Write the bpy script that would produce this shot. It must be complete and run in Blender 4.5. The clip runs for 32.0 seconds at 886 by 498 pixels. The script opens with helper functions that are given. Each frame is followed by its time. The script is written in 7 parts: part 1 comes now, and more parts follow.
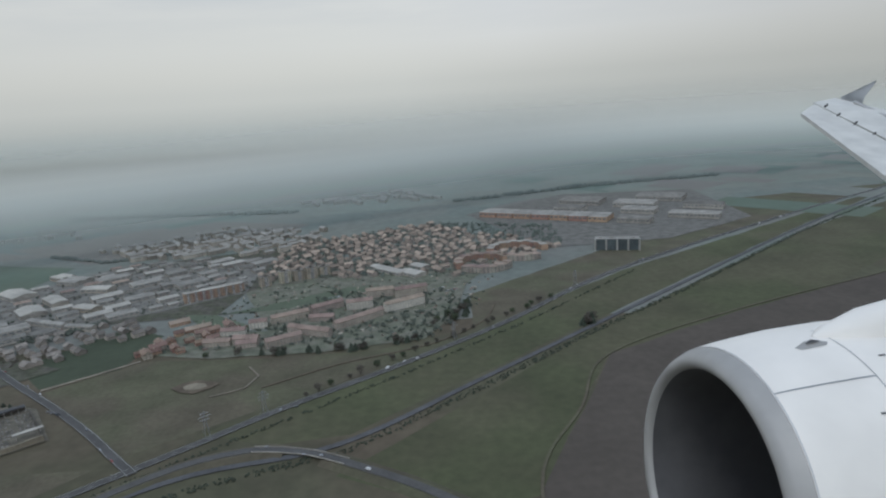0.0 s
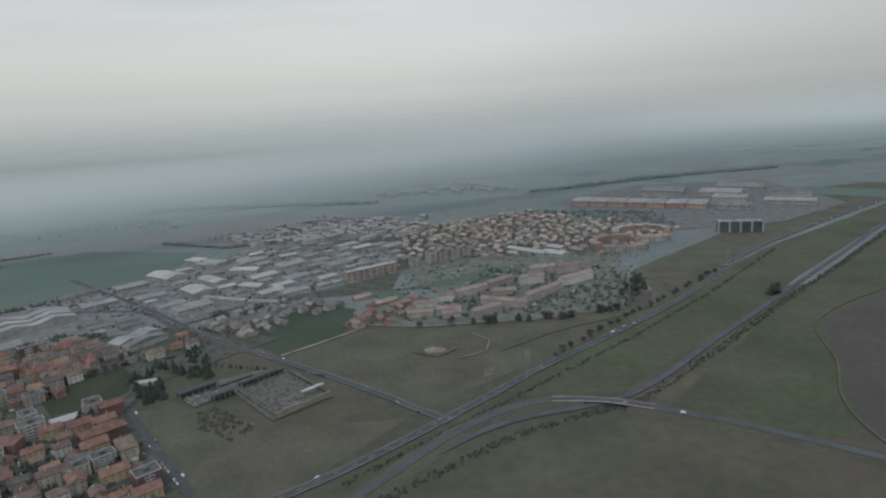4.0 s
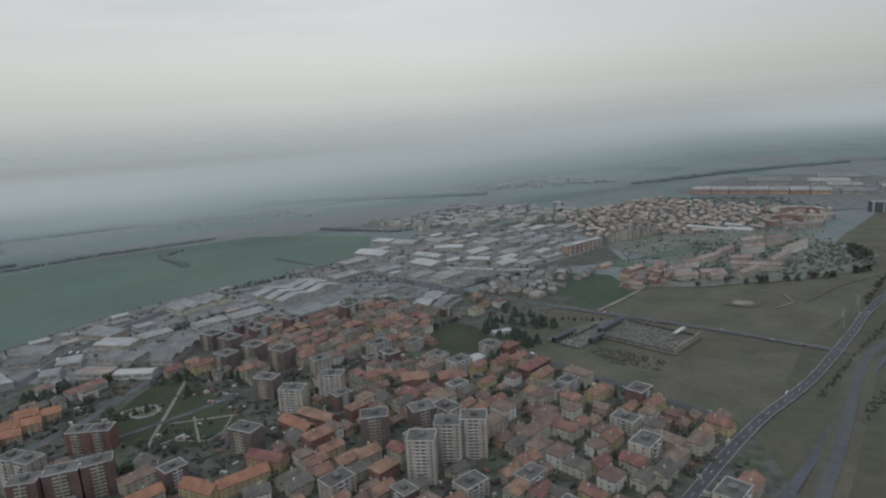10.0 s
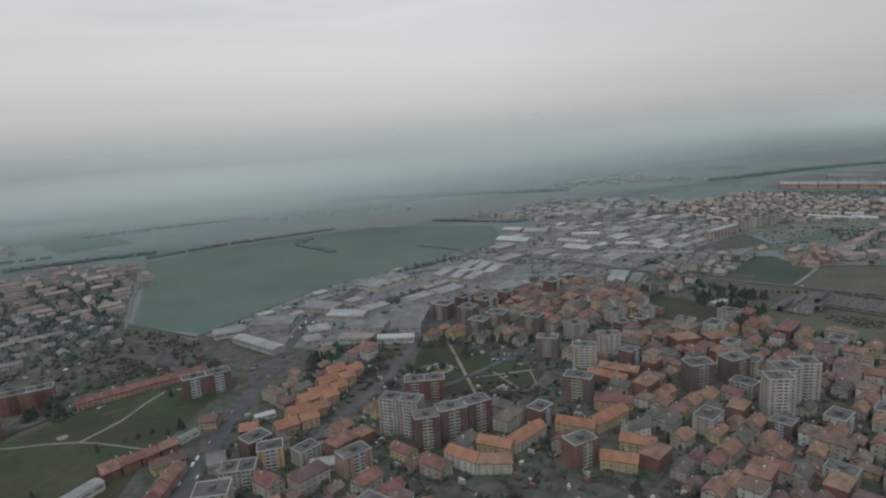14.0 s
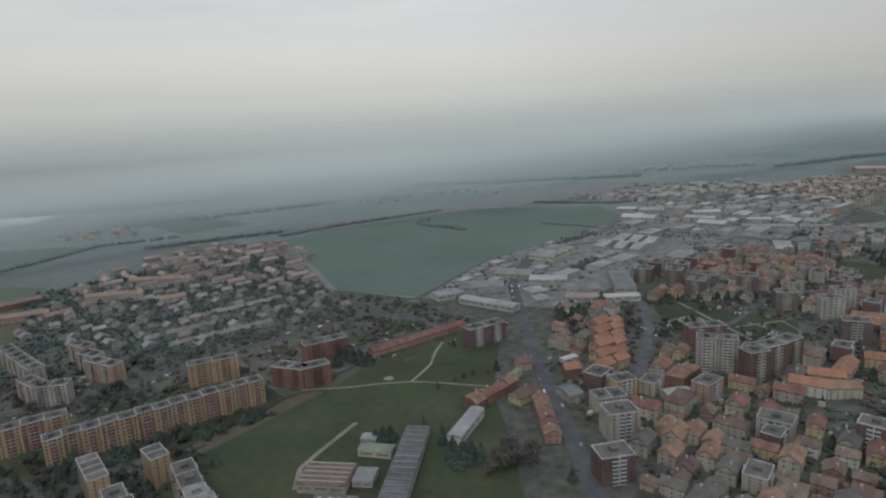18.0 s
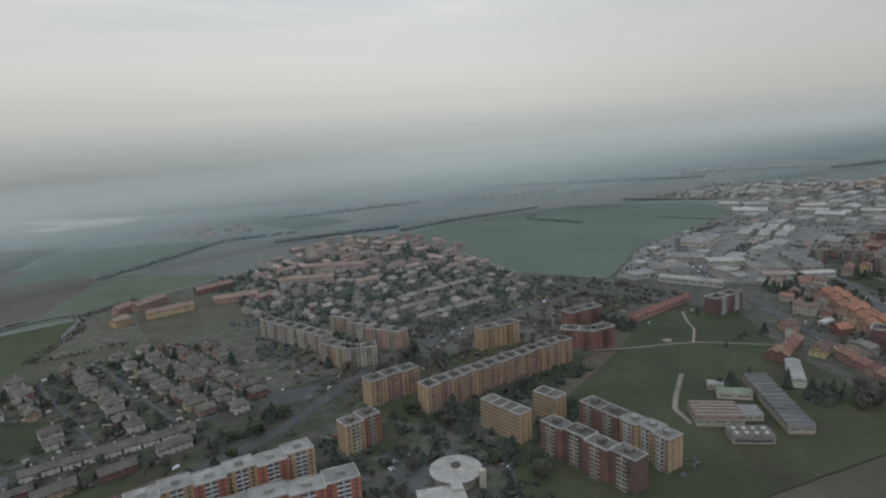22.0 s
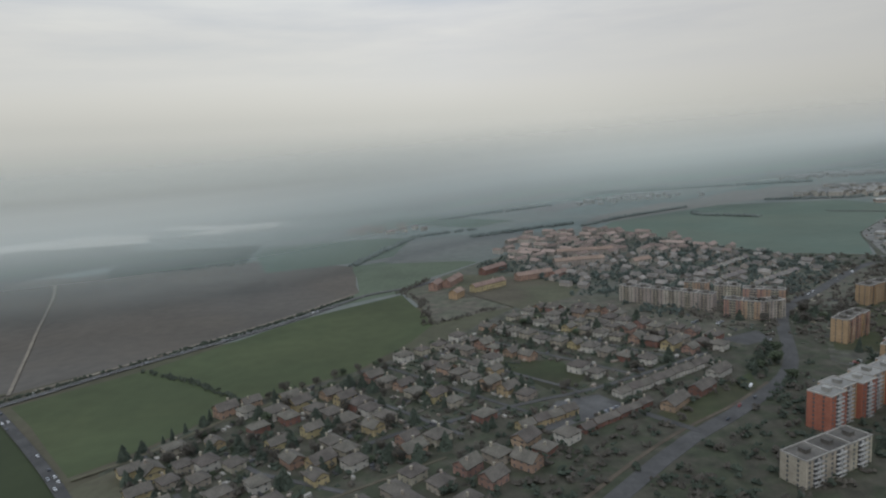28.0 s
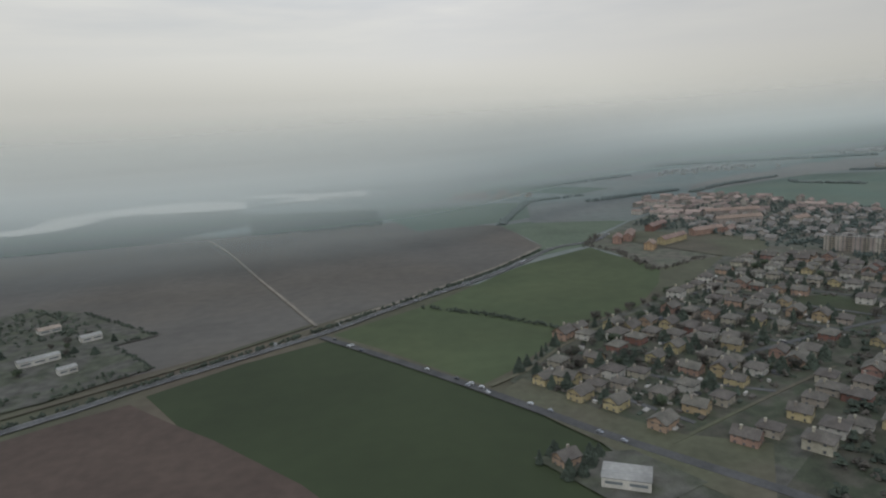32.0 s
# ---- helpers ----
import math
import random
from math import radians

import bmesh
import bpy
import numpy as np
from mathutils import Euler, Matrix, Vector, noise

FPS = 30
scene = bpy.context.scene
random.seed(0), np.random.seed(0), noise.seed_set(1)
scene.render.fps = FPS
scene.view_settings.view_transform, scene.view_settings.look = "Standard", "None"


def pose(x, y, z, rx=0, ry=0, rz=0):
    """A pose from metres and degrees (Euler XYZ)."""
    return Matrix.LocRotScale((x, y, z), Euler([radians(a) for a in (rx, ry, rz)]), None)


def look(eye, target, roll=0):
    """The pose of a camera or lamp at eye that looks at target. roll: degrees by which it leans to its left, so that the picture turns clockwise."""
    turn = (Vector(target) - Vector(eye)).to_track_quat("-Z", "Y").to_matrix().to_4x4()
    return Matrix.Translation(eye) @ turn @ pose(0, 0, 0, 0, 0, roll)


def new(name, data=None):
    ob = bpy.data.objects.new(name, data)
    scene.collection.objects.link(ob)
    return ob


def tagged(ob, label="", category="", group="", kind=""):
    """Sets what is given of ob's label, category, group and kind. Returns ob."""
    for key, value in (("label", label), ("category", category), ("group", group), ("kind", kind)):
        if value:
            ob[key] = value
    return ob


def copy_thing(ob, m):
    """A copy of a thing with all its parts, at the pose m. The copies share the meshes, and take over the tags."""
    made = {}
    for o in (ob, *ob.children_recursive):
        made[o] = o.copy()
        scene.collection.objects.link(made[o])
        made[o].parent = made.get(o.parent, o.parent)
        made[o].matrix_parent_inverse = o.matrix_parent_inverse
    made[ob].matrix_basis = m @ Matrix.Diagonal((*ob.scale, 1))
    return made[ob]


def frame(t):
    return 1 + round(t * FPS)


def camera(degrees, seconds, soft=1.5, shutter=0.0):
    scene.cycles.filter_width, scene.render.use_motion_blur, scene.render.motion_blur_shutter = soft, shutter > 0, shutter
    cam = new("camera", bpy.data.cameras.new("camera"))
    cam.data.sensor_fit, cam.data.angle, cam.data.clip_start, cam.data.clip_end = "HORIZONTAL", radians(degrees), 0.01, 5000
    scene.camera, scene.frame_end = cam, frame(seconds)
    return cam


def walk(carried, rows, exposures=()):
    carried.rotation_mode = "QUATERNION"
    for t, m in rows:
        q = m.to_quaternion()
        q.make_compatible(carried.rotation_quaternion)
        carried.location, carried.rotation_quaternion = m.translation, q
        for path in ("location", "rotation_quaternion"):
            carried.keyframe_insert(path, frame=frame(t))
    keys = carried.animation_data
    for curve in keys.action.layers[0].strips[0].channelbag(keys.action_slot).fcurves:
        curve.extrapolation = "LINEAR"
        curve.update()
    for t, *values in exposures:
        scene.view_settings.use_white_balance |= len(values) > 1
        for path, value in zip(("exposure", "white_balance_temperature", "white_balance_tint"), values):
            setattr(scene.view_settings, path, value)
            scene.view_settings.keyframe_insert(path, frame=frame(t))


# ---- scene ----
cam = camera(70.95, 32.0, soft=2.2)
LENGTH = 1200.0  # metres flown, along -x


def eye(t):
    s = t / 32
    return (-LENGTH * (s + 0.047 * s * (1 - s) - 0.007 * s * (1 - s) * (1 - 2 * s)),
            -66.07 * s * (1 - s) + 6.244 * s * (1 - s) * (1 - 2 * s),
            157.385 - 66.522 * s + 7.533 * s * (1 - s))


# seconds, yaw, pitch, lean to the right
TURNS = [
    (0, -4.42, -13.08, 3.57),
    (0.5, -4.54, -13.01, 3.21),
    (1, -4.82, -13.22, 2.92),
    (1.5, -5.01, -13.30, 3.07),
    (2, -5.22, -13.19, 3.18),
    (2.5, -5.25, -13.13, 3.22),
    (4.5, -6.04, -12.82, 3.54),
    (5, -6.32, -12.71, 3.62),
    (5.5, -6.53, -12.61, 3.45),
    (6, -6.84, -12.46, 3.49),
    (6.5, -6.94, -12.23, 3.53),
    (7, -7.18, -12.09, 3.62),
    (7.5, -7.25, -12.01, 3.69),
    (8, -7.55, -12.02, 3.52),
    (8.5, -7.69, -12.06, 3.41),
    (9, -7.97, -12.25, 3.23),
    (9.5, -8.11, -12.34, 3.27),
    (10, -8.10, -12.23, 3.23),
    (10.5, -7.99, -12.11, 3.15),
    (11, -8.09, -11.79, 3.25),
    (11.5, -8.12, -11.53, 3.29),
    (12, -8.13, -11.38, 3.34),
    (12.5, -8.06, -11.38, 3.42),
    (13, -8.20, -11.45, 3.35),
    (13.5, -8.26, -11.57, 2.95),
    (14, -8.37, -11.63, 3.09),
    (14.5, -8.30, -11.71, 3.42),
    (16.5, -8.63, -12.23, 2.98),
    (17, -8.82, -12.22, 2.78),
    (17.5, -8.85, -12.31, 3.01),
    (18, -9.09, -12.00, 3.08),
    (18.5, -9.18, -11.86, 3.06),
    (19, -9.39, -11.76, 2.99),
    (19.5, -9.46, -11.70, 2.98),
    (20, -9.72, -11.62, 2.74),
    (20.5, -9.78, -11.45, 2.97),
    (21, -10.03, -11.35, 2.92),
    (21.5, -10.03, -11.27, 2.99),
    (22, -10.10, -10.98, 3.13),
    (22.5, -10.17, -11.05, 2.85),
    (23, -10.29, -10.99, 3.01),
    (23.5, -10.21, -10.97, 3.26),
    (24, -10.07, -10.81, 3.38),
    (24.5, -10.05, -10.69, 3.34),
    (25, -10.18, -10.28, 3.32),
    (25.5, -10.21, -9.71, 3.21),
    (27.5, -10.16, -9.04, 3.51),
    (28, -10.19, -8.99, 3.56),
    (28.5, -10.03, -9.35, 3.76),
    (29, -10.13, -9.63, 3.79),
    (29.5, -10.04, -10.03, 3.36),
    (30, -10.17, -10.21, 3.59),
    (30.5, -10.20, -10.36, 3.51),
    (31, -10.29, -10.47, 3.44),
    (31.5, -10.29, -10.64, 3.39),
    (32, -10.46, -10.75, 3.24),]
walk(cam, [(t, pose(*eye(t), 90 + pitch, 0, yaw) @ pose(0, 0, 0, 0, 0, -lean)) for t, yaw, pitch, lean in TURNS],
     [(0, 0.0, 5990, 9), (12, 0.0, 6060, 10), (22, 0.0, 6170, 10), (32, 0.0, 6270, 10)])

# ---- world, sun ----
world = bpy.data.worlds.new("overcast_sky")
scene.world = world
world.use_nodes = True
wn, wl = world.node_tree.nodes, world.node_tree.links
wn.clear()
w_out, w_bg = wn.new("ShaderNodeOutputWorld"), wn.new("ShaderNodeBackground")
w_sky = wn.new("ShaderNodeTexSky")
w_sky.sky_type, w_sky.sun_disc, w_sky.sun_elevation, w_sky.sun_rotation = "NISHITA", False, radians(54), radians(204)
w_dim = wn.new("ShaderNodeMix")
w_dim.data_type = "RGBA"
w_dim.inputs[0].default_value = 0.96
w_scale = wn.new("ShaderNodeVectorMath")
w_scale.operation = "SCALE"
w_scale.inputs[3].default_value = 0.10
w_geo = wn.new("ShaderNodeTexCoord")
w_sep = wn.new("ShaderNodeSeparateXYZ")
w_ramp = wn.new("ShaderNodeValToRGB")
w_map = wn.new("ShaderNodeMapping")
w_map.inputs["Scale"].default_value = (2.2, 2.2, 16.0)
w_noise = wn.new("ShaderNodeTexNoise")
w_noise.inputs["Scale"].default_value, w_noise.inputs["Detail"].default_value, w_noise.inputs["Roughness"].default_value = 1.6, 6.0, 0.55
w_cloud = wn.new("ShaderNodeValToRGB")
w_mul = wn.new("ShaderNodeMix")
w_mul.data_type, w_mul.blend_type = "RGBA", "MULTIPLY"
w_fade = wn.new("ShaderNodeMapRange")
w_fade.inputs["From Min"].default_value, w_fade.inputs["From Max"].default_value = 0.09, 0.20
for ramp, stops in ((w_ramp, ((0.0, (0.622, 0.598, 0.528)), (0.05, (0.642, 0.618, 0.550)), (0.10, (0.656, 0.636, 0.574)), (0.18, (0.662, 0.650, 0.606)), (0.30, (0.62, 0.645, 0.665)), (0.45, (0.57, 0.64, 0.71)), (1.0, (0.58, 0.66, 0.765)))),
                    (w_cloud, ((0.30, (0.86, 0.885, 0.925)), (0.5, (0.97, 0.972, 0.98)), (0.68, (1.07, 1.06, 1.035))))):
    el = ramp.color_ramp.elements
    while len(el) < len(stops):
        el.new(0.5)
    for e, (at, c) in zip(el, stops):
        e.position, e.color = at, (*c, 1)
wl.new(w_geo.outputs["Generated"], w_sep.inputs[0])
wl.new(w_sep.outputs["Z"], w_ramp.inputs[0])
wl.new(w_geo.outputs["Generated"], w_map.inputs[0])
wl.new(w_map.outputs[0], w_noise.inputs["Vector"])
wl.new(w_noise.outputs[0], w_cloud.inputs[0])
wl.new(w_sep.outputs["Z"], w_fade.inputs["Value"])
wl.new(w_fade.outputs[0], w_mul.inputs[0])
wl.new(w_ramp.outputs[0], w_mul.inputs[6])
wl.new(w_cloud.outputs[0], w_mul.inputs[7])
wl.new(w_sky.outputs[0], w_scale.inputs[0])
wl.new(w_scale.outputs[0], w_dim.inputs[6])
w_side, w_east = wn.new("ShaderNodeValToRGB"), wn.new("ShaderNodeMix")  # sky brightened ahead and dimmed eastward to imitate lens vignetting
w_off = wn.new("ShaderNodeMapRange")
w_off.inputs["From Min"].default_value, w_off.inputs["From Max"].default_value = -1.0, 1.0
for e, (at, c) in zip((w_side.color_ramp.elements[0], w_side.color_ramp.elements[1], *(w_side.color_ramp.elements.new(0.5) for _ in range(4))),
                      ((0.0, 0.92), (0.30, 0.985), (0.48, 1.06), (0.60, 1.06), (0.72, 0.95), (0.86, 0.81))):
    e.position, e.color = at, (c, c, c * (1.0 if at < 0.6 else 1.02), 1)
w_east.data_type, w_east.blend_type, w_east.inputs[0].default_value = "RGBA", "MULTIPLY", 1.0
wl.new(w_sep.outputs["X"], w_off.inputs["Value"])
wl.new(w_off.outputs[0], w_side.inputs[0])
wl.new(w_mul.outputs[2], w_east.inputs[6])
wl.new(w_side.outputs[0], w_east.inputs[7])
wl.new(w_east.outputs[2], w_dim.inputs[7])
wl.new(w_dim.outputs[2], w_bg.inputs[0])
wl.new(w_bg.outputs[0], w_out.inputs[0])
sun = new("sun", bpy.data.lights.new("sun", "SUN"))
sun.data.energy, sun.data.angle, sun.data.color = 0.75, radians(20), (1.0, 0.97, 0.93)
sun.matrix_world = look((0, 0, 500), (150, 330, 0))


# ---- materials ----
def material(name, colour, rough=0.9, vary=0.25, grain=0.12, size=8.0, bump=0.0, metal=0.0, hue=0.0, spec=0.3, patch=None, second=None, isle=None):
    """A weathered surface: blotches of `size` metres, fine grain, and a drift from object to object."""
    m = bpy.data.materials.new(name)
    m.use_nodes = True
    n, l = m.node_tree.nodes, m.node_tree.links
    b = n["Principled BSDF"]
    b.inputs["Roughness"].default_value, b.inputs["Metallic"].default_value = rough, metal
    b.inputs["Specular IOR Level"].default_value = spec
    geo = n.new("ShaderNodeNewGeometry")
    info = n.new("ShaderNodeObjectInfo")
    big, fine = n.new("ShaderNodeTexNoise"), n.new("ShaderNodeTexNoise")
    big.inputs["Scale"].default_value, big.inputs["Detail"].default_value = 1.0 / size, 5.0
    fine.inputs["Scale"].default_value, fine.inputs["Detail"].default_value = 9.0 / size, 3.0
    for t in (big, fine):
        l.new(geo.outputs["Position"], t.inputs["Vector"])
    def ranged(socket, lo, hi, a=0.3, z=0.7):
        r = n.new("ShaderNodeMapRange")
        r.inputs["From Min"].default_value, r.inputs["From Max"].default_value = a, z
        r.inputs["To Min"].default_value, r.inputs["To Max"].default_value = lo, hi
        l.new(socket, r.inputs["Value"])
        return r.outputs[0]
    def times(p, q):
        t = n.new("ShaderNodeMath")
        t.operation = "MULTIPLY"
        l.new(p, t.inputs[0])
        l.new(q, t.inputs[1])
        return t.outputs[0]
    value = times(ranged(big.outputs[0], 1 - vary, 1 + vary), ranged(fine.outputs[0], 1 - grain, 1 + grain))
    value = times(value, ranged(info.outputs["Random"], 1 - 0.6 * vary, 1 + 0.6 * vary, 0, 1))
    isle = 0.35 * vary if isle is None else isle
    value = times(value, ranged(geo.outputs["Random Per Island"], 1 - isle, 1 + isle, 0, 1))
    base = n.new("ShaderNodeRGB")
    base.outputs[0].default_value = (*colour, 1)
    out = base.outputs[0]
    if second:
        mix = n.new("ShaderNodeMix")
        mix.data_type = "RGBA"
        mix.inputs[7].default_value = (*second, 1)
        l.new(out, mix.inputs[6])
        wide = n.new("ShaderNodeTexNoise")
        wide.inputs["Scale"].default_value, wide.inputs["Detail"].default_value = 1.0 / (patch or size * 4), 4.0
        l.new(geo.outputs["Position"], wide.inputs["Vector"])
        l.new(ranged(wide.outputs[0], 0, 1, 0.42, 0.58), mix.inputs[0])
        out = mix.outputs[2]
    hsv = n.new("ShaderNodeHueSaturation")
    l.new(out, hsv.inputs["Color"])
    l.new(value, hsv.inputs["Value"])
    if hue:
        l.new(ranged(info.outputs["Random"], 0.5 - hue, 0.5 + hue, 0, 1), hsv.inputs["Hue"])
    l.new(hsv.outputs[0], b.inputs["Base Color"])
    if bump:
        bp = n.new("ShaderNodeBump")
        bp.inputs["Strength"].default_value, bp.inputs["Distance"].default_value = 0.5, bump
        l.new(fine.outputs[0], bp.inputs["Height"])
        l.new(bp.outputs[0], b.inputs["Normal"])
    return m


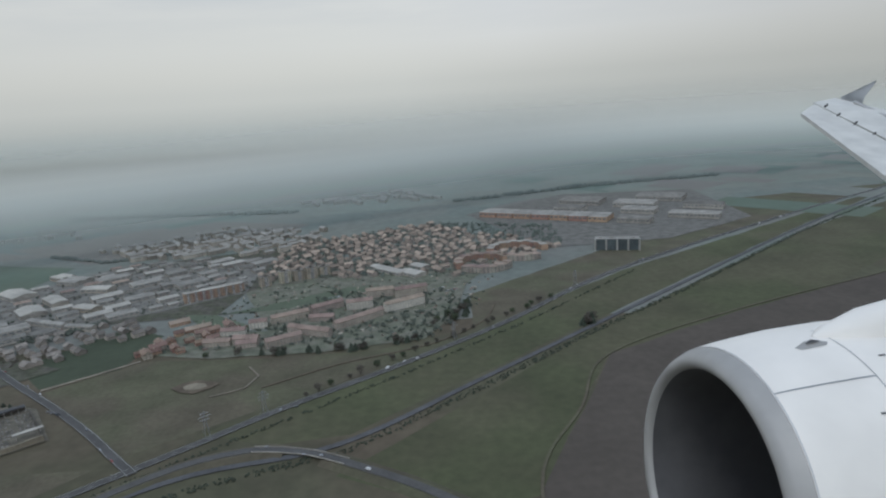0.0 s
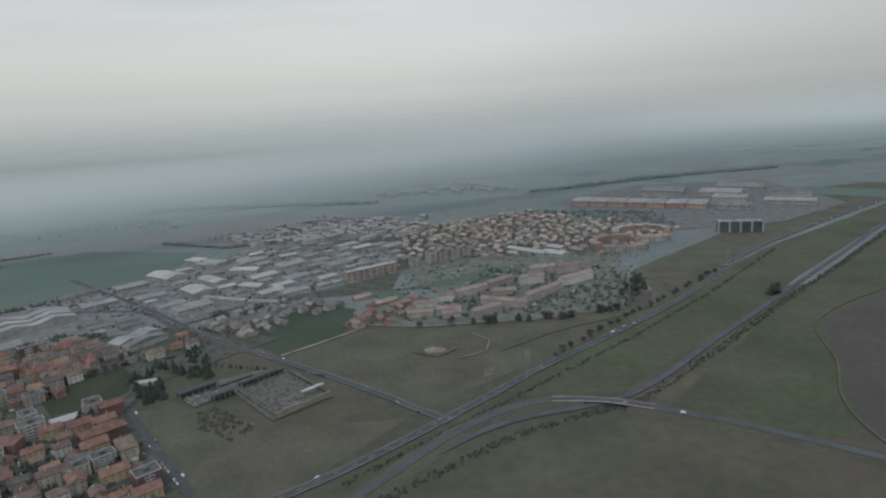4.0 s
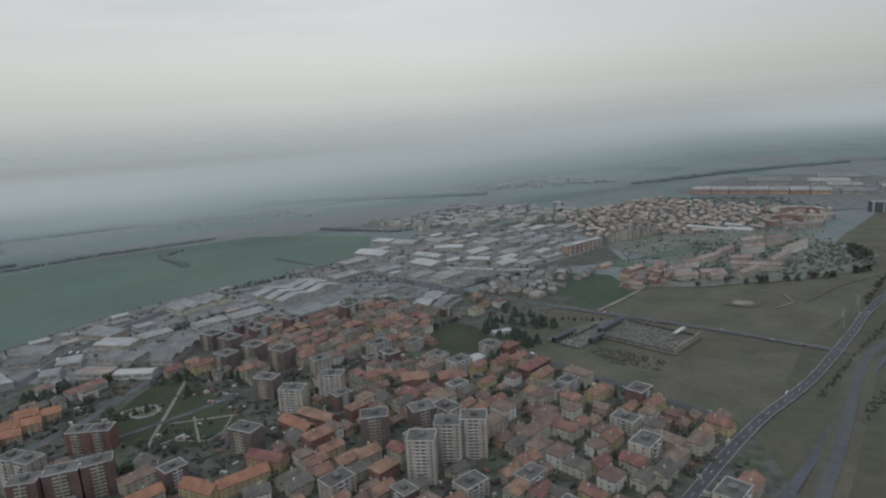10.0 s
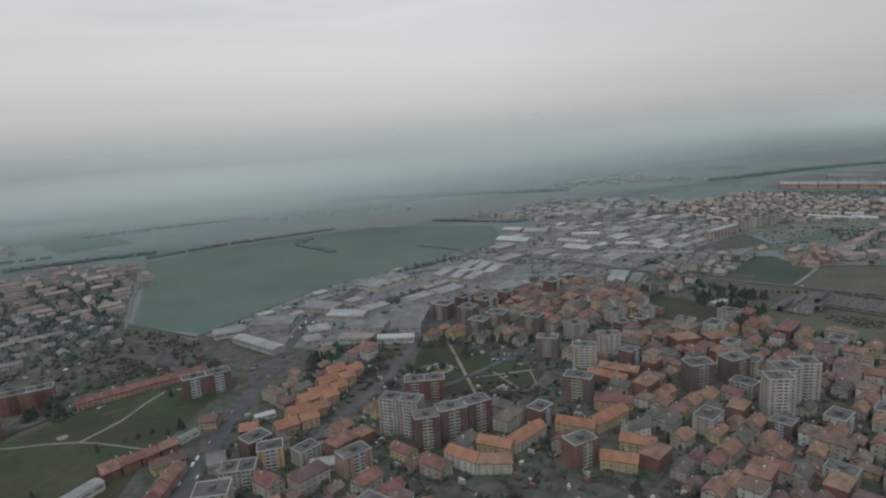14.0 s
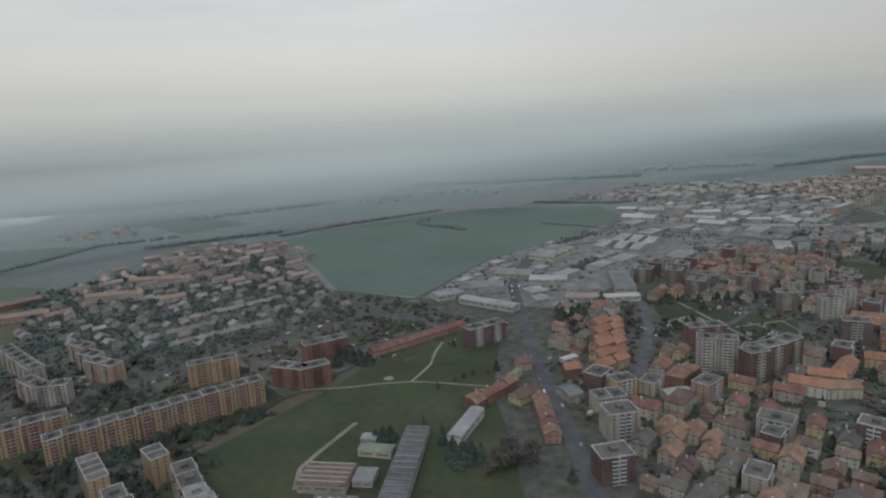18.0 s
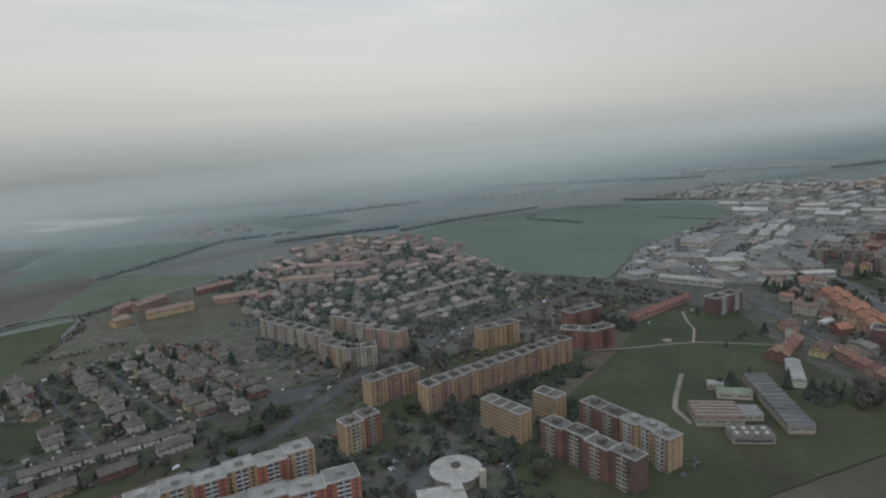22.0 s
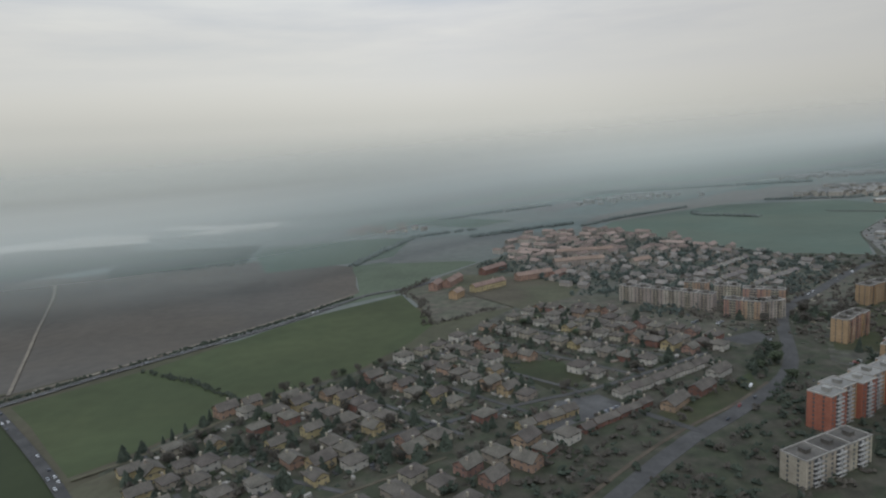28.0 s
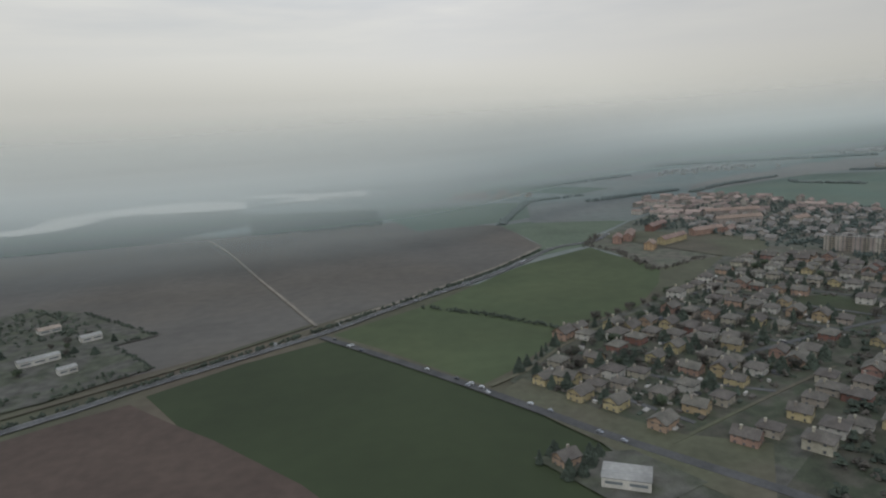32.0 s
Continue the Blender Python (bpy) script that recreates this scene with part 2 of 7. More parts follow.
M = {
    "ground": material("winter_meadow", (0.081, 0.079, 0.049), size=60, vary=0.22, second=(0.098, 0.080, 0.056), patch=150),
    "grass": material("mown_grass", (0.047, 0.057, 0.026), size=40, vary=0.25, second=(0.056, 0.057, 0.030), patch=30),
    "wheat": material("winter_wheat", (0.070, 0.083, 0.038), size=70, vary=0.18, grain=0.08, second=(0.063, 0.078, 0.036), patch=90),
    # wheat_far, meadow_far, plough_far: field colours lifted and blued to paint in haze
    "wheat_far": material("haze_tinted_wheat", (0.106, 0.140, 0.108), size=90, vary=0.10, grain=0.05, second=(0.112, 0.138, 0.104), patch=120),
    "meadow_far": material("haze_tinted_meadow", (0.158, 0.186, 0.168), size=120, vary=0.10, second=(0.166, 0.178, 0.158), patch=120),
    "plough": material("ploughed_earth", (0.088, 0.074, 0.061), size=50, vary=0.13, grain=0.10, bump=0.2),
    "plough_far": material("haze_tinted_earth", (0.186, 0.180, 0.160), size=80, vary=0.07, second=(0.180, 0.172, 0.150), patch=160),
    "plough_red": material("reddish_earth", (0.081, 0.057, 0.044), size=40, vary=0.12, bump=0.2),
    "scrub": material("dry_scrub_grass", (0.099, 0.086, 0.060), size=25, vary=0.2, second=(0.092, 0.091, 0.056), patch=60),
    "sand": material("pale_sand", (0.25, 0.22, 0.165), size=10),
    "dirt": material("dirt_track", (0.215, 0.188, 0.148), size=12),
    "asphalt": material("asphalt", (0.090, 0.088, 0.085), size=14, vary=0.16),
    "asphalt_dark": material("dark_asphalt", (0.085, 0.085, 0.088), size=14, vary=0.2),
    "paving": material("concrete_paving", (0.24, 0.228, 0.208), size=3, vary=0.35),
    "line": material("road_paint", (0.42, 0.42, 0.40), size=5),
    "town": material("town_ground", (0.080, 0.075, 0.062), size=5, vary=0.35, second=(0.064, 0.067, 0.045), patch=12),
    # yard colour lifted a little to stand in for haze
    "yard": material("industrial_yard", (0.167, 0.162, 0.146), size=9, vary=0.3),
    "tile": material("terracotta_tiles", (0.218, 0.124, 0.090), size=4, vary=0.32, grain=0.2, hue=0.02, bump=0.1),
    "tile_grey": material("weathered_brown_tiles", (0.128, 0.114, 0.096), size=4, vary=0.26, grain=0.2, hue=0.02, bump=0.1),
    "tile_orange": material("orange_tiles", (0.30, 0.150, 0.092), size=4, vary=0.2, grain=0.2, bump=0.1),
    # terracotta lifted and greyed to paint in haze
    "tile_far": material("haze_tinted_tiles", (0.262, 0.203, 0.170), size=8, vary=0.24, hue=0.02, isle=0.35),
    "plaster": material("grey_beige_plaster", (0.37, 0.328, 0.262), size=5, vary=0.22, hue=0.02),
    "plaster_white": material("pale_plaster", (0.52, 0.49, 0.43), size=5, vary=0.15),
    "plaster_yellow": material("ochre_plaster", (0.42, 0.335, 0.195), size=5, vary=0.2, hue=0.015),
    "plaster_pink": material("salmon_plaster", (0.36, 0.24, 0.18), size=5, vary=0.2, hue=0.02),
    "plaster_orange": material("orange_render", (0.41, 0.285, 0.170), size=7, vary=0.14),
    "plaster_red": material("brick_red_render", (0.335, 0.132, 0.088), size=7, vary=0.14),
    "brick_dark": material("dark_red_brick", (0.142, 0.088, 0.078), size=5, vary=0.2),
    "brick": material("red_brick", (0.208, 0.112, 0.087), size=5, vary=0.2),
    # wall colour of distant houses, haze painted in
    "far_wall": material("haze_tinted_plaster", (0.339, 0.306, 0.264), size=6, vary=0.2, hue=0.02, isle=0.35),
    "flat_roof": material("gravel_flat_roof", (0.120, 0.110, 0.096), size=4, vary=0.3),
    "parapet": material("pale_parapet", (0.34, 0.32, 0.285), size=4),
    "metal_roof": material("grey_sheet_roof", (0.262, 0.252, 0.228), size=10, vary=0.28, rough=0.6),
    "metal_roof_dark": material("dull_fibre_roof", (0.180, 0.174, 0.158), size=10, vary=0.28),
    "white_roof": material("white_sheet_roof", (0.387, 0.369, 0.329), size=12, vary=0.18, rough=0.6),
    "roof_slate": material("dark_ridged_roof", (0.120, 0.122, 0.118), size=6, vary=0.3),
    "green_roof": material("faded_green_roof", (0.165, 0.185, 0.130), size=8),
    "balcony": material("white_balcony", (0.46, 0.45, 0.43), size=4, vary=0.14),
    "glass": material("dark_window_glass", (0.085, 0.090, 0.094), rough=0.3, size=3, spec=0.5),
    # black office glass, lifted and blued in colour for haze
    "glass_black": material("haze_tinted_facade_glass", (0.085, 0.105, 0.112), rough=0.3, size=20, spec=0.4),
    "bark": material("bark", (0.09, 0.075, 0.06), size=1.0),
    "conifer": material("conifer_needles", (0.059, 0.072, 0.053), size=3, vary=0.3, grain=0.3),
    "bare": material("bare_twigs", (0.086, 0.077, 0.063), size=3, vary=0.3, grain=0.3),
    "leaf": material("evergreen_leaves", (0.060, 0.074, 0.044), size=3, vary=0.3, grain=0.3),
    # further land: base colours hold painted haze
    "meadow_far2": material("haze_tinted_far_meadow", (0.175, 0.2, 0.175), size=160, vary=0.08, grain=0.05, second=(0.182, 0.192, 0.168), patch=120),
    "wheat_far2": material("haze_tinted_far_wheat", (0.13, 0.17, 0.145), size=150, vary=0.05, grain=0.04),
    "plough_far2": material("haze_tinted_far_earth", (0.185, 0.18, 0.165), size=150, vary=0.05, grain=0.04),
    "meadow_mid": material("haze_tinted_mid_meadow", (0.152, 0.170, 0.152), size=80, vary=0.12, second=(0.158, 0.162, 0.146), patch=150),
    # distant town ground, lifted in colour for haze
    "town_far": material("haze_tinted_town_ground", (0.136, 0.134, 0.106), size=8, vary=0.28, second=(0.110, 0.118, 0.086), patch=20),
    # wood_mid and wood_far2: foliage lifted towards the haze colour
    "wood_mid": material("haze_tinted_mid_wood", (0.106, 0.121, 0.100), size=12, vary=0.18, grain=0.2),
    "wood_far2": material("haze_tinted_far_wood", (0.165, 0.190, 0.175), size=40, vary=0.08, grain=0.05),
    # furthest roofs and walls, close to the haze colour
    "roof_far2": material("haze_tinted_roof", (0.27, 0.27, 0.255), size=12, vary=0.10),
    "wall_far2": material("haze_tinted_wall", (0.33, 0.33, 0.31), size=12, vary=0.08),
    "wheat_dull": material("dull_wheat", (0.060, 0.074, 0.047), size=60, vary=0.15, grain=0.08),
    "grave_stone": material("weathered_grave_stone", (0.205, 0.195, 0.175), size=2, vary=0.35, isle=0.5),
    "grave_ground": material("cemetery_gravel", (0.108, 0.098, 0.078), size=4, vary=0.3),
    "grass_mid": material("olive_meadow_grass", (0.083, 0.090, 0.047), size=50, vary=0.18, second=(0.094, 0.090, 0.054), patch=110),
    # brown tiles lifted in colour for haze
    "tile_mid": material("haze_tinted_brown_tiles", (0.199, 0.179, 0.159), size=5, vary=0.28, hue=0.03, isle=0.35),
    "bare_earth": material("scraped_brown_earth", (0.092, 0.074, 0.054), size=12, vary=0.3),
    # lawn colour lifted for haze
    "lawn_mid": material("haze_tinted_lawn", (0.101, 0.122, 0.083), size=30, vary=0.12),
    "estate_wall": material("pale_estate_render", (0.365, 0.318, 0.272), size=6, vary=0.20, hue=0.02),
    # conifer green lifted to paint in haze
    "conifer_mid": material("haze_tinted_conifer", (0.089, 0.108, 0.094), size=4, vary=0.25, grain=0.25),
    # terracotta dulled in colour for haze
    "tile_red_far": material("haze_tinted_terracotta", (0.245, 0.175, 0.140), size=6, vary=0.2, hue=0.015),
    "wheat_dark": material("dark_winter_wheat", (0.041, 0.052, 0.023), size=70, vary=0.15, grain=0.06),
    # tree belts lifted in colour for haze
    "belt_wood": material("haze_tinted_tree_belt", (0.170, 0.192, 0.176), size=20, vary=0.08, grain=0.08),
    "tile_brown": material("weathered_terracotta", (0.165, 0.114, 0.090), size=4, vary=0.30, grain=0.2, hue=0.02, bump=0.1),
    "brick_grey": material("grey_brown_brick", (0.150, 0.114, 0.102), size=5, vary=0.2),
    # fields towards the horizon, haze painted into their colours
    "meadow_pale_b": material("haze_tinted_pasture", (0.15, 0.185, 0.16), size=140, vary=0.07, grain=0.04),
    "meadow_pale_c": material("haze_tinted_stubble", (0.185, 0.19, 0.17), size=140, vary=0.07, grain=0.04),
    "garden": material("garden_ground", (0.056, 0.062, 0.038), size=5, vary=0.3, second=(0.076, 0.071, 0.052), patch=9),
    "meadow_pale_d": material("haze_tinted_wood_patch", (0.12, 0.145, 0.13), size=90, vary=0.08, grain=0.06),
    "garden_mid": material("open_ground_between_blocks", (0.104, 0.104, 0.074), size=6, vary=0.3, second=(0.116, 0.104, 0.080), patch=14),
    # window glass lightened to paint in haze
    "glass_far": material("haze_tinted_window_glass", (0.15, 0.165, 0.17), rough=0.4, size=3),
    "asphalt_town": material("worn_town_asphalt", (0.092, 0.089, 0.085), size=10, vary=0.25),
    # plain and middle-distance earth, lifted in colour to paint in haze
    "meadow_pale": material("haze_tinted_plain", (0.17, 0.195, 0.172), size=120, vary=0.08, grain=0.04, second=(0.155, 0.18, 0.155), patch=90),
    "plough_mid": material("haze_tinted_mid_earth", (0.122, 0.110, 0.095), size=60, vary=0.16, grain=0.10, second=(0.112, 0.097, 0.080), patch=120),
    "hedge": material("garden_hedge", (0.068, 0.080, 0.058), size=3, vary=0.3, grain=0.3),
    "nacelle": material("white_nacelle_paint", (0.82, 0.785, 0.73), rough=0.5, size=2, vary=0.05, grain=0.05, spec=0.3),
    "lip": material("bare_metal_lip", (0.40, 0.39, 0.375), rough=0.55, metal=0.3, size=1.2, vary=0.10, grain=0.08, spec=0.3),
    "duct": material("duct_shade_and_dark_fittings", (0.085, 0.083, 0.085), rough=0.6, size=1, vary=0.12),
    "wing": material("pale_grey_wing_paint", (0.60, 0.59, 0.555), rough=0.5, size=2, vary=0.06, spec=0.3),
    # woodland colour with haze painted in
    "far_wood": material("haze_tinted_wood", (0.135, 0.159, 0.138), size=20, vary=0.12, grain=0.1),
    # pale base colour adds reflected sky brightness beyond what the gloss gives
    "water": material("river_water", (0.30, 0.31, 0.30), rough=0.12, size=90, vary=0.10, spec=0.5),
    "car_white": material("white_car_paint", (0.70, 0.70, 0.70), rough=0.3, size=3, vary=0.05, spec=0.5),
    "car_grey": material("silver_car_paint", (0.30, 0.31, 0.33), rough=0.3, size=3, vary=0.3, spec=0.5),
    "car_dark": material("dark_car_paint", (0.05, 0.055, 0.07), rough=0.3, size=3, vary=0.3, spec=0.5),
    "car_red": material("red_car_paint", (0.30, 0.04, 0.035), rough=0.3, size=3, vary=0.2, spec=0.5),
    "tyre": material("tyre_rubber", (0.03, 0.03, 0.03), size=1),
    "steel": material("galvanised_steel", (0.35, 0.36, 0.37), rough=0.5, metal=0.5, size=2),
}


# ---- mesh helpers ----
class Shape:
    """Vertices and faces of one mesh, grown piece by piece."""

    def __init__(self):
        self.v, self.f = [], []

    def add(self, verts, faces):
        k = len(self.v)
        self.v += [tuple(p) for p in verts]
        self.f += [tuple(i + k for i in f) for f in faces]
        return self

    def box(self, x0, y0, z0, x1, y1, z1):
        return self.add([(x, y, z) for z in (z0, z1) for x, y in ((x0, y0), (x1, y0), (x1, y1), (x0, y1))],
                        [(3, 2, 1, 0), (4, 5, 6, 7), (0, 1, 5, 4), (1, 2, 6, 5), (2, 3, 7, 6), (3, 0, 4, 7)])

    def turned(self, profile, n=12, cx=0.0, cy=0.0):
        """A solid of revolution about z through (cx, cy); profile: (radius, z) upwards."""
        rows = [[(cx + r * math.cos(2 * math.pi * i / n), cy + r * math.sin(2 * math.pi * i / n), z) for i in range(n)] for r, z in profile]
        faces = [(j * n + i, j * n + (i + 1) % n, (j + 1) * n + (i + 1) % n, (j + 1) * n + i) for j in range(len(rows) - 1) for i in range(n)]
        faces += [tuple(range(n - 1, -1, -1)), tuple((len(rows) - 1) * n + i for i in range(n))]
        return self.add([p for r in rows for p in r], faces)

    def mesh(self, name, mat, smooth=False):
        me = bpy.data.meshes.new(name)
        me.from_pydata(self.v, [], self.f)
        me.materials.append(mat)
        if smooth:
            me.polygons.foreach_set("use_smooth", [True] * len(me.polygons))
        return me


def part(name, shape, mat, parent, label="", kind="", smooth=False):
    me = shape if isinstance(shape, bpy.types.Mesh) else shape.mesh(name, M[mat], smooth)
    ob = new(name, me)
    ob.parent = parent
    if label:
        ob["label"] = label
    if kind:
        ob["kind"] = kind
    return ob


def thing(name, label, category, m=None, group="", kind=""):
    root = new(name)
    root.empty_display_size = 1
    if m is not None:
        root.matrix_world = m
    return tagged(root, label, category, group, kind)


def place(x, y, turn=0.0, z=0.0):
    return pose(x, y, z, 0, 0, turn)


def inside(x, y, ring):
    hit = False
    for (x0, y0), (x1, y1) in zip(ring, ring[1:] + ring[:1]):
        if (y0 > y) != (y1 > y) and x < (x1 - x0) * (y - y0) / (y1 - y0) + x0:
            hit = not hit
    return hit


class Kept:
    """Discs that the filling of quarters leaves free, sorted into squares of 30 m."""

    def __init__(self):
        self.cells = {}

    def append(self, disc):
        self.cells.setdefault((int(disc[0] // 30), int(disc[1] // 30)), []).append(disc)

    def extend(self, discs):
        for disc in discs:
            self.append(disc)

    def near(self, x, y):
        i, j = int(x // 30), int(y // 30)
        for u in (-2, -1, 0, 1, 2):
            for v in (-2, -1, 0, 1, 2):
                yield from self.cells.get((i + u, j + v), ())


KEEP = Kept()  # x, y, radius


def keep_line(points, width):
    for (x0, y0), (x1, y1) in zip(points, points[1:]):
        k = max(1, int(math.hypot(x1 - x0, y1 - y0) / (width * 0.7)))
        KEEP.extend((x0 + (x1 - x0) * i / k, y0 + (y1 - y0) * i / k, width) for i in range(k + 1))


def free(x, y, r):
    return all((x - a) ** 2 + (y - b) ** 2 > max(0.0, r + c) ** 2 for a, b, c in KEEP.near(x, y))


LEVEL = [0.02]
LAND = []  # outline and height of each piece of ground


def patch(name, ring, mat, label, category, z=None):
    """A flat piece of land, laid a hand above the one beneath."""
    if z is None:
        LEVEL[0] += 0.002
        z = LEVEL[0]
    ring = soften(ring)
    LAND.append((ring, z))
    s = Shape().add([(x, y, z) for x, y in ring], [tuple(range(len(ring)))])
    ob = new(name, s.mesh(name, M[mat]))
    if ob.data.polygons[0].normal.z < 0:
        ob.data.flip_normals()
    return tagged(ob, label, category, kind="structure")


def soften(ring, amount=1.2):
    """A land boundary with a slightly uneven, hand-drawn edge."""
    out = []
    for (x0, y0), (x1, y1) in zip(ring, ring[1:] + ring[:1]):
        k = max(1, int(math.hypot(x1 - x0, y1 - y0) / 25))
        for i in range(k):
            u = i / k
            a = amount if i else 0.0
            out.append((x0 + (x1 - x0) * u + random.uniform(-a, a), y0 + (y1 - y0) * u + random.uniform(-a, a)))
    return out


def curve_points(points, step=10.0):
    """A smooth line through the points (Catmull-Rom)."""
    p = [Vector((x, y)) for x, y in points]
    if len(p) < 3:
        a, b = p
        k = max(1, int((b - a).length / step))
        return [tuple(a.lerp(b, i / k)) for i in range(k + 1)]
    p = [2 * p[0] - p[1], *p, 2 * p[-1] - p[-2]]
    out = []
    for a, b, c, d in zip(p, p[1:], p[2:], p[3:]):
        k = max(1, int((c - b).length / step))
        for i in range(k):
            u = i / k
            out.append(tuple(0.5 * (2 * b + (c - a) * u + (2 * a - 5 * b + 4 * c - d) * u * u + (3 * b - a - 3 * c + d) * u ** 3)))
    out.append(tuple(p[-2]))
    return out


def ribbon(points, width, z, offset=0.0, height=0.0):
    line = [Vector(q) for q in points]
    left, right = [], []
    for i, q in enumerate(line):
        d = (line[min(i + 1, len(line) - 1)] - line[max(i - 1, 0)]).normalized()
        n = Vector((-d.y, d.x))
        left.append(q + n * (offset + width / 2))
        right.append(q + n * (offset - width / 2))
    k = len(line)
    s = Shape()
    verts = [(q.x, q.y, z + height) for q in left] + [(q.x, q.y, z + height) for q in right]
    faces = [(i, k + i, k + i + 1, i + 1) for i in range(k - 1)]
    if height:
        verts += [(q.x, q.y, z) for q in left] + [(q.x, q.y, z) for q in right]
        faces += [(2 * k + i, i, i + 1, 2 * k + i + 1) for i in range(k - 1)]
        faces += [(k + i, 3 * k + i, 3 * k + i + 1, k + i + 1) for i in range(k - 1)]
    return s.add(verts, faces)


def road(points, width, mat="asphalt", label="grey asphalt road between fields", name="road", z=None, lines=False, dashed=False, keep=True, category="road"):
    if z is None:
        LEVEL[0] += 0.002
        z = LEVEL[0] + 0.08
    pts = curve_points(points)
    ob = new(name, ribbon(pts, width, z - 0.25, height=0.25).mesh(name, M[mat]))
    wide = ribbon(pts, width, z)
    LAND.append(([q[:2] for q in wide.v[:len(pts)]] + [q[:2] for q in reversed(wide.v[len(pts):])], z))
    tagged(ob, label, category, kind="structure")
    if lines:
        for side in (-1, 1):
            part("edge_line", ribbon(pts, 0.14, z + 0.03, side * (width / 2 - 0.35)), "line", ob)
    if dashed:
        s = Shape()
        fine = curve_points(points, 3.0)
        for i in range(0, len(fine) - 1, 3):
            piece = ribbon(fine[i:i + 2], 0.2, z + 0.03)
            s.add(piece.v, piece.f)
        part("centre_line", s, "line", ob, kind="stuff")
    if keep:
        keep_line(points, width / 2 + 1.0)
    return ob


def land_height(x, y):
    """Height of the topmost ground at a place."""
    return max((z for ring, z in LAND if inside(x, y, ring)), default=0.0)


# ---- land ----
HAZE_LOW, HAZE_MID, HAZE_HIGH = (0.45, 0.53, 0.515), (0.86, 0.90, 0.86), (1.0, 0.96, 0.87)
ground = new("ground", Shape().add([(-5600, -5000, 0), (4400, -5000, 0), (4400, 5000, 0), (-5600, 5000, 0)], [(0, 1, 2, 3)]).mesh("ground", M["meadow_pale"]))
tagged(ground, "flat winter plain of haze-tinted grey-green fields reaching the horizon", "ground", kind="structure")

# an upright see-through sheet added to imitate winter haze over the far fields: thin at the ground's near edge, closing
# towards the horizon, lit by the sky
mist = bpy.data.materials.new("painted_haze")
mist.use_nodes = True
hn, hl = mist.node_tree.nodes, mist.node_tree.links
hn.clear()
h_out, h_mix, h_clear, h_body = (hn.new(k) for k in ("ShaderNodeOutputMaterial", "ShaderNodeMixShader", "ShaderNodeBsdfTransparent", "ShaderNodeBsdfDiffuse"))
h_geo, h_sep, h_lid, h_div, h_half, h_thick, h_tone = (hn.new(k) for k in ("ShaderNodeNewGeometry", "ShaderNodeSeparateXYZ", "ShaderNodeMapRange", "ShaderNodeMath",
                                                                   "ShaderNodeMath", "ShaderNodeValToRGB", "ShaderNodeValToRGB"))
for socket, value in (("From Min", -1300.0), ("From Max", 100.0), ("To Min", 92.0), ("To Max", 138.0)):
    h_lid.inputs[socket].default_value = value  # the sheet drops along -x to follow the camera's descent
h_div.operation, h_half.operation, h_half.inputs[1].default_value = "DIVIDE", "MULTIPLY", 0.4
# opacity and colour ramped by height to imitate haze growing with distance
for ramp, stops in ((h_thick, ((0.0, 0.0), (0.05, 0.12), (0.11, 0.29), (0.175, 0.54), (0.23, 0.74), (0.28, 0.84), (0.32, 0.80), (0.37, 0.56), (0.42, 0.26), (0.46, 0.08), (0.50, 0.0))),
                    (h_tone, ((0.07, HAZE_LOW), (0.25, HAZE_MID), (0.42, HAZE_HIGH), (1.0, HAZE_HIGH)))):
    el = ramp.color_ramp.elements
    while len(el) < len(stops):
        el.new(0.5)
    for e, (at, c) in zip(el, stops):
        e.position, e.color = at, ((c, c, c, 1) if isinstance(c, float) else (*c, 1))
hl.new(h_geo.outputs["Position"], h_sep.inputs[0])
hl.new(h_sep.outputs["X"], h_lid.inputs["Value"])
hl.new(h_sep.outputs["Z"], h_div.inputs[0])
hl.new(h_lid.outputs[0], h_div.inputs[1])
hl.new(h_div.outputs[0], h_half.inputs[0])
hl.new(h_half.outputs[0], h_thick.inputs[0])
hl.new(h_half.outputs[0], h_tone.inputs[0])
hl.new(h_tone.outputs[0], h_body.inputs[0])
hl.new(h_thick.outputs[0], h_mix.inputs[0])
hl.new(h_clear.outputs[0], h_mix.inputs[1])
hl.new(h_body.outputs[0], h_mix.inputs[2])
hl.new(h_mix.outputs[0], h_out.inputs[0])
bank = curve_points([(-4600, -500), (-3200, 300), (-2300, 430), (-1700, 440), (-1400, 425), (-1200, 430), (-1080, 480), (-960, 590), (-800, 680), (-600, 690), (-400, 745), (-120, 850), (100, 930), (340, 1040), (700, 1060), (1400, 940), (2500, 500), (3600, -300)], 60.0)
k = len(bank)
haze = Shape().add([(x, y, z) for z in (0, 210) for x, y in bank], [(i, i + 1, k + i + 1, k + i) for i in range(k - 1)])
tagged(new("haze_bank", haze.mesh("haze_bank", mist, smooth=True)), "see-through sheet imitating blue-grey haze over the far fields", "haze", kind="structure")

# glowing backdrop ring beyond the land, 3 km out: horizon haze painted into its emission
murk = bpy.data.materials.new("haze_glow")
murk.use_nodes = True
hn, hl = murk.node_tree.nodes, murk.node_tree.links
hn.clear()
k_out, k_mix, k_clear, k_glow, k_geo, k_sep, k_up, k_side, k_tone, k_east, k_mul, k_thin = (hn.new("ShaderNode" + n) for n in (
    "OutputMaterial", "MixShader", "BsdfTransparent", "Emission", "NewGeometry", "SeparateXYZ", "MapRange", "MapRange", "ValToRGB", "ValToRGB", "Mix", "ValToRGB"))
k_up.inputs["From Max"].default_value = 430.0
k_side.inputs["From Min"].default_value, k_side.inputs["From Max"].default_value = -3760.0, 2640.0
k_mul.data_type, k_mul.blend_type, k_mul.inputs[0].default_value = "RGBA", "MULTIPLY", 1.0
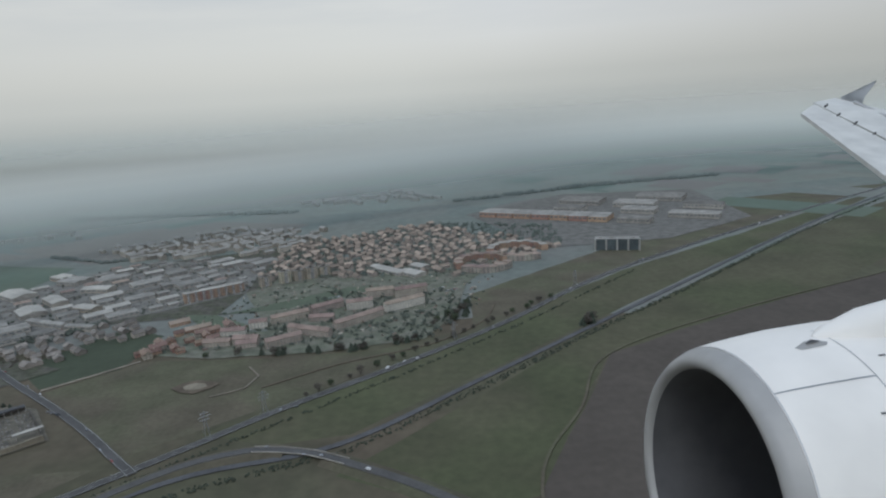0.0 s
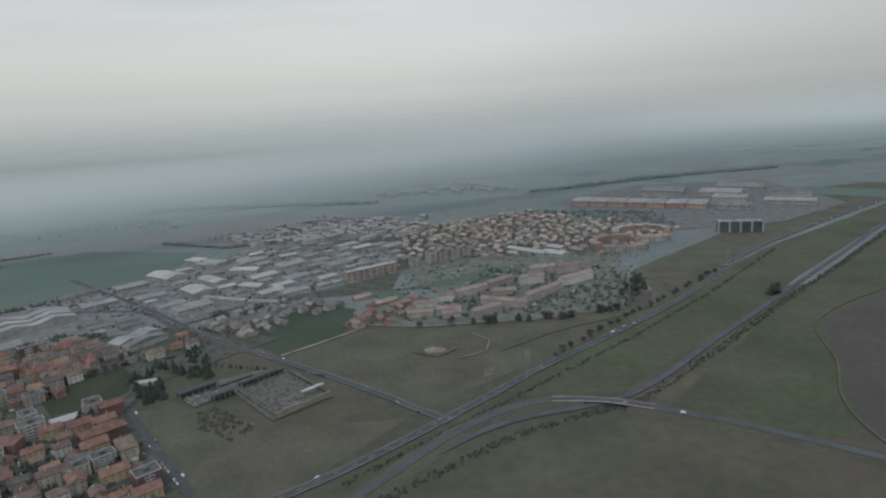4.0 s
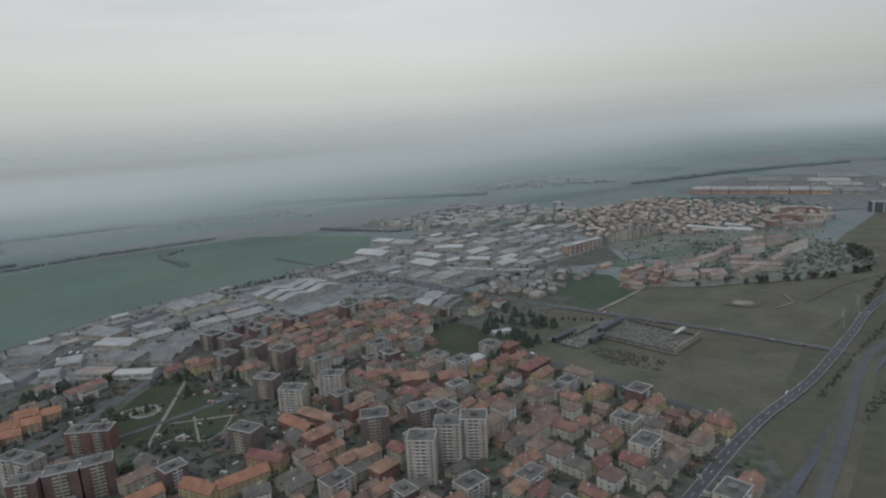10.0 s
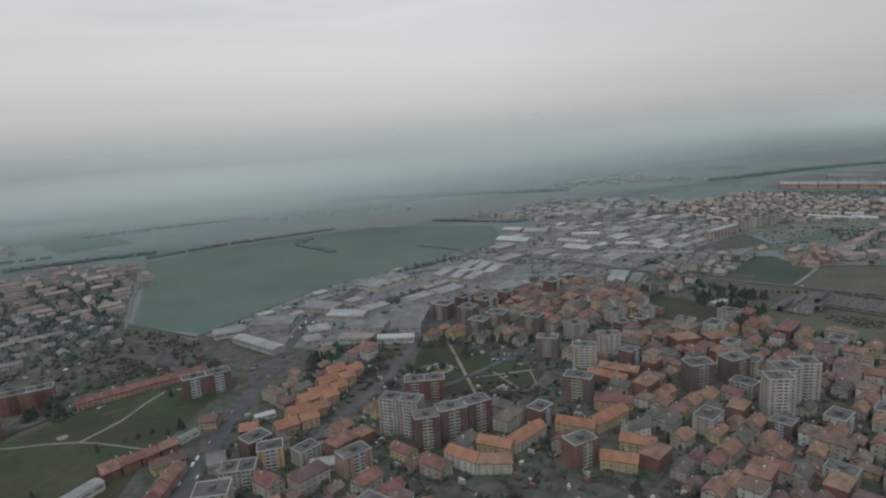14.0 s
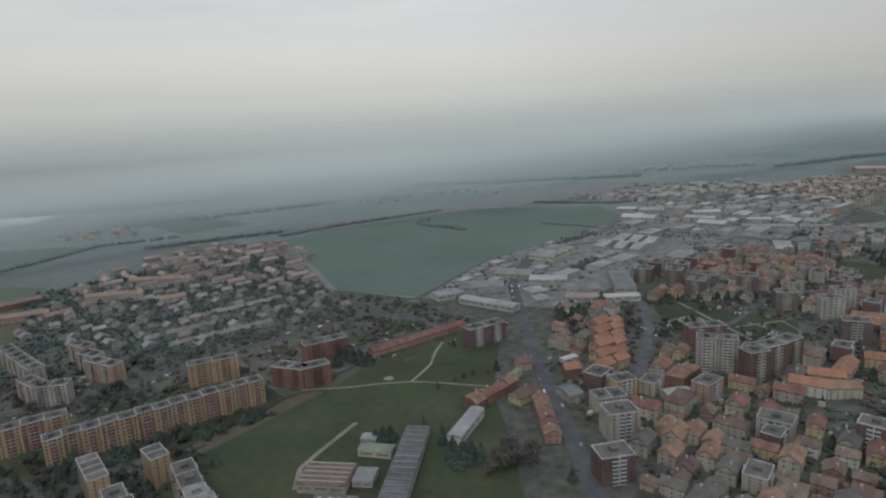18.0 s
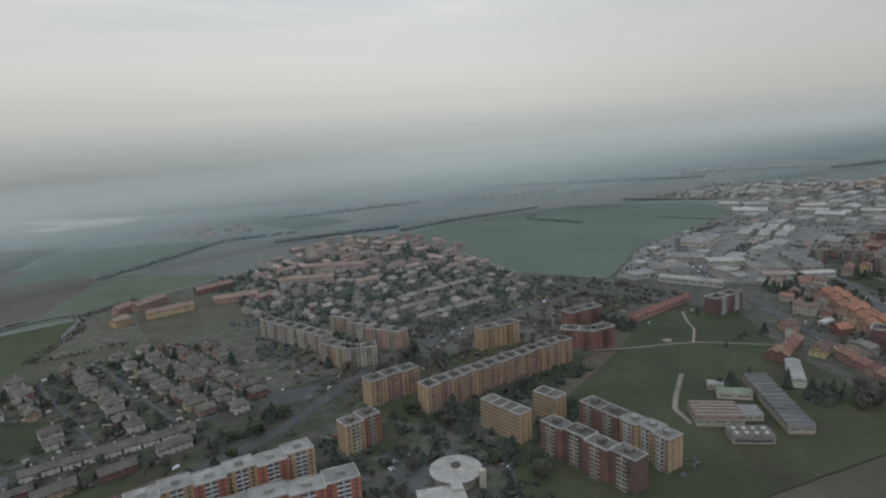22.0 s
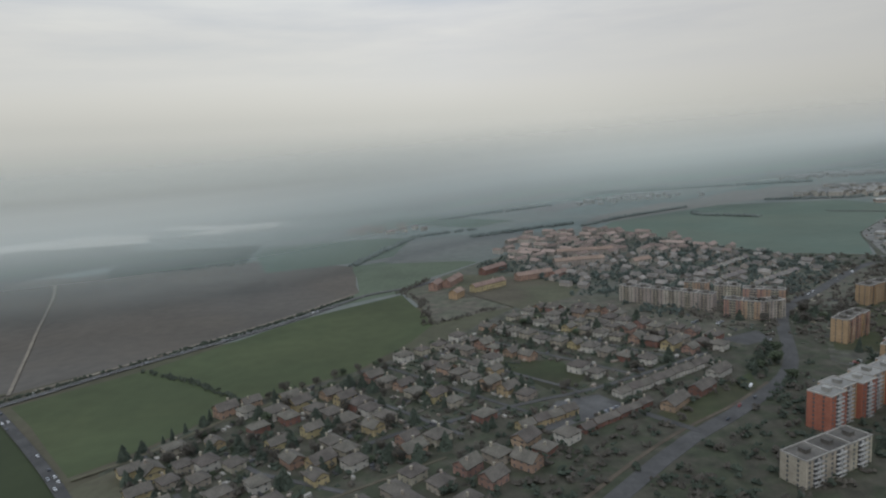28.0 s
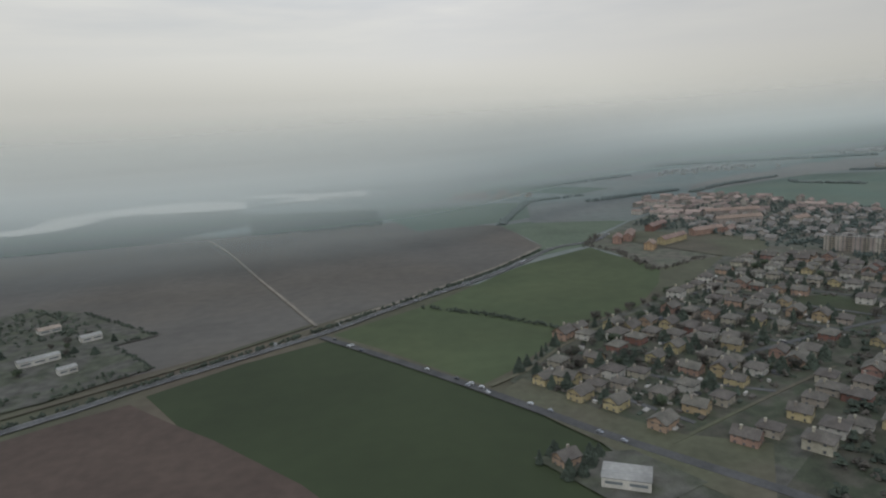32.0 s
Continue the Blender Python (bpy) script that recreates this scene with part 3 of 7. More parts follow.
# ground tone at the foot, then haze, then sky; dimmed eastward like the sky
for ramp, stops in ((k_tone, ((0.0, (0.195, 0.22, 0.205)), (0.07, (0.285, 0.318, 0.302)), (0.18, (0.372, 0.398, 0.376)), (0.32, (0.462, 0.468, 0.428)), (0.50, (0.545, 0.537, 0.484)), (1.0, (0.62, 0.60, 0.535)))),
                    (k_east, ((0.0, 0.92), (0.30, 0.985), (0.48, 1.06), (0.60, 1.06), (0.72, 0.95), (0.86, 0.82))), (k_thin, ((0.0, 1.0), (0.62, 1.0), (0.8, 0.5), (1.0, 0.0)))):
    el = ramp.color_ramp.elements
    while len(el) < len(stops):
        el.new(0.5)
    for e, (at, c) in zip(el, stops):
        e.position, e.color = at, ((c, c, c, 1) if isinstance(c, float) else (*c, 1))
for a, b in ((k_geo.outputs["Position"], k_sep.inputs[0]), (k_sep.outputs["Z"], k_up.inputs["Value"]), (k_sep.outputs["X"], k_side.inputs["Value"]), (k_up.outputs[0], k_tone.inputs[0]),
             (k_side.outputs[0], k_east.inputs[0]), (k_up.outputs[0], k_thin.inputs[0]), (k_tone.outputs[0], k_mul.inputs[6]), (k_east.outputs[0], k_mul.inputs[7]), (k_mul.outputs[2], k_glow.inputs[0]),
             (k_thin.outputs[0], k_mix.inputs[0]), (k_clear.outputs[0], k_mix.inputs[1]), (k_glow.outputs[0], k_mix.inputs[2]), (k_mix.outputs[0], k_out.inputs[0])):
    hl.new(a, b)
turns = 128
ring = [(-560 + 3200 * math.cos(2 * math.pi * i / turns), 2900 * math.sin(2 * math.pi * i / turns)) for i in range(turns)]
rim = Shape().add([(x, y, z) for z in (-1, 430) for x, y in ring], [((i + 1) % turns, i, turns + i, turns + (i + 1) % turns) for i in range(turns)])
tagged(new("backdrop", rim.mesh("backdrop", murk, smooth=True)), "glowing backdrop painted with horizon haze", "haze", kind="structure")

# land in bands, each paler with distance to paint in haze
patch("field", [(-2300, 700), (-1800, -600), (1100, -600), (1400, 900), (900, 1190), (500, 1260), (60, 1220), (-300, 1310), (-820, 1260), (-1200, 1340), (-1700, 1280), (-2100, 1180)], "meadow_far2", "grey-green land with haze put into its pale colour", "field")
patch("field", [(-2000, 600), (-1700, -500), (900, -500), (1000, 800), (760, 960), (420, 930), (100, 990), (-240, 960), (-520, 1040), (-800, 960), (-1100, 1010), (-1500, 960), (-1800, 860)], "meadow_far", "haze-tinted grey-green grazing land behind the town", "field")
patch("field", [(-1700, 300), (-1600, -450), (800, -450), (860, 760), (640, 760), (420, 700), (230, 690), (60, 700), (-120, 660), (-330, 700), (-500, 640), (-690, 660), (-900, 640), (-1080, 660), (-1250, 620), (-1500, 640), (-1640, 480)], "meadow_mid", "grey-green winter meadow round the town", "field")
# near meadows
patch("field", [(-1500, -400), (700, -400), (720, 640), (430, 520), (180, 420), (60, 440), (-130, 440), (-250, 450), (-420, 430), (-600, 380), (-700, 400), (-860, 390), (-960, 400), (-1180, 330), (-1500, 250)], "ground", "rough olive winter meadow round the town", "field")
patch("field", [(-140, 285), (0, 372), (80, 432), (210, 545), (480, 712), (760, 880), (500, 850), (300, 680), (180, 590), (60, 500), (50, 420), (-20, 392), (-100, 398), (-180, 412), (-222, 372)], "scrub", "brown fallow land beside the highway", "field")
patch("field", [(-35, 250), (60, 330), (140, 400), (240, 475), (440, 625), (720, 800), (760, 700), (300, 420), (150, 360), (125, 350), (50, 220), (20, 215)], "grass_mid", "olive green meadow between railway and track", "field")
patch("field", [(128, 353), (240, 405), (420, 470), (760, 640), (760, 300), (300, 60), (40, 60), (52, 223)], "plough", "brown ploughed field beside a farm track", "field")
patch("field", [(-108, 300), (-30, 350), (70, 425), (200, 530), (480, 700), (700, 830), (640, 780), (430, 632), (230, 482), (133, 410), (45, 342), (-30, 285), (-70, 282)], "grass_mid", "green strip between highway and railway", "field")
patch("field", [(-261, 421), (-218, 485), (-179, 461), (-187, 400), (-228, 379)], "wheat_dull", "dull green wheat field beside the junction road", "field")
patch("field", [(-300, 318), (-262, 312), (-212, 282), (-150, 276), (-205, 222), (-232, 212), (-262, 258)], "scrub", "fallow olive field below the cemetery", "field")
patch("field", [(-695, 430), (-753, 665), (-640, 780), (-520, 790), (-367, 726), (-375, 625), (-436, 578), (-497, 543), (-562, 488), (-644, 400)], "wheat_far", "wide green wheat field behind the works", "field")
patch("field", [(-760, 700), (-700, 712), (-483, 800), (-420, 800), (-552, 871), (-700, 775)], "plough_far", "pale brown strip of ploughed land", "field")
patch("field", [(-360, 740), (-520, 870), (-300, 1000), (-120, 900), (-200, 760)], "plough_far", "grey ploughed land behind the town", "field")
patch("field", [(-492, 351), (-474, 316), (-446, 275), (-462, 252), (-483, 251), (-518, 279), (-507, 320)], "grass", "small town park with crossing paths", "park")
patch("field", [(-1202, 284), (-1153, 316), (-1075, 388), (-1011, 425), (-1003, 340), (-1020, 312), (-1052, 275), (-1102, 252), (-1138, 214), (-1150, 206)], "wheat", "bright green wheat field beside the villas", "field")
patch("field", [(-1204, 276), (-1150, 198), (-1118, 140), (-1090, 60), (-1220, 60), (-1230, 160), (-1272, 235), (-1240, 258)], "wheat_dark", "dark green wheat field along the road", "field")
patch("field", [(-1297, 219), (-1276, 229), (-1241, 191), (-1213, 157), (-1150, 60), (-1500, 60), (-1500, 95)], "plough_red", "reddish brown ploughed field", "field")
patch("field", [(-1209, 300), (-1242, 413), (-1297, 600), (-1310, 650), (-1420, 740), (-1560, 640), (-1560, 250), (-1330, 240), (-1276, 262)], "plough_mid", "broad grey-brown ploughed field", "field")
patch("field", [(-1214, 300), (-1250, 414), (-1306, 598), (-1300, 645), (-1250, 645), (-1120, 640), (-1040, 560), (-1040, 445), (-1075, 400), (-1140, 348)], "plough_mid", "grey-brown ploughed field behind the road", "field")
patch("field", [(-1010, 430), (-985, 470), (-950, 480), (-905, 445), (-900, 420), (-950, 360), (-1000, 345)], "garden_mid", "dry meadow beside the terracotta estate", "field")
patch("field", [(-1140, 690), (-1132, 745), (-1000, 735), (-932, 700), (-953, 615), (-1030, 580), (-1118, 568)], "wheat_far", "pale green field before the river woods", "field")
patch("field", [(-1560, 700), (-1430, 790), (-1310, 880), (-1180, 960), (-1000, 1000), (-980, 860), (-1150, 720), (-1300, 640)], "meadow_far", "haze-tinted grazing land before the river", "field")
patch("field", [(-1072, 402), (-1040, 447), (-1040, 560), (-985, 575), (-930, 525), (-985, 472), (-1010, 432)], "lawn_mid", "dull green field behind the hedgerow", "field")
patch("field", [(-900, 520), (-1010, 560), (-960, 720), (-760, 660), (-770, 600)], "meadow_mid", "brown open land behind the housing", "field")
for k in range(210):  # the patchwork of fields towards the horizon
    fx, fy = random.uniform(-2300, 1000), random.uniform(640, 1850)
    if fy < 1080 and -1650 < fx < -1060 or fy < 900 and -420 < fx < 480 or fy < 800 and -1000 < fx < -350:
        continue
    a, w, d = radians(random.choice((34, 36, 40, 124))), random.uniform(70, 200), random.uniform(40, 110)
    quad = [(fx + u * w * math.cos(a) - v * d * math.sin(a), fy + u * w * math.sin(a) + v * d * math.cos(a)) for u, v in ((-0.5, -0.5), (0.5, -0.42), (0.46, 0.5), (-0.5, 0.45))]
    # material picked by distance: each step holds more painted haze
    patch("field", quad, random.choice(("wheat_far", "plough_far", "meadow_far") if fy < 930 else ("wheat_far2", "plough_far2", "meadow_far2") if fy < 1250 else ("meadow_pale_b", "meadow_pale_c", "meadow_pale_d")), "haze-tinted field far out on the plain", "field")
patch("water", [(-1700, 740), (-1564, 851), (-1577, 939), (-1549, 983), (-1485, 1033), (-1410, 1060), (-1321, 993), (-1308, 892), (-1391, 896), (-1430, 904), (-1482, 895), (-1507, 803), (-1520, 784), (-1660, 690)], "water", "pale river with sky brightness put into its colour", "river")
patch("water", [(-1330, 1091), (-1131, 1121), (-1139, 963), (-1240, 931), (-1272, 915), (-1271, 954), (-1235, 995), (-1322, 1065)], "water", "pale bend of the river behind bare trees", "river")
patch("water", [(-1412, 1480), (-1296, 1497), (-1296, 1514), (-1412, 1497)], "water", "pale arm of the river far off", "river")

# town ground
patch("pavement", [(-228, 207), (-262, 262), (-300, 316), (-296, 350), (-230, 410), (-315, 455), (-250, 500), (-150, 500), (-140, 560), (-60, 640), (-90, 760), (-250, 720), (-381, 622), (-436, 575), (-497, 540), (-571, 488), (-645, 396), (-620, 320), (-612, 290), (-632, 230), (-655, 100), (-300, 90), (-240, 160)], "town", "asphalt and garden ground of the town", "town ground")
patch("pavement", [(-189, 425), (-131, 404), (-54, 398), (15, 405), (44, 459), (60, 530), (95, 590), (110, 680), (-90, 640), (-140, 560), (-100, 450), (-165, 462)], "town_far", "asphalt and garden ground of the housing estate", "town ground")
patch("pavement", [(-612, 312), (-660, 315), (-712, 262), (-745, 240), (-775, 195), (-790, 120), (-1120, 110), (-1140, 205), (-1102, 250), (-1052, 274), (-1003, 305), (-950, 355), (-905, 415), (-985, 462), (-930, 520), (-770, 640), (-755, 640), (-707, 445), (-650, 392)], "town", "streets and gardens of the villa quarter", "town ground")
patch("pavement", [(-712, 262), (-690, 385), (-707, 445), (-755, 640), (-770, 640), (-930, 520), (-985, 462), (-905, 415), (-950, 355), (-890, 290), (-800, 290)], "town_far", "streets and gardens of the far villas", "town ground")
patch("pavement", [(-640, 393), (-571, 486), (-497, 538), (-436, 571), (-381, 619), (-300, 720), (-140, 700), (-140, 560), (-250, 500), (-320, 455), (-380, 440), (-470, 400), (-560, 340)], "yard", "pale concrete yards of the works", "yard")
patch("pavement", [(160, 640), (105, 880), (280, 1000), (480, 960), (440, 720), (300, 640)], "yard", "pale concrete yards of the warehouses", "yard")
patch("field", [(-358, 346), (-354, 362), (-340, 373), (-324, 381), (-313, 368), (-307, 343), (-318, 326), (-339, 321)], "grass", "oval sports ground ringed by trees", "sports ground")
patch("field", [(-492, 351), (-474, 316), (-446, 275), (-462, 252), (-483, 251), (-518, 279), (-507, 320)], "grass", "small town park with crossing paths", "park")
patch("field", [(-770, 120), (-770, 196), (-723, 240), (-700, 262), (-660, 312), (-623, 318), (-612, 290), (-630, 234), (-640, 150)], "grass", "green park lawn with trodden paths", "park")

patch("field", [(-148, 500), (-118, 514), (-43, 552), (-22, 540), (-60, 512), (-100, 500)], "lawn_mid", "green lawn between the housing slabs", "lawn")
patch("field", [(-178, 508), (-150, 500), (-105, 455), (-130, 462), (-160, 480)], "lawn_mid", "green lawn beside the long slab", "lawn")

for ring in ([(-838, 226), (-800, 204), (-735, 238), (-722, 256), (-745, 292), (-775, 284), (-812, 258)], [(-792, 142), (-778, 190), (-742, 202), (-722, 152), (-760, 128)],
             [(-846, 206), (-836, 187), (-815, 197), (-822, 216)], [(-815, 305), (-780, 300), (-740, 318), (-720, 345), (-760, 335)], [(-690, 330), (-660, 345), (-650, 335), (-700, 305), (-725, 300)]):
    patch("field", ring, "grass", "dull green lawn between the apartment slabs", "lawn")

patch("garden", [(-1131, 172), (-1138, 206), (-1102, 246), (-1052, 268), (-1003, 298), (-945, 348), (-905, 340), (-890, 295), (-868, 245), (-905, 236), (-960, 214), (-1004, 198), (-1050, 150), (-1110, 130)], "garden", "dark garden ground of the villa quarter", "gardens")
patch("garden", [(-905, 236), (-868, 245), (-868, 262), (-815, 285), (-830, 240), (-850, 215), (-845, 185), (-900, 120), (-1000, 85), (-1100, 85), (-1112, 110), (-1050, 150), (-1004, 198), (-960, 214)], "garden", "dark grass and trees along the avenue", "gardens")
patch("field", [(-800, 290), (-868, 262), (-890, 295), (-905, 340), (-945, 350), (-905, 372), (-860, 345), (-790, 335), (-700, 370), (-690, 340), (-712, 262), (-760, 300)], "garden_mid", "brown-green open ground between the slabs", "field")
patch("field", [(-945, 350), (-988, 462), (-960, 478), (-905, 432), (-888, 392), (-905, 368)], "scrub", "dry meadow beside the villas", "field")

# roads
road([(-420, 50), (-300, 150), (-227, 207), (-171, 242), (-108, 289), (-69, 320), (-6, 363), (78, 427), (206, 540), (485, 715), (714, 846), (1300, 1180)], 5.4, "asphalt", "busy grey asphalt highway with pale edge lines", lines=True, dashed=True)
road([(-340, 90), (-193, 200), (-111, 258), (-35, 276), (43, 333), (133, 402), (230, 476), (428, 626), (669, 791), (1200, 1130)], 3.8, "asphalt_dark", "dark ballasted railway line through the meadows", name="railway", category="railway")
road([(-480, -40), (-380, 40), (-290, 110), (-220, 170), (-149, 237), (-126, 257), (-100, 272), (-70, 277), (-46, 268), (-22, 252), (5, 231), (60, 180), (150, 110)], 4.6, "asphalt", "curving slip road on a low embankment", z=1.6)
road([(52, 100), (52, 223), (90, 290), (128, 353), (239, 407), (420, 470)], 1.5, "scrub", "narrow grassy farm track between fields")
road([(-470, 640), (-348, 505), (-276, 419), (-204, 349), (-167, 311), (-146, 287), (-129, 268)], 4.8, "asphalt", "straight asphalt road meeting the highway", lines=True)
road([(-225, 376), (-200, 394), (-178, 411)], 2.5, "dirt", "pale dirt road beside a field")
road([(-115, 344), (-96, 352), (-91, 368), (-100, 384)], 1.2, "dirt", "curved pale dirt track")
road([(-86, 350), (-41, 375), (20, 396), (60, 432), (75, 470)], 1.2, "bare_earth", "faint worn track across fallow land")
road([(-300, 322), (-262, 262), (-236, 222)], 4.5, "asphalt_town", "grey street along the edge of town")
road([(-625, 100), (-615, 163), (-609, 199), (-604, 238), (-584, 348), (-565, 425), (-520, 510)], 7.0, "asphalt_town", "wide grey town street lined with parked cars")
road([(-605, 290), (-650, 345), (-672, 372), (-760, 322), (-817, 284), (-870, 215), (-914, 185), (-960, 160), (-1060, 90)], 6.0, "asphalt_town", "grey avenue past the apartment blocks")
road([(-890, 203), (-914, 189), (-960, 167), (-1030, 120)], 1.4, "bare_earth", "reddish cycle path beside the avenue")
road([(-526, 290), (-510, 330), (-497, 371), (-470, 420)], 5.0, "asphalt_town", "grey street beside the park")
road([(-566, 225), (-526, 290)], 5.0, "asphalt_town", "grey street beside the park")
road([(-562, 430), (-497, 512), (-368, 508), (-311, 450)], 5.0, "asphalt_town", "grey works road between sheds")
road([(-699, 425), (-720, 510), (-758, 690)], 1.4, "dirt", "pale field road along the wheat")
road([(-668, 365), (-699, 431), (-645, 392)], 1.8, "scrub", "pale field road along the wheat")
road([(-1500, 105), (-1313, 217), (-1276, 243), (-1208, 286), (-1169, 318), (-1111, 361), (-1075, 393), (-1036, 433), (-998, 446), (-975, 470)], 4.4, "asphalt_town", "straight grey country road across the fields", lines=True)
road([(-1207, 281), (-1178, 240), (-1155, 206), (-1133, 171), (-1119, 150), (-1060, 70)], 3.8, "asphalt_town", "grey country road with traffic beside the villas")
road([(-1210, 300), (-1245, 412), (-1306, 600), (-1400, 800)], 1.7, "dirt", "pale dirt farm track across ploughed land")
road([(-1420, 168), (-1305, 238), (-1260, 266), (-1212, 302)], 3.4, "scrub", "pale grass verge beside the country road", name="verge", category="verge")
road([(-1200, 302), (-1150, 340), (-1085, 396), (-1045, 440)], 3.0, "dirt", "pale lay-by strip beside the country road", name="verge", category="verge")
patch("field", [(-986, 263), (-959, 257), (-954, 234), (-966, 221), (-975, 224)], "grass", "open lawn among the villa gardens", "lawn")
patch("field", [(-946, 190), (-941, 175), (-896, 200), (-890, 214), (-905, 208), (-928, 196)], "grass", "grass strip between houses and cycle path", "lawn")
patch("pavement", [(-976, 212), (-958, 213), (-953, 197), (-988, 189), (-992, 194)], "asphalt_town", "asphalt parking court between terraced houses", "car park")
patch("pavement", [(-875, 257), (-850, 263), (-850, 249), (-868, 245)], "asphalt_town", "asphalt car park at the avenue", "car park")
patch("pavement", [(-828, 178), (-804, 190), (-798, 180), (-822, 162)], "asphalt_town", "asphalt car park beside the round church", "car park")
road([(-957, 206), (-949, 190), (-938, 170)], 3.0, "asphalt_town", "short grey street to the avenue")
road([(-691, 223), (-712, 193), (-713, 180)], 2.0, "dirt", "pale trodden path beside the school", name="path", category="path")
KEEP.extend(((-970, 246, 13), (-968, 232, 10), (-970, 203, 9), (-982, 196, 6), (-863, 254, 9)))
road([(-1148, 203), (-1132, 212), (-1100, 240), (-1052, 268)], 1.8, "scrub", "overgrown lane along the villa gardens")
patch("field", [(-1147, 196), (-1135, 206), (-1119, 172), (-1104, 152), (-1084, 140), (-1105, 112), (-1122, 140)], "scrub", "grass verge before the villa gardens", "lawn")
road([(-1110, 148), (-1068, 165), (-1026, 181)], 1.3, "scrub", "trodden path between villa gardens", name="path", category="path")
for pts, wide in (([(-487, 334), (-486.5, 300), (-486, 258)], 1.7), ([(-482, 277.7), (-450, 279.2)], 1.3), ([(-471.6, 282), (-463.3, 255)], 1.3),
                  ([(-483, 257), (-477, 260.6), (-466.5, 257.6), (-460, 255.8), (-454.4, 263.2), (-453, 278.3)], 0.9), ([(-503.8, 301), (-510.6, 297), (-514.2, 287)], 0.9)):
    road(pts, wide, "dirt", "pale gravel path crossing the park", name="path", category="path")
road([(-528, 258), (-512, 266.7), (-500.4, 271.3), (-474, 288), (-457, 300.7), (-440, 312)], 3.4, "asphalt_town", "grey street crossing the small park")
patch("pavement", [(-498 + 7.5 * math.cos(k * math.pi / 8), 295 + 7.5 * math.sin(k * math.pi / 8)) for k in range(16)], "paving", "round paved place in the park", "paving")
patch("pavement", [(-674 + 2.4 * math.cos(k * math.pi / 8), 264 + 2.4 * math.sin(k * math.pi / 8)) for k in range(16)], "dirt", "small round gravel place on the park lawn", "gravel")
patch("field", [(-666, 284), (-653, 292), (-650, 290), (-662, 283)], "bare_earth", "worn patch of bare earth on the lawn", "earth")
patch("field", [(-498 + 5.5 * math.cos(k * math.pi / 8), 295 + 5.5 * math.sin(k * math.pi / 8)) for k in range(16)], "scrub", "round planted bed in the park", "lawn")
road([(-715, 262), (-692, 259), (-664, 257), (-627, 240)], 1.3, "dirt", "pale trodden path across the park", name="path", category="path")
road([(-664, 257), (-652, 275), (-647, 291), (-641, 304)], 1.3, "dirt", "pale trodden path across the park", name="path", category="path")
KEEP.extend(((-506, 310, 16), (-490, 322, 12), (-474, 292, 16), (-452, 270, 12), (-494, 278, 14), (-690, 240, 26), (-725, 215, 22), (-650, 280, 22), (-660, 170, 14), (-735, 175, 14)))


def embankment(points, top, foot, z, label):
    """A low grassy bank that carries a road."""
    pts = curve_points(points)
    a, b, k = ribbon(pts, top, z - 0.27), ribbon(pts, foot, -0.1), len(pts)
    s = Shape().add(a.v + b.v, [(i, k + i, k + i + 1, i + 1) for i in range(k - 1)] + [(2 * k + i, i, i + 1, 2 * k + i + 1) for i in range(k - 1)]
                    + [(k + i, 3 * k + i, 3 * k + i + 1, k + i + 1) for i in range(k - 1)])
    tagged(new("embankment", s.mesh("embankment", M["scrub"])), label, "embankment", kind="structure")


embankment([(-480, -40), (-380, 40), (-290, 110), (-220, 170), (-149, 237), (-126, 257), (-100, 272), (-70, 277), (-60, 274)], 7.0, 14.0, 1.6, "brown grassy bank under the slip road")
embankment([(-40, 265), (-22, 252), (5, 231), (60, 180), (150, 110)], 7.0, 14.0, 1.6, "brown grassy bank under the slip road")


def guard_rail(points, side, z):
    s = ribbon(curve_points(points, 4.0), 0.18, z, side, 0.55)
    tagged(new("guard_rail", s.mesh("guard_rail", M["parapet"])), "pale parapet along the slip road bridge", "railing", kind="structure")


for side in (-2.4, 2.4):
    guard_rail([(-76, 277), (-62, 274), (-46, 268), (-30, 258)], side, 1.6)


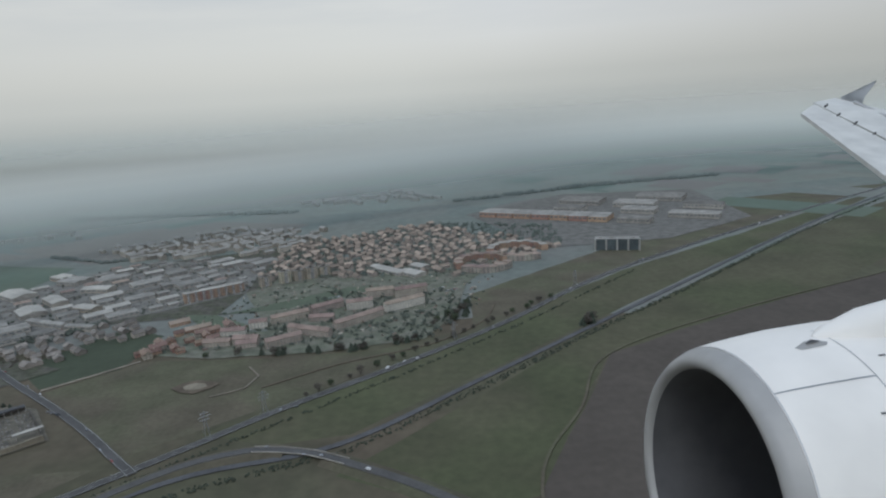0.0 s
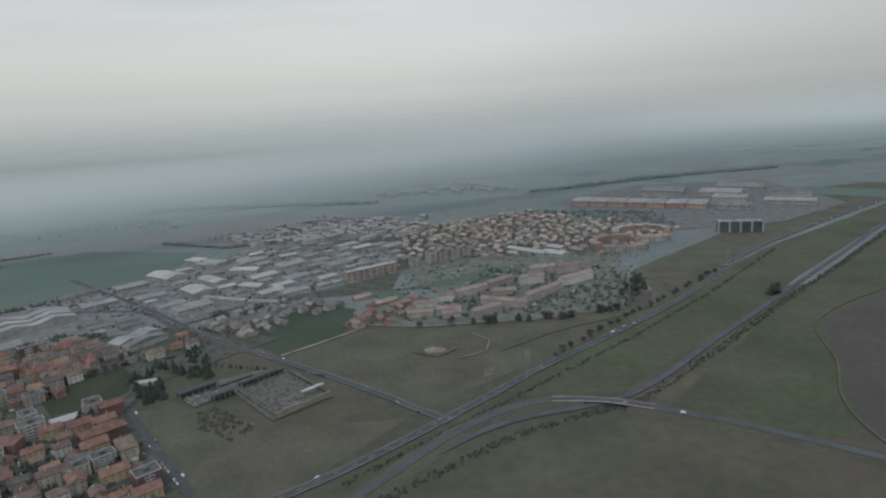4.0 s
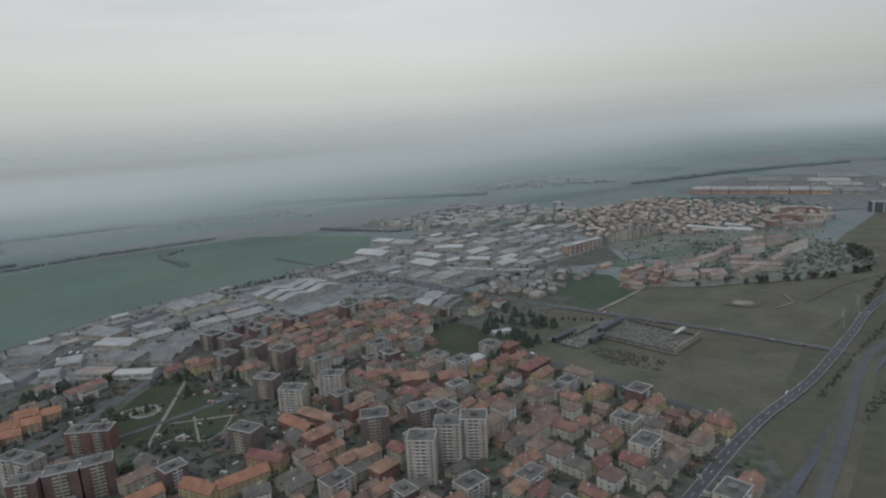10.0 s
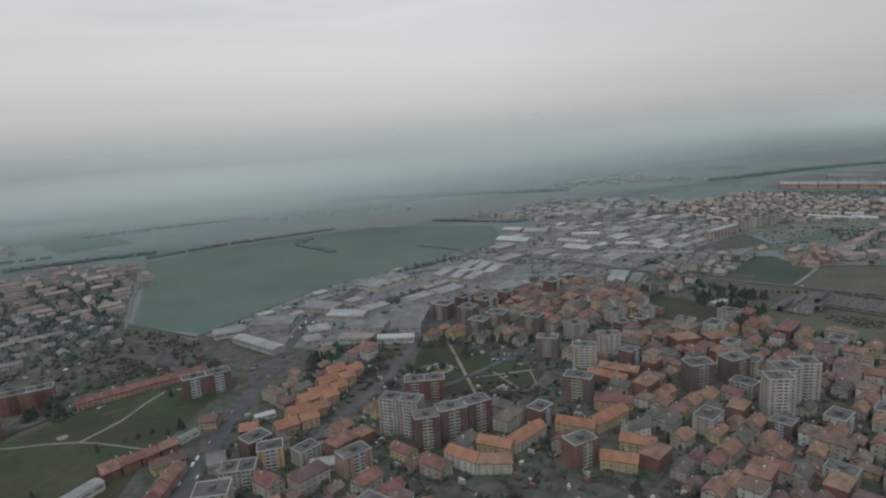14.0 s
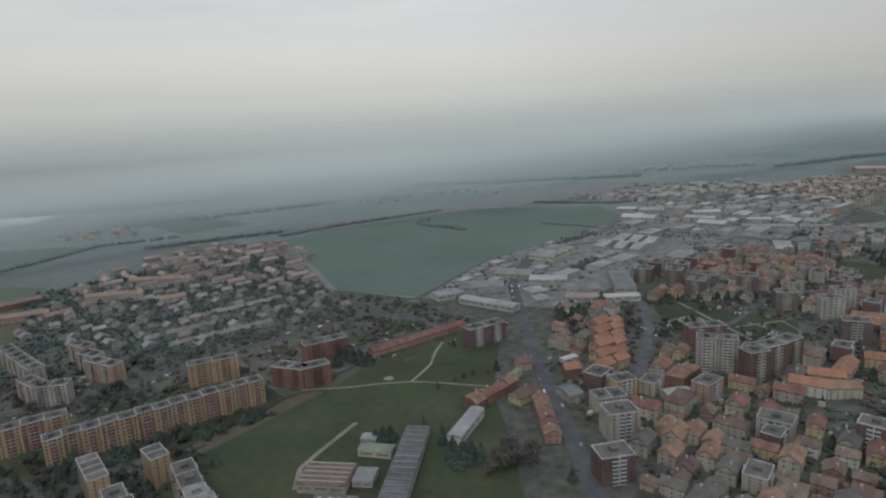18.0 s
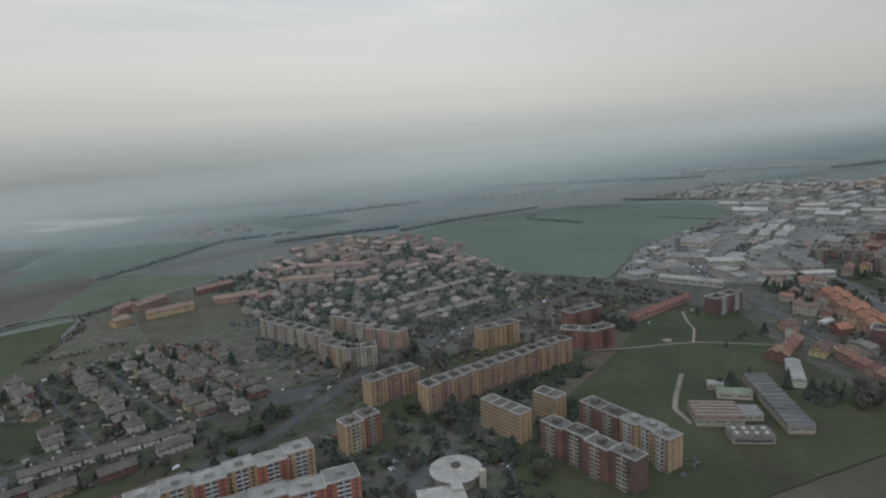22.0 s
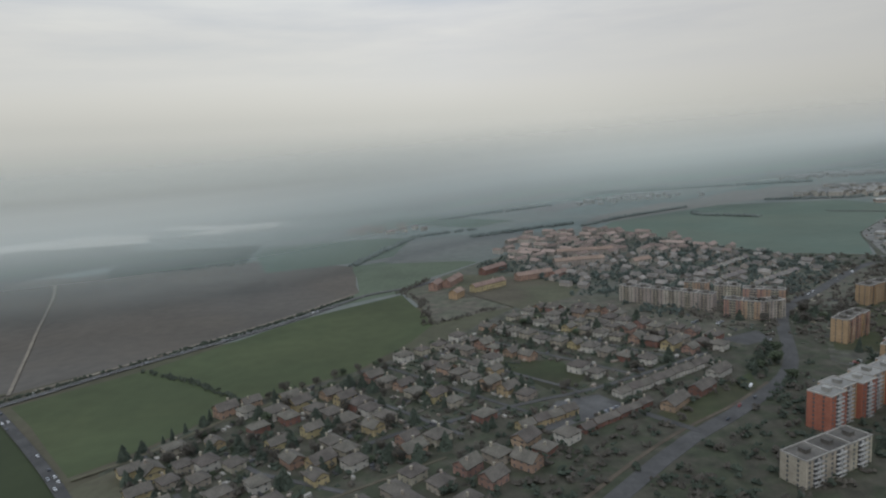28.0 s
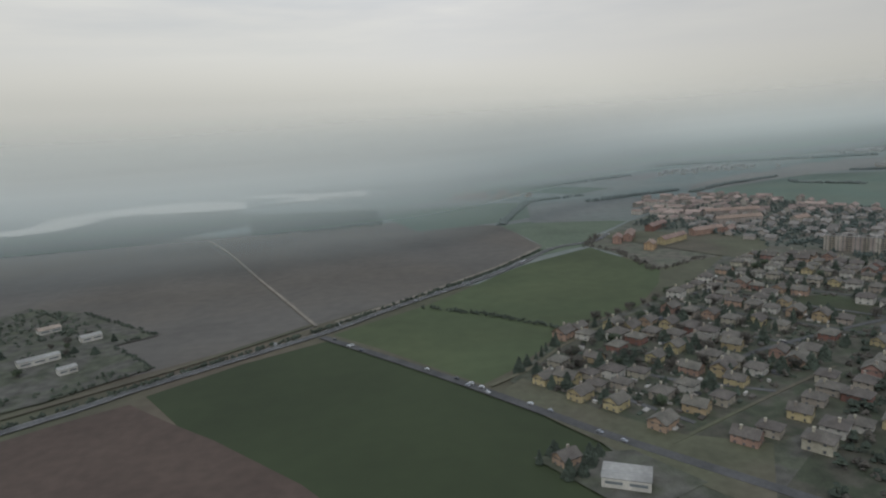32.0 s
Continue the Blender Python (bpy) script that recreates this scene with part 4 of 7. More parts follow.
# ---- houses ----
def house_parts(root, w, d, h, wall, roof, hip=False, storeys=2, detail=True):
    """Walls, a pitched roof with eaves, windows, a chimney; ridge along x."""
    rise, o = 0.30 * d * (0.8 if hip else 1.0), 0.35
    body = Shape().add([(-w / 2, -d / 2, 0), (w / 2, -d / 2, 0), (w / 2, d / 2, 0), (-w / 2, d / 2, 0),
                        (-w / 2, -d / 2, h), (w / 2, -d / 2, h), (w / 2, d / 2, h), (-w / 2, d / 2, h)],
                       [(0, 1, 5, 4), (1, 2, 6, 5), (2, 3, 7, 6), (3, 0, 4, 7)])
    if not hip:
        body.add([(-w / 2, -d / 2, h), (-w / 2, d / 2, h), (-w / 2, 0, h + rise), (w / 2, -d / 2, h), (w / 2, d / 2, h), (w / 2, 0, h + rise)], [(0, 2, 1), (3, 4, 5)])
    body_ob = part("wall", body, wall, root)
    in_x = d / 2 if hip else -o
    e = h - o * rise / (d / 2)
    lid = [(-w / 2 - o, -d / 2 - o, e), (w / 2 + o, -d / 2 - o, e), (w / 2 + o, d / 2 + o, e), (-w / 2 - o, d / 2 + o, e), (-w / 2 + in_x, 0, h + rise), (w / 2 - in_x, 0, h + rise)]
    low = [(x, y, z - 0.22) for x, y, z in lid]
    top = [(0, 1, 5, 4), (2, 3, 4, 5), (1, 2, 5), (3, 0, 4)] if hip else [(0, 1, 5, 4), (2, 3, 4, 5)]
    s = Shape().add(lid + low, top + [tuple(6 + i for i in reversed(f)) for f in top] + [(6, 7, 1, 0), (8, 9, 3, 2), (7, 8, 2, 1), (9, 6, 0, 3)])
    roof_ob = part("roof", s, roof, root)
    if detail:
        win = Shape()
        for k in range(storeys):
            z = h * (k + 0.38) / storeys
            for side in (-1, 1):
                n = max(2, int(w / 2.3))
                for i in range(n):
                    x = -w / 2 + w * (i + 0.5) / n
                    win.box(x - 0.32, side * d / 2 - 0.06, z, x + 0.32, side * d / 2 + 0.06, z + 0.42 * h / storeys)
                y = side * d * 0.22
                for x in (-w / 2, w / 2):
                    win.box(x - 0.06, y - 0.3, z, x + 0.06, y + 0.3, z + 0.42 * h / storeys)
        part("glazing", win, "glass_far" if roof == "tile_far" else "glass", body_ob, "dark shuttered windows", kind="stuff")
        ch = Shape().box(-0.28, -0.28, 0, 0.28, 0.28, 1.0).box(-0.36, -0.36, 1.0, 0.36, 0.36, 1.15)
        c = part("chimney", ch, "plaster", roof_ob)
        c.location = (w * 0.2, d * 0.16, h + rise * 0.6)
    return root


def hall_parts(root, w, d, h, roof, bays=3, wall="parapet"):
    """A works hall: walls with a dark door band and a roof of low ridged bays."""
    part("wall", Shape().box(-w / 2, -d / 2, 0, w / 2, d / 2, h), wall, root)
    rise, edge = (0.10 if bays < 4 else 0.2) * d / bays, [(-d / 2, h)]
    for i in range(bays):
        y0 = -d / 2 + d * i / bays
        edge += [(y0, h + 0.25), (y0 + d / bays / 2, h + 0.25 + rise)]
    edge += [(d / 2, h + 0.25), (d / 2, h)]
    k = len(edge)
    s = Shape().add([(x, y, z) for x in (-w / 2 - 0.2, w / 2 + 0.2) for y, z in edge],
                    [(i, k + i, k + i + 1, i + 1) for i in range(k - 1)] + [tuple(range(k)), tuple(range(2 * k - 1, k - 1, -1))])
    part("roof", s, roof, root)
    band = Shape()
    for side in (-1, 1):
        n = max(2, int(w / 5))
        for i in range(n):
            x = -w / 2 + w * (i + 0.5) / n
            band.box(x - w / n * 0.36, side * d / 2 - 0.05, h * 0.55, x + w / n * 0.36, side * d / 2 + 0.05, h * 0.8)
    part("glazing", band, "glass_far", root, "dark strip windows", kind="stuff")
    return root


def slab_parts(root, w, d, storeys, wall, alt=None, bays=None, balcony="balcony", balconies=True, roof="flat_roof", rim="parapet", step=0.0, pent=True, split=False):
    """A flat-roofed apartment slab along x: one bay per staircase, each with its balcony stack, windows and roof box."""
    st, bays = 1.45, bays or max(1, int(w / 9))
    h = storeys * st
    for i in range(bays):
        x0, x1 = -w / 2 + w * i / bays, -w / 2 + w * (i + 1) / bays
        sh = step * (i % 2)
        mat = (alt if alt and i % 2 else wall)
        wall_ob = part("wall", Shape().box(x0, -d / 2 + sh, 0, x1, d / 2 + sh, h), mat, root)
        roof_ob = part("roof", Shape().box(x0 + 0.25, -d / 2 + sh + 0.25, h, x1 - 0.25, d / 2 + sh - 0.25, h + 0.1), roof, root)
        edge = Shape()
        for a in ((x0, -d / 2 + sh - 0.1, x1, -d / 2 + sh + 0.25), (x0, d / 2 + sh - 0.25, x1, d / 2 + sh + 0.1), (x0 - 0.05, -d / 2 + sh, x0 + 0.25, d / 2 + sh), (x1 - 0.25, -d / 2 + sh, x1 + 0.05, d / 2 + sh)):
            edge.box(a[0], a[1], h, a[2], a[3], h + 0.45)
        part("parapet", edge, rim, roof_ob)
        if pent:
            cx = (x0 + x1) / 2
            part("lift_house", Shape().box(cx - 1.1, -1.1 + sh, h, cx + 1.1, 1.3 + sh, h + 1.3).box(cx - 1.25, -1.25 + sh, h + 1.3, cx + 1.25, 1.45 + sh, h + 1.45), rim if roof == "white_roof" else roof, roof_ob)
        win, bw = Shape(), (x1 - x0)
        for k in range(storeys):
            z = k * st + 0.5
            for side in (-1, 1):
                y = side * d / 2 + sh
                for u in ((0.14, 0.86) if balconies else (0.14, 0.38, 0.62, 0.86)):
                    win.box(x0 + bw * u - 0.38, y - 0.05, z, x0 + bw * u + 0.38, y + 0.05, z + 0.8)
                if balconies:
                    win.box(x0 + bw * 0.32, y - 0.05, z - 0.3, x0 + bw * 0.68, y + 0.05, z + 0.85)
        for k in range(storeys):
            for x in ([-w / 2] if i == 0 else []) + ([w / 2] if i == bays - 1 else []):
                for y in (-d * 0.2, d * 0.2):
                    win.box(x - 0.05, y - 0.3 + sh, k * st + 0.5, x + 0.05, y + 0.3 + sh, k * st + 1.3)
        part("glazing", win, "glass", wall_ob, "rows of dark windows", kind="stuff")
        if balconies:
            for side in (-1, 1):
                y0, y1 = sorted((side * d / 2 + sh, side * (d / 2 + 0.75) + sh))
                f = y0 if side < 0 else y1 - 0.1
                one = Shape().box(x0 + bw * 0.30, y0, 0, x0 + bw * 0.70, y1, 0.15).box(x0 + bw * 0.30, f, 0.15, x0 + bw * 0.70, f + 0.1, 0.62)
                if split:
                    me = one.mesh("balcony", M[balcony])
                    for k in range(storeys):
                        part("balcony", me, balcony, wall_ob).location = (0, 0, k * st + 0.15)
                    part("fin", Shape().box(x0 + bw * 0.485, y0, 0, x0 + bw * 0.515, y1, h), balcony, wall_ob, "pale dividing wall between balconies")
                else:
                    s = Shape()
                    for k in range(storeys):
                        s.add([(x, y, z + k * st + 0.15) for x, y, z in one.v], one.f)
                    s.box(x0 + bw * 0.485, y0, 0, x0 + bw * 0.515, y1, h)
                    part("balcony_column", s, balcony, root, "column of projecting balconies", kind="stuff")
    return root


def slab(x, y, turn, w, d, storeys, wall, label, name="apartment_block", category="apartment block", group="", **more):
    KEEP.extend((x + u * w * 0.5 * math.cos(radians(turn)), y + u * w * 0.5 * math.sin(radians(turn)), d * 0.75) for u in ((-0.85, -0.4, 0, 0.4, 0.85) if w > 2 * d else (-0.5, 0.5)))
    return slab_parts(thing(name, label, category, place(x, y, turn), group), w, d, storeys, wall, **more)


def hall(x, y, turn, w, d, h, roof, label, bays=3, wall="parapet"):
    KEEP.extend((x + u * w * 0.5 * math.cos(radians(turn)), y + u * w * 0.5 * math.sin(radians(turn)), d * 0.6) for u in (-0.7, 0, 0.7))
    return hall_parts(thing("warehouse", label, "warehouse", place(x, y, turn), "works halls"), w, d, h, roof, bays, wall)



def fill(ring, turn, dx, dy, makers, jitter=0.18, skip=0.08, limit=400, spin=True, margin=0.0, grow=(0.85, 1.15)):
    """Sets copies of the prototypes on a loose street grid inside a quarter."""
    xs, ys = [p[0] for p in ring], [p[1] for p in ring]
    cx, cy, c, s = sum(xs) / len(xs), sum(ys) / len(ys), math.cos(radians(turn)), math.sin(radians(turn))
    reach, made = 0.75 * math.hypot(max(xs) - min(xs), max(ys) - min(ys)), 0
    for i in range(-int(reach / dx) - 1, int(reach / dx) + 2):
        for j in range(-int(reach / dy) - 1, int(reach / dy) + 2):
            u, v = (i + random.uniform(-jitter, jitter)) * dx, (j + random.uniform(-jitter, jitter)) * dy
            x, y = cx + u * c - v * s, cy + u * s + v * c
            kind, pick, tilt, size = random.random(), random.random(), random.choice((0, 0, 90, 180)) + random.uniform(-4, 4), random.uniform(*grow)
            if kind < skip or not inside(x, y, ring) or made >= limit:
                continue
            total, proto = sum(w for w, *_ in makers) * pick, None
            for weight, proto, radius in makers:
                total -= weight
                if total <= 0:
                    break
            if not free(x, y, radius * 0.62 + margin):
                continue
            set_one(proto, x, y, turn + (tilt if spin else 0), size)
            KEEP.append((x, y, radius * 0.62))
            made += 1
    return made


FIRST = {}


def set_one(proto, x, y, turn, size=1.0):
    """The first of a kind is built in place, the rest are copies that share its meshes."""
    key = proto[0]
    if key not in FIRST:
        FIRST[key] = proto[1]()
        ob = FIRST[key]
        ob.matrix_world = place(x, y, turn)
    else:
        ob = copy_thing(FIRST[key], place(x, y, turn))
    ob.scale = (size, size, size * random.uniform(0.92, 1.1))
    return ob


def house_kind(key, label, w, d, h, wall, roof, hip, storeys, detail=True, name="house", group="houses of the quarter"):
    return (key, lambda: house_parts(thing(name, label, "house", group=group), w, d, h, wall, roof, hip, storeys, detail))


VILLAS = [(3, house_kind("v1", "beige villa with a weathered brown hipped roof", 6.2, 5.4, 3.2, "plaster", "tile_grey", True, 2), 4.2),
          (1, house_kind("v2", "ochre villa with a weathered brown gabled roof", 6.6, 5.2, 3.3, "plaster_yellow", "tile_grey", False, 2), 4.2),
          (2, house_kind("v3", "salmon villa with a brown gabled roof", 7.0, 5.4, 3.2, "plaster_pink", "tile_grey", False, 2), 4.4),
          (2, house_kind("v4", "pale plastered villa with a brown hipped roof", 6.4, 5.8, 3.4, "plaster_white", "tile_grey", True, 2), 4.2),
          (1, house_kind("v5", "brick villa with a brown hipped roof", 6.8, 5.6, 3.2, "brick", "tile_grey", True, 2), 4.2)]
TOWN = [(3, house_kind("t1", "beige town house with a terracotta gabled roof", 9.0, 6.2, 5.2, "plaster", "tile", False, 3, name="town_house"), 5.4),
        (2, house_kind("t2", "pale town house with a terracotta hipped roof", 8.0, 6.8, 5.6, "plaster_white", "tile_brown", True, 3, name="town_house"), 5.2),
        (2, house_kind("t3", "ochre town house with a terracotta gabled roof", 10.0, 6.0, 4.8, "plaster_yellow", "tile", False, 3, name="town_house"), 5.6),
        (3, house_kind("t4", "low salmon house with a terracotta gabled roof", 6.6, 5.4, 3.2, "plaster_pink", "tile_brown", False, 2, name="cottage"), 4.2),
        (2, house_kind("t5", "four-storey grey apartment house with a terracotta hipped roof", 13.0, 7.2, 6.6, "plaster", "tile_brown", True, 4, name="apartment_house"), 7.2),
        (3, house_kind("t7", "grey-roofed town house with beige walls", 9.0, 6.4, 5.0, "plaster", "tile_grey", False, 3, name="grey_roofed_house"), 5.2),
        (0.7, ("t8", lambda: slab_parts(thing("apartment_block", "flat-roofed beige apartment block in the old town", "apartment block", group="blocks of the old town"), 11, 8, 5, "plaster", bays=1)), 6.2),
        (0.5, ("t9", lambda: slab_parts(thing("apartment_block", "flat-roofed brick apartment block in the old town", "apartment block", group="blocks of the old town"), 10, 8, 6, "brick_dark", bays=1)), 6.0),
        (1, house_kind("t6", "brick apartment house with a terracotta hipped roof", 11.0, 7.4, 6.6, "brick", "tile", True, 4, name="apartment_house"), 6.6)]
NEWTOWN = [(2, house_kind("n1", "new terracotta-roofed house with orange walls", 10.0, 5.6, 3.8, "estate_wall", "tile_red_far", False, 2), 5.4),
           (2, house_kind("n2", "new brick row house with a terracotta roof", 8.0, 5.6, 3.6, "plaster_pink", "tile_red_far", False, 2), 4.6),
           (1, house_kind("n3", "new cream house with an orange tiled roof", 8.5, 6.0, 4.4, "plaster_yellow", "tile_red_far", True, 3), 4.8)]


def hall_kind(key, label, w, d, h, roof, bays):
    return (key, lambda: hall_parts(thing("warehouse", label, "warehouse", group="works halls"), w, d, h, roof, bays))


WORKS = [(3, hall_kind("h1", "long grey works hall with ridged sheet roof", 30, 16, 4.2, "metal_roof", 4), 17),
         (2, hall_kind("h2", "dull grey workshop with a ridged roof", 20, 12, 3.8, "metal_roof_dark", 3), 12),
         (2, hall_kind("h3", "pale warehouse with a white roof", 26, 15, 4.5, "white_roof", 1), 15),
         (2, hall_kind("h4", "small grey workshop with a sheet roof", 13, 9, 3.4, "metal_roof", 2), 8.5),
         (1, hall_kind("h5", "brown-roofed workshop among the yards", 15, 10, 3.6, "tile_far", 2), 9.5)]


# ---- helpers for single buildings ----
def edge_slab(a, b, d, storeys, wall, label, **more):
    """An apartment slab whose front runs from a to b; it reaches back, away from the flight line."""
    (x0, y0), (x1, y1) = a, b
    w, turn = math.hypot(x1 - x0, y1 - y0), math.degrees(math.atan2(y1 - y0, x1 - x0))
    n = (-math.sin(radians(turn)) * d / 2, math.cos(radians(turn)) * d / 2)
    return slab((x0 + x1) / 2 + n[0], (y0 + y1) / 2 + n[1], turn, w, d, storeys, wall, label, **more)


def one_house(x, y, turn, w, d, h, wall, roof, label, hip=False, storeys=3, name="apartment_house"):
    KEEP.extend((x + u * w * 0.5 * math.cos(radians(turn)), y + u * w * 0.5 * math.sin(radians(turn)), d * 0.65) for u in (-0.75, -0.35, 0, 0.35, 0.75))
    return house_parts(thing(name, label, "house", place(x, y, turn)), w, d, h, wall, roof, hip, storeys)


def edge_house(a, b, d, h, wall, roof, label, storeys):
    """A gabled house whose front runs from a to b, reaching back from the flight line."""
    (x0, y0), (x1, y1) = a, b
    w, turn = math.hypot(x1 - x0, y1 - y0), math.degrees(math.atan2(y1 - y0, x1 - x0))
    return one_house((x0 + x1) / 2 - math.sin(radians(turn)) * d / 2, (y0 + y1) / 2 + math.cos(radians(turn)) * d / 2, turn, w, d, h, wall, roof, label, storeys=storeys)


def row_houses(a, b, units, d, h, wall, roof, label):
    """A terrace of joined houses, each a thing of its own, their roofs stepping a little."""
    (x0, y0), (x1, y1) = a, b
    w, turn = math.hypot(x1 - x0, y1 - y0) / units, math.degrees(math.atan2(y1 - y0, x1 - x0))
    for i in range(units):
        u = (i + 0.5) / units
        one_house(x0 + (x1 - x0) * u, y0 + (y1 - y0) * u, turn, w - 0.75, d, h + 0.3 * (i % 2), wall, roof, label, storeys=2, name="terraced_house")


def edge_hall(a, b, d, h, roof, label, bays=3, wall="parapet"):
    (x0, y0), (x1, y1) = a, b
    w, turn = math.hypot(x1 - x0, y1 - y0), math.degrees(math.atan2(y1 - y0, x1 - x0))
    return hall((x0 + x1) / 2 - math.sin(radians(turn)) * d / 2, (y0 + y1) / 2 + math.cos(radians(turn)) * d / 2, turn, w, d, h, roof, label, bays, wall)


def arc_block(cx, cy, r, a0, a1, depth, h, wall, roof, label):
    """A curved apartment block: an arc of joined bays, each with wall, roof and windows."""
    root = thing("crescent_block", label, "apartment block", place(cx, cy))
    n = max(3, int(abs(a1 - a0) / 14))
    for i in range(n):
        p, q = radians(a0 + (a1 - a0) * i / n), radians(a0 + (a1 - a0) * (i + 1) / n)
        foot = [(r * math.cos(p), r * math.sin(p)), (r * math.cos(q), r * math.sin(q)), ((r + depth) * math.cos(q), (r + depth) * math.sin(q)), ((r + depth) * math.cos(p), (r + depth) * math.sin(p))]
        ring = lambda z: [(x, y, z) for x, y in foot]  # noqa: E731
        box = [(3, 2, 1, 0), (4, 5, 6, 7), (0, 1, 5, 4), (1, 2, 6, 5), (2, 3, 7, 6), (3, 0, 4, 7)]
        hi = h + 0.8 * (i % 2)
        part("wall", Shape().add(ring(0) + ring(hi), box), wall, root)
        part("roof", Shape().add(ring(hi) + [(x * 0.985, y * 0.985, hi + 0.7) for x, y in foot], box), roof, root)
        s = Shape()
        for k in range(4):
            for u in (0.25, 0.75):
                for f, g in ((0, 1), (3, 2)):
                    x, y = foot[f][0] * (1 - u) + foot[g][0] * u, foot[f][1] * (1 - u) + foot[g][1] * u
                    s.box(x - 0.45, y - 0.45, k * 1.45 + 0.5, x + 0.45, y + 0.45, k * 1.45 + 1.2)
        part("glazing", s, "glass", root, "dark window bays", kind="stuff")
        KEEP.append((cx + (r + depth / 2) * math.cos(p), cy + (r + depth / 2) * math.sin(p), depth))
    return root


# ---- start of the flight: offices, warehouses, the ring estate ----
office = edge_slab((206, 614), (248, 600), 12, 8, "glass_black", "black glass office block framed by pale pillars", name="office_building", category="office building", balconies=False, bays=4, rim="wall_far2", roof="metal_roof")
for k in range(5):
    part("pillar", Shape().box(-22 + 11 * k - 0.9, -7.2, 0, -22 + 11 * k + 0.9, -5.6, 12.2), "wall_far2", office, "tall pale concrete pillar")
for k in range(7):
    edge_hall((120 + 21 * k, 852 - 15 * k), (140 + 21 * k, 838 - 15 * k), 34, 7, "metal_roof", "brick-fronted warehouse with a pale roof", 3, wall="plaster_pink")
for x, y, w, d, m in ((285, 905, 60, 40, "metal_roof_dark"), (345, 850, 56, 34, "metal_roof"), (330, 800, 44, 26, "metal_roof"), (378, 742, 60, 22, "metal_roof"), (400, 890, 66, 40, "metal_roof_dark"),
                      (300, 740, 40, 22, "metal_roof_dark"), (420, 800, 50, 24, "metal_roof_dark"), (250, 850, 40, 30, "metal_roof_dark")):
    hall(x, y, -36, w, d, 6, m, "large pale distribution warehouse in the haze", 4)
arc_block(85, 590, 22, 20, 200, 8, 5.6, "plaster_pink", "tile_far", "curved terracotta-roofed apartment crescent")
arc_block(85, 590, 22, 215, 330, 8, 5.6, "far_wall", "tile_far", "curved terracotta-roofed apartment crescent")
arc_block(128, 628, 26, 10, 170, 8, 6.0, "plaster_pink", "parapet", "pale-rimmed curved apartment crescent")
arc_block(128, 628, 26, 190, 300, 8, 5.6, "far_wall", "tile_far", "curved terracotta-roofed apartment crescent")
for x, y, w, d in ((-6, 590, 36, 12), (14, 575, 24, 14), (22, 598, 18, 12), (-18, 606, 18, 10)):
    hall(x, y, -50, w, d, 3.6, "white_roof", "low school hall with a white roof", 1)
edge_slab((-188, 541), (-142, 566), 7, 6, "plaster_pink", "long beige apartment slab with a white roof", roof="white_roof", rim="white_roof", bays=8, pent=False)
for k, (x, y) in enumerate(((-125, 578), (-108, 586), (-96, 592), (-84, 594), (-72, 600))):
    slab(x, y, 28, 10, 7, 7 + k % 2, "plaster", "pale apartment tower beside the lawn", bays=1)
# works halls
for a, b, d, m, bays in (((-389, 616), (-362, 593), 22, "white_roof", 1), ((-338, 552), (-321, 531), 20, "white_roof", 1), ((-332, 586), (-311, 563), 14, "white_roof", 1), ((-368, 672), (-350, 660), 16, "white_roof", 2),
                         ((-350, 649), (-326, 637), 22, "metal_roof", 2), ((-307, 608), (-279, 600), 14, "white_roof", 1), ((-349, 421), (-338, 414), 34, "metal_roof", 2), ((-286, 546), (-266, 536), 12, "white_roof", 1),
                         ((-310, 518), (-271, 497), 6, "metal_roof", 1), ((-268, 494), (-243, 485), 6, "metal_roof", 1), ((-537, 478), (-521, 460), 42, "metal_roof", 4), ((-474, 491), (-468, 482), 62, "metal_roof", 2),
                         ((-462, 477), (-456, 470), 60, "metal_roof", 2), ((-452, 467), (-446, 460), 58, "metal_roof", 2), ((-336, 412), (-330, 407), 30, "metal_roof_dark", 1),
                         ((-611, 396), (-583, 389), 18, "metal_roof_dark", 1), ((-618, 372), (-590, 341), 9, "metal_roof", 1), ((-514, 360), (-501, 356), 44, "metal_roof_dark", 4), ((-561, 400), (-536, 391), 14, "metal_roof", 2),
                         ((-529, 342), (-507, 338), 8, "white_roof", 1), ((-580, 428), (-556, 414), 16, "metal_roof", 3), ((-548, 372), (-524, 362), 14, "metal_roof_dark", 2), ((-552, 350), (-532, 344), 10, "tile_far", 2),
                         ((-631, 381), (-612, 386), 12, "metal_roof", 2), ((-603, 379), (-584, 378.5), 9, "metal_roof_dark", 1), ((-572, 350), (-562, 352), 12, "metal_roof", 1), ((-570, 367), (-557, 370), 14, "metal_roof", 2), ((-542, 319), (-529, 334), 8, "tile", 2)):
    edge_hall(a, b, d, 4.0, m, "long works hall with a ridged roof", bays, wall=random.choice(("parapet", "plaster", "far_wall")))
hall(-327, 311, 32, 13, 8, 2.6, "white_roof", "small pavilion with a bright white roof", 1)
hall(-300, 352, 10, 12, 5, 2.0, "white_roof", "sports stand with a bright white roof", 1)

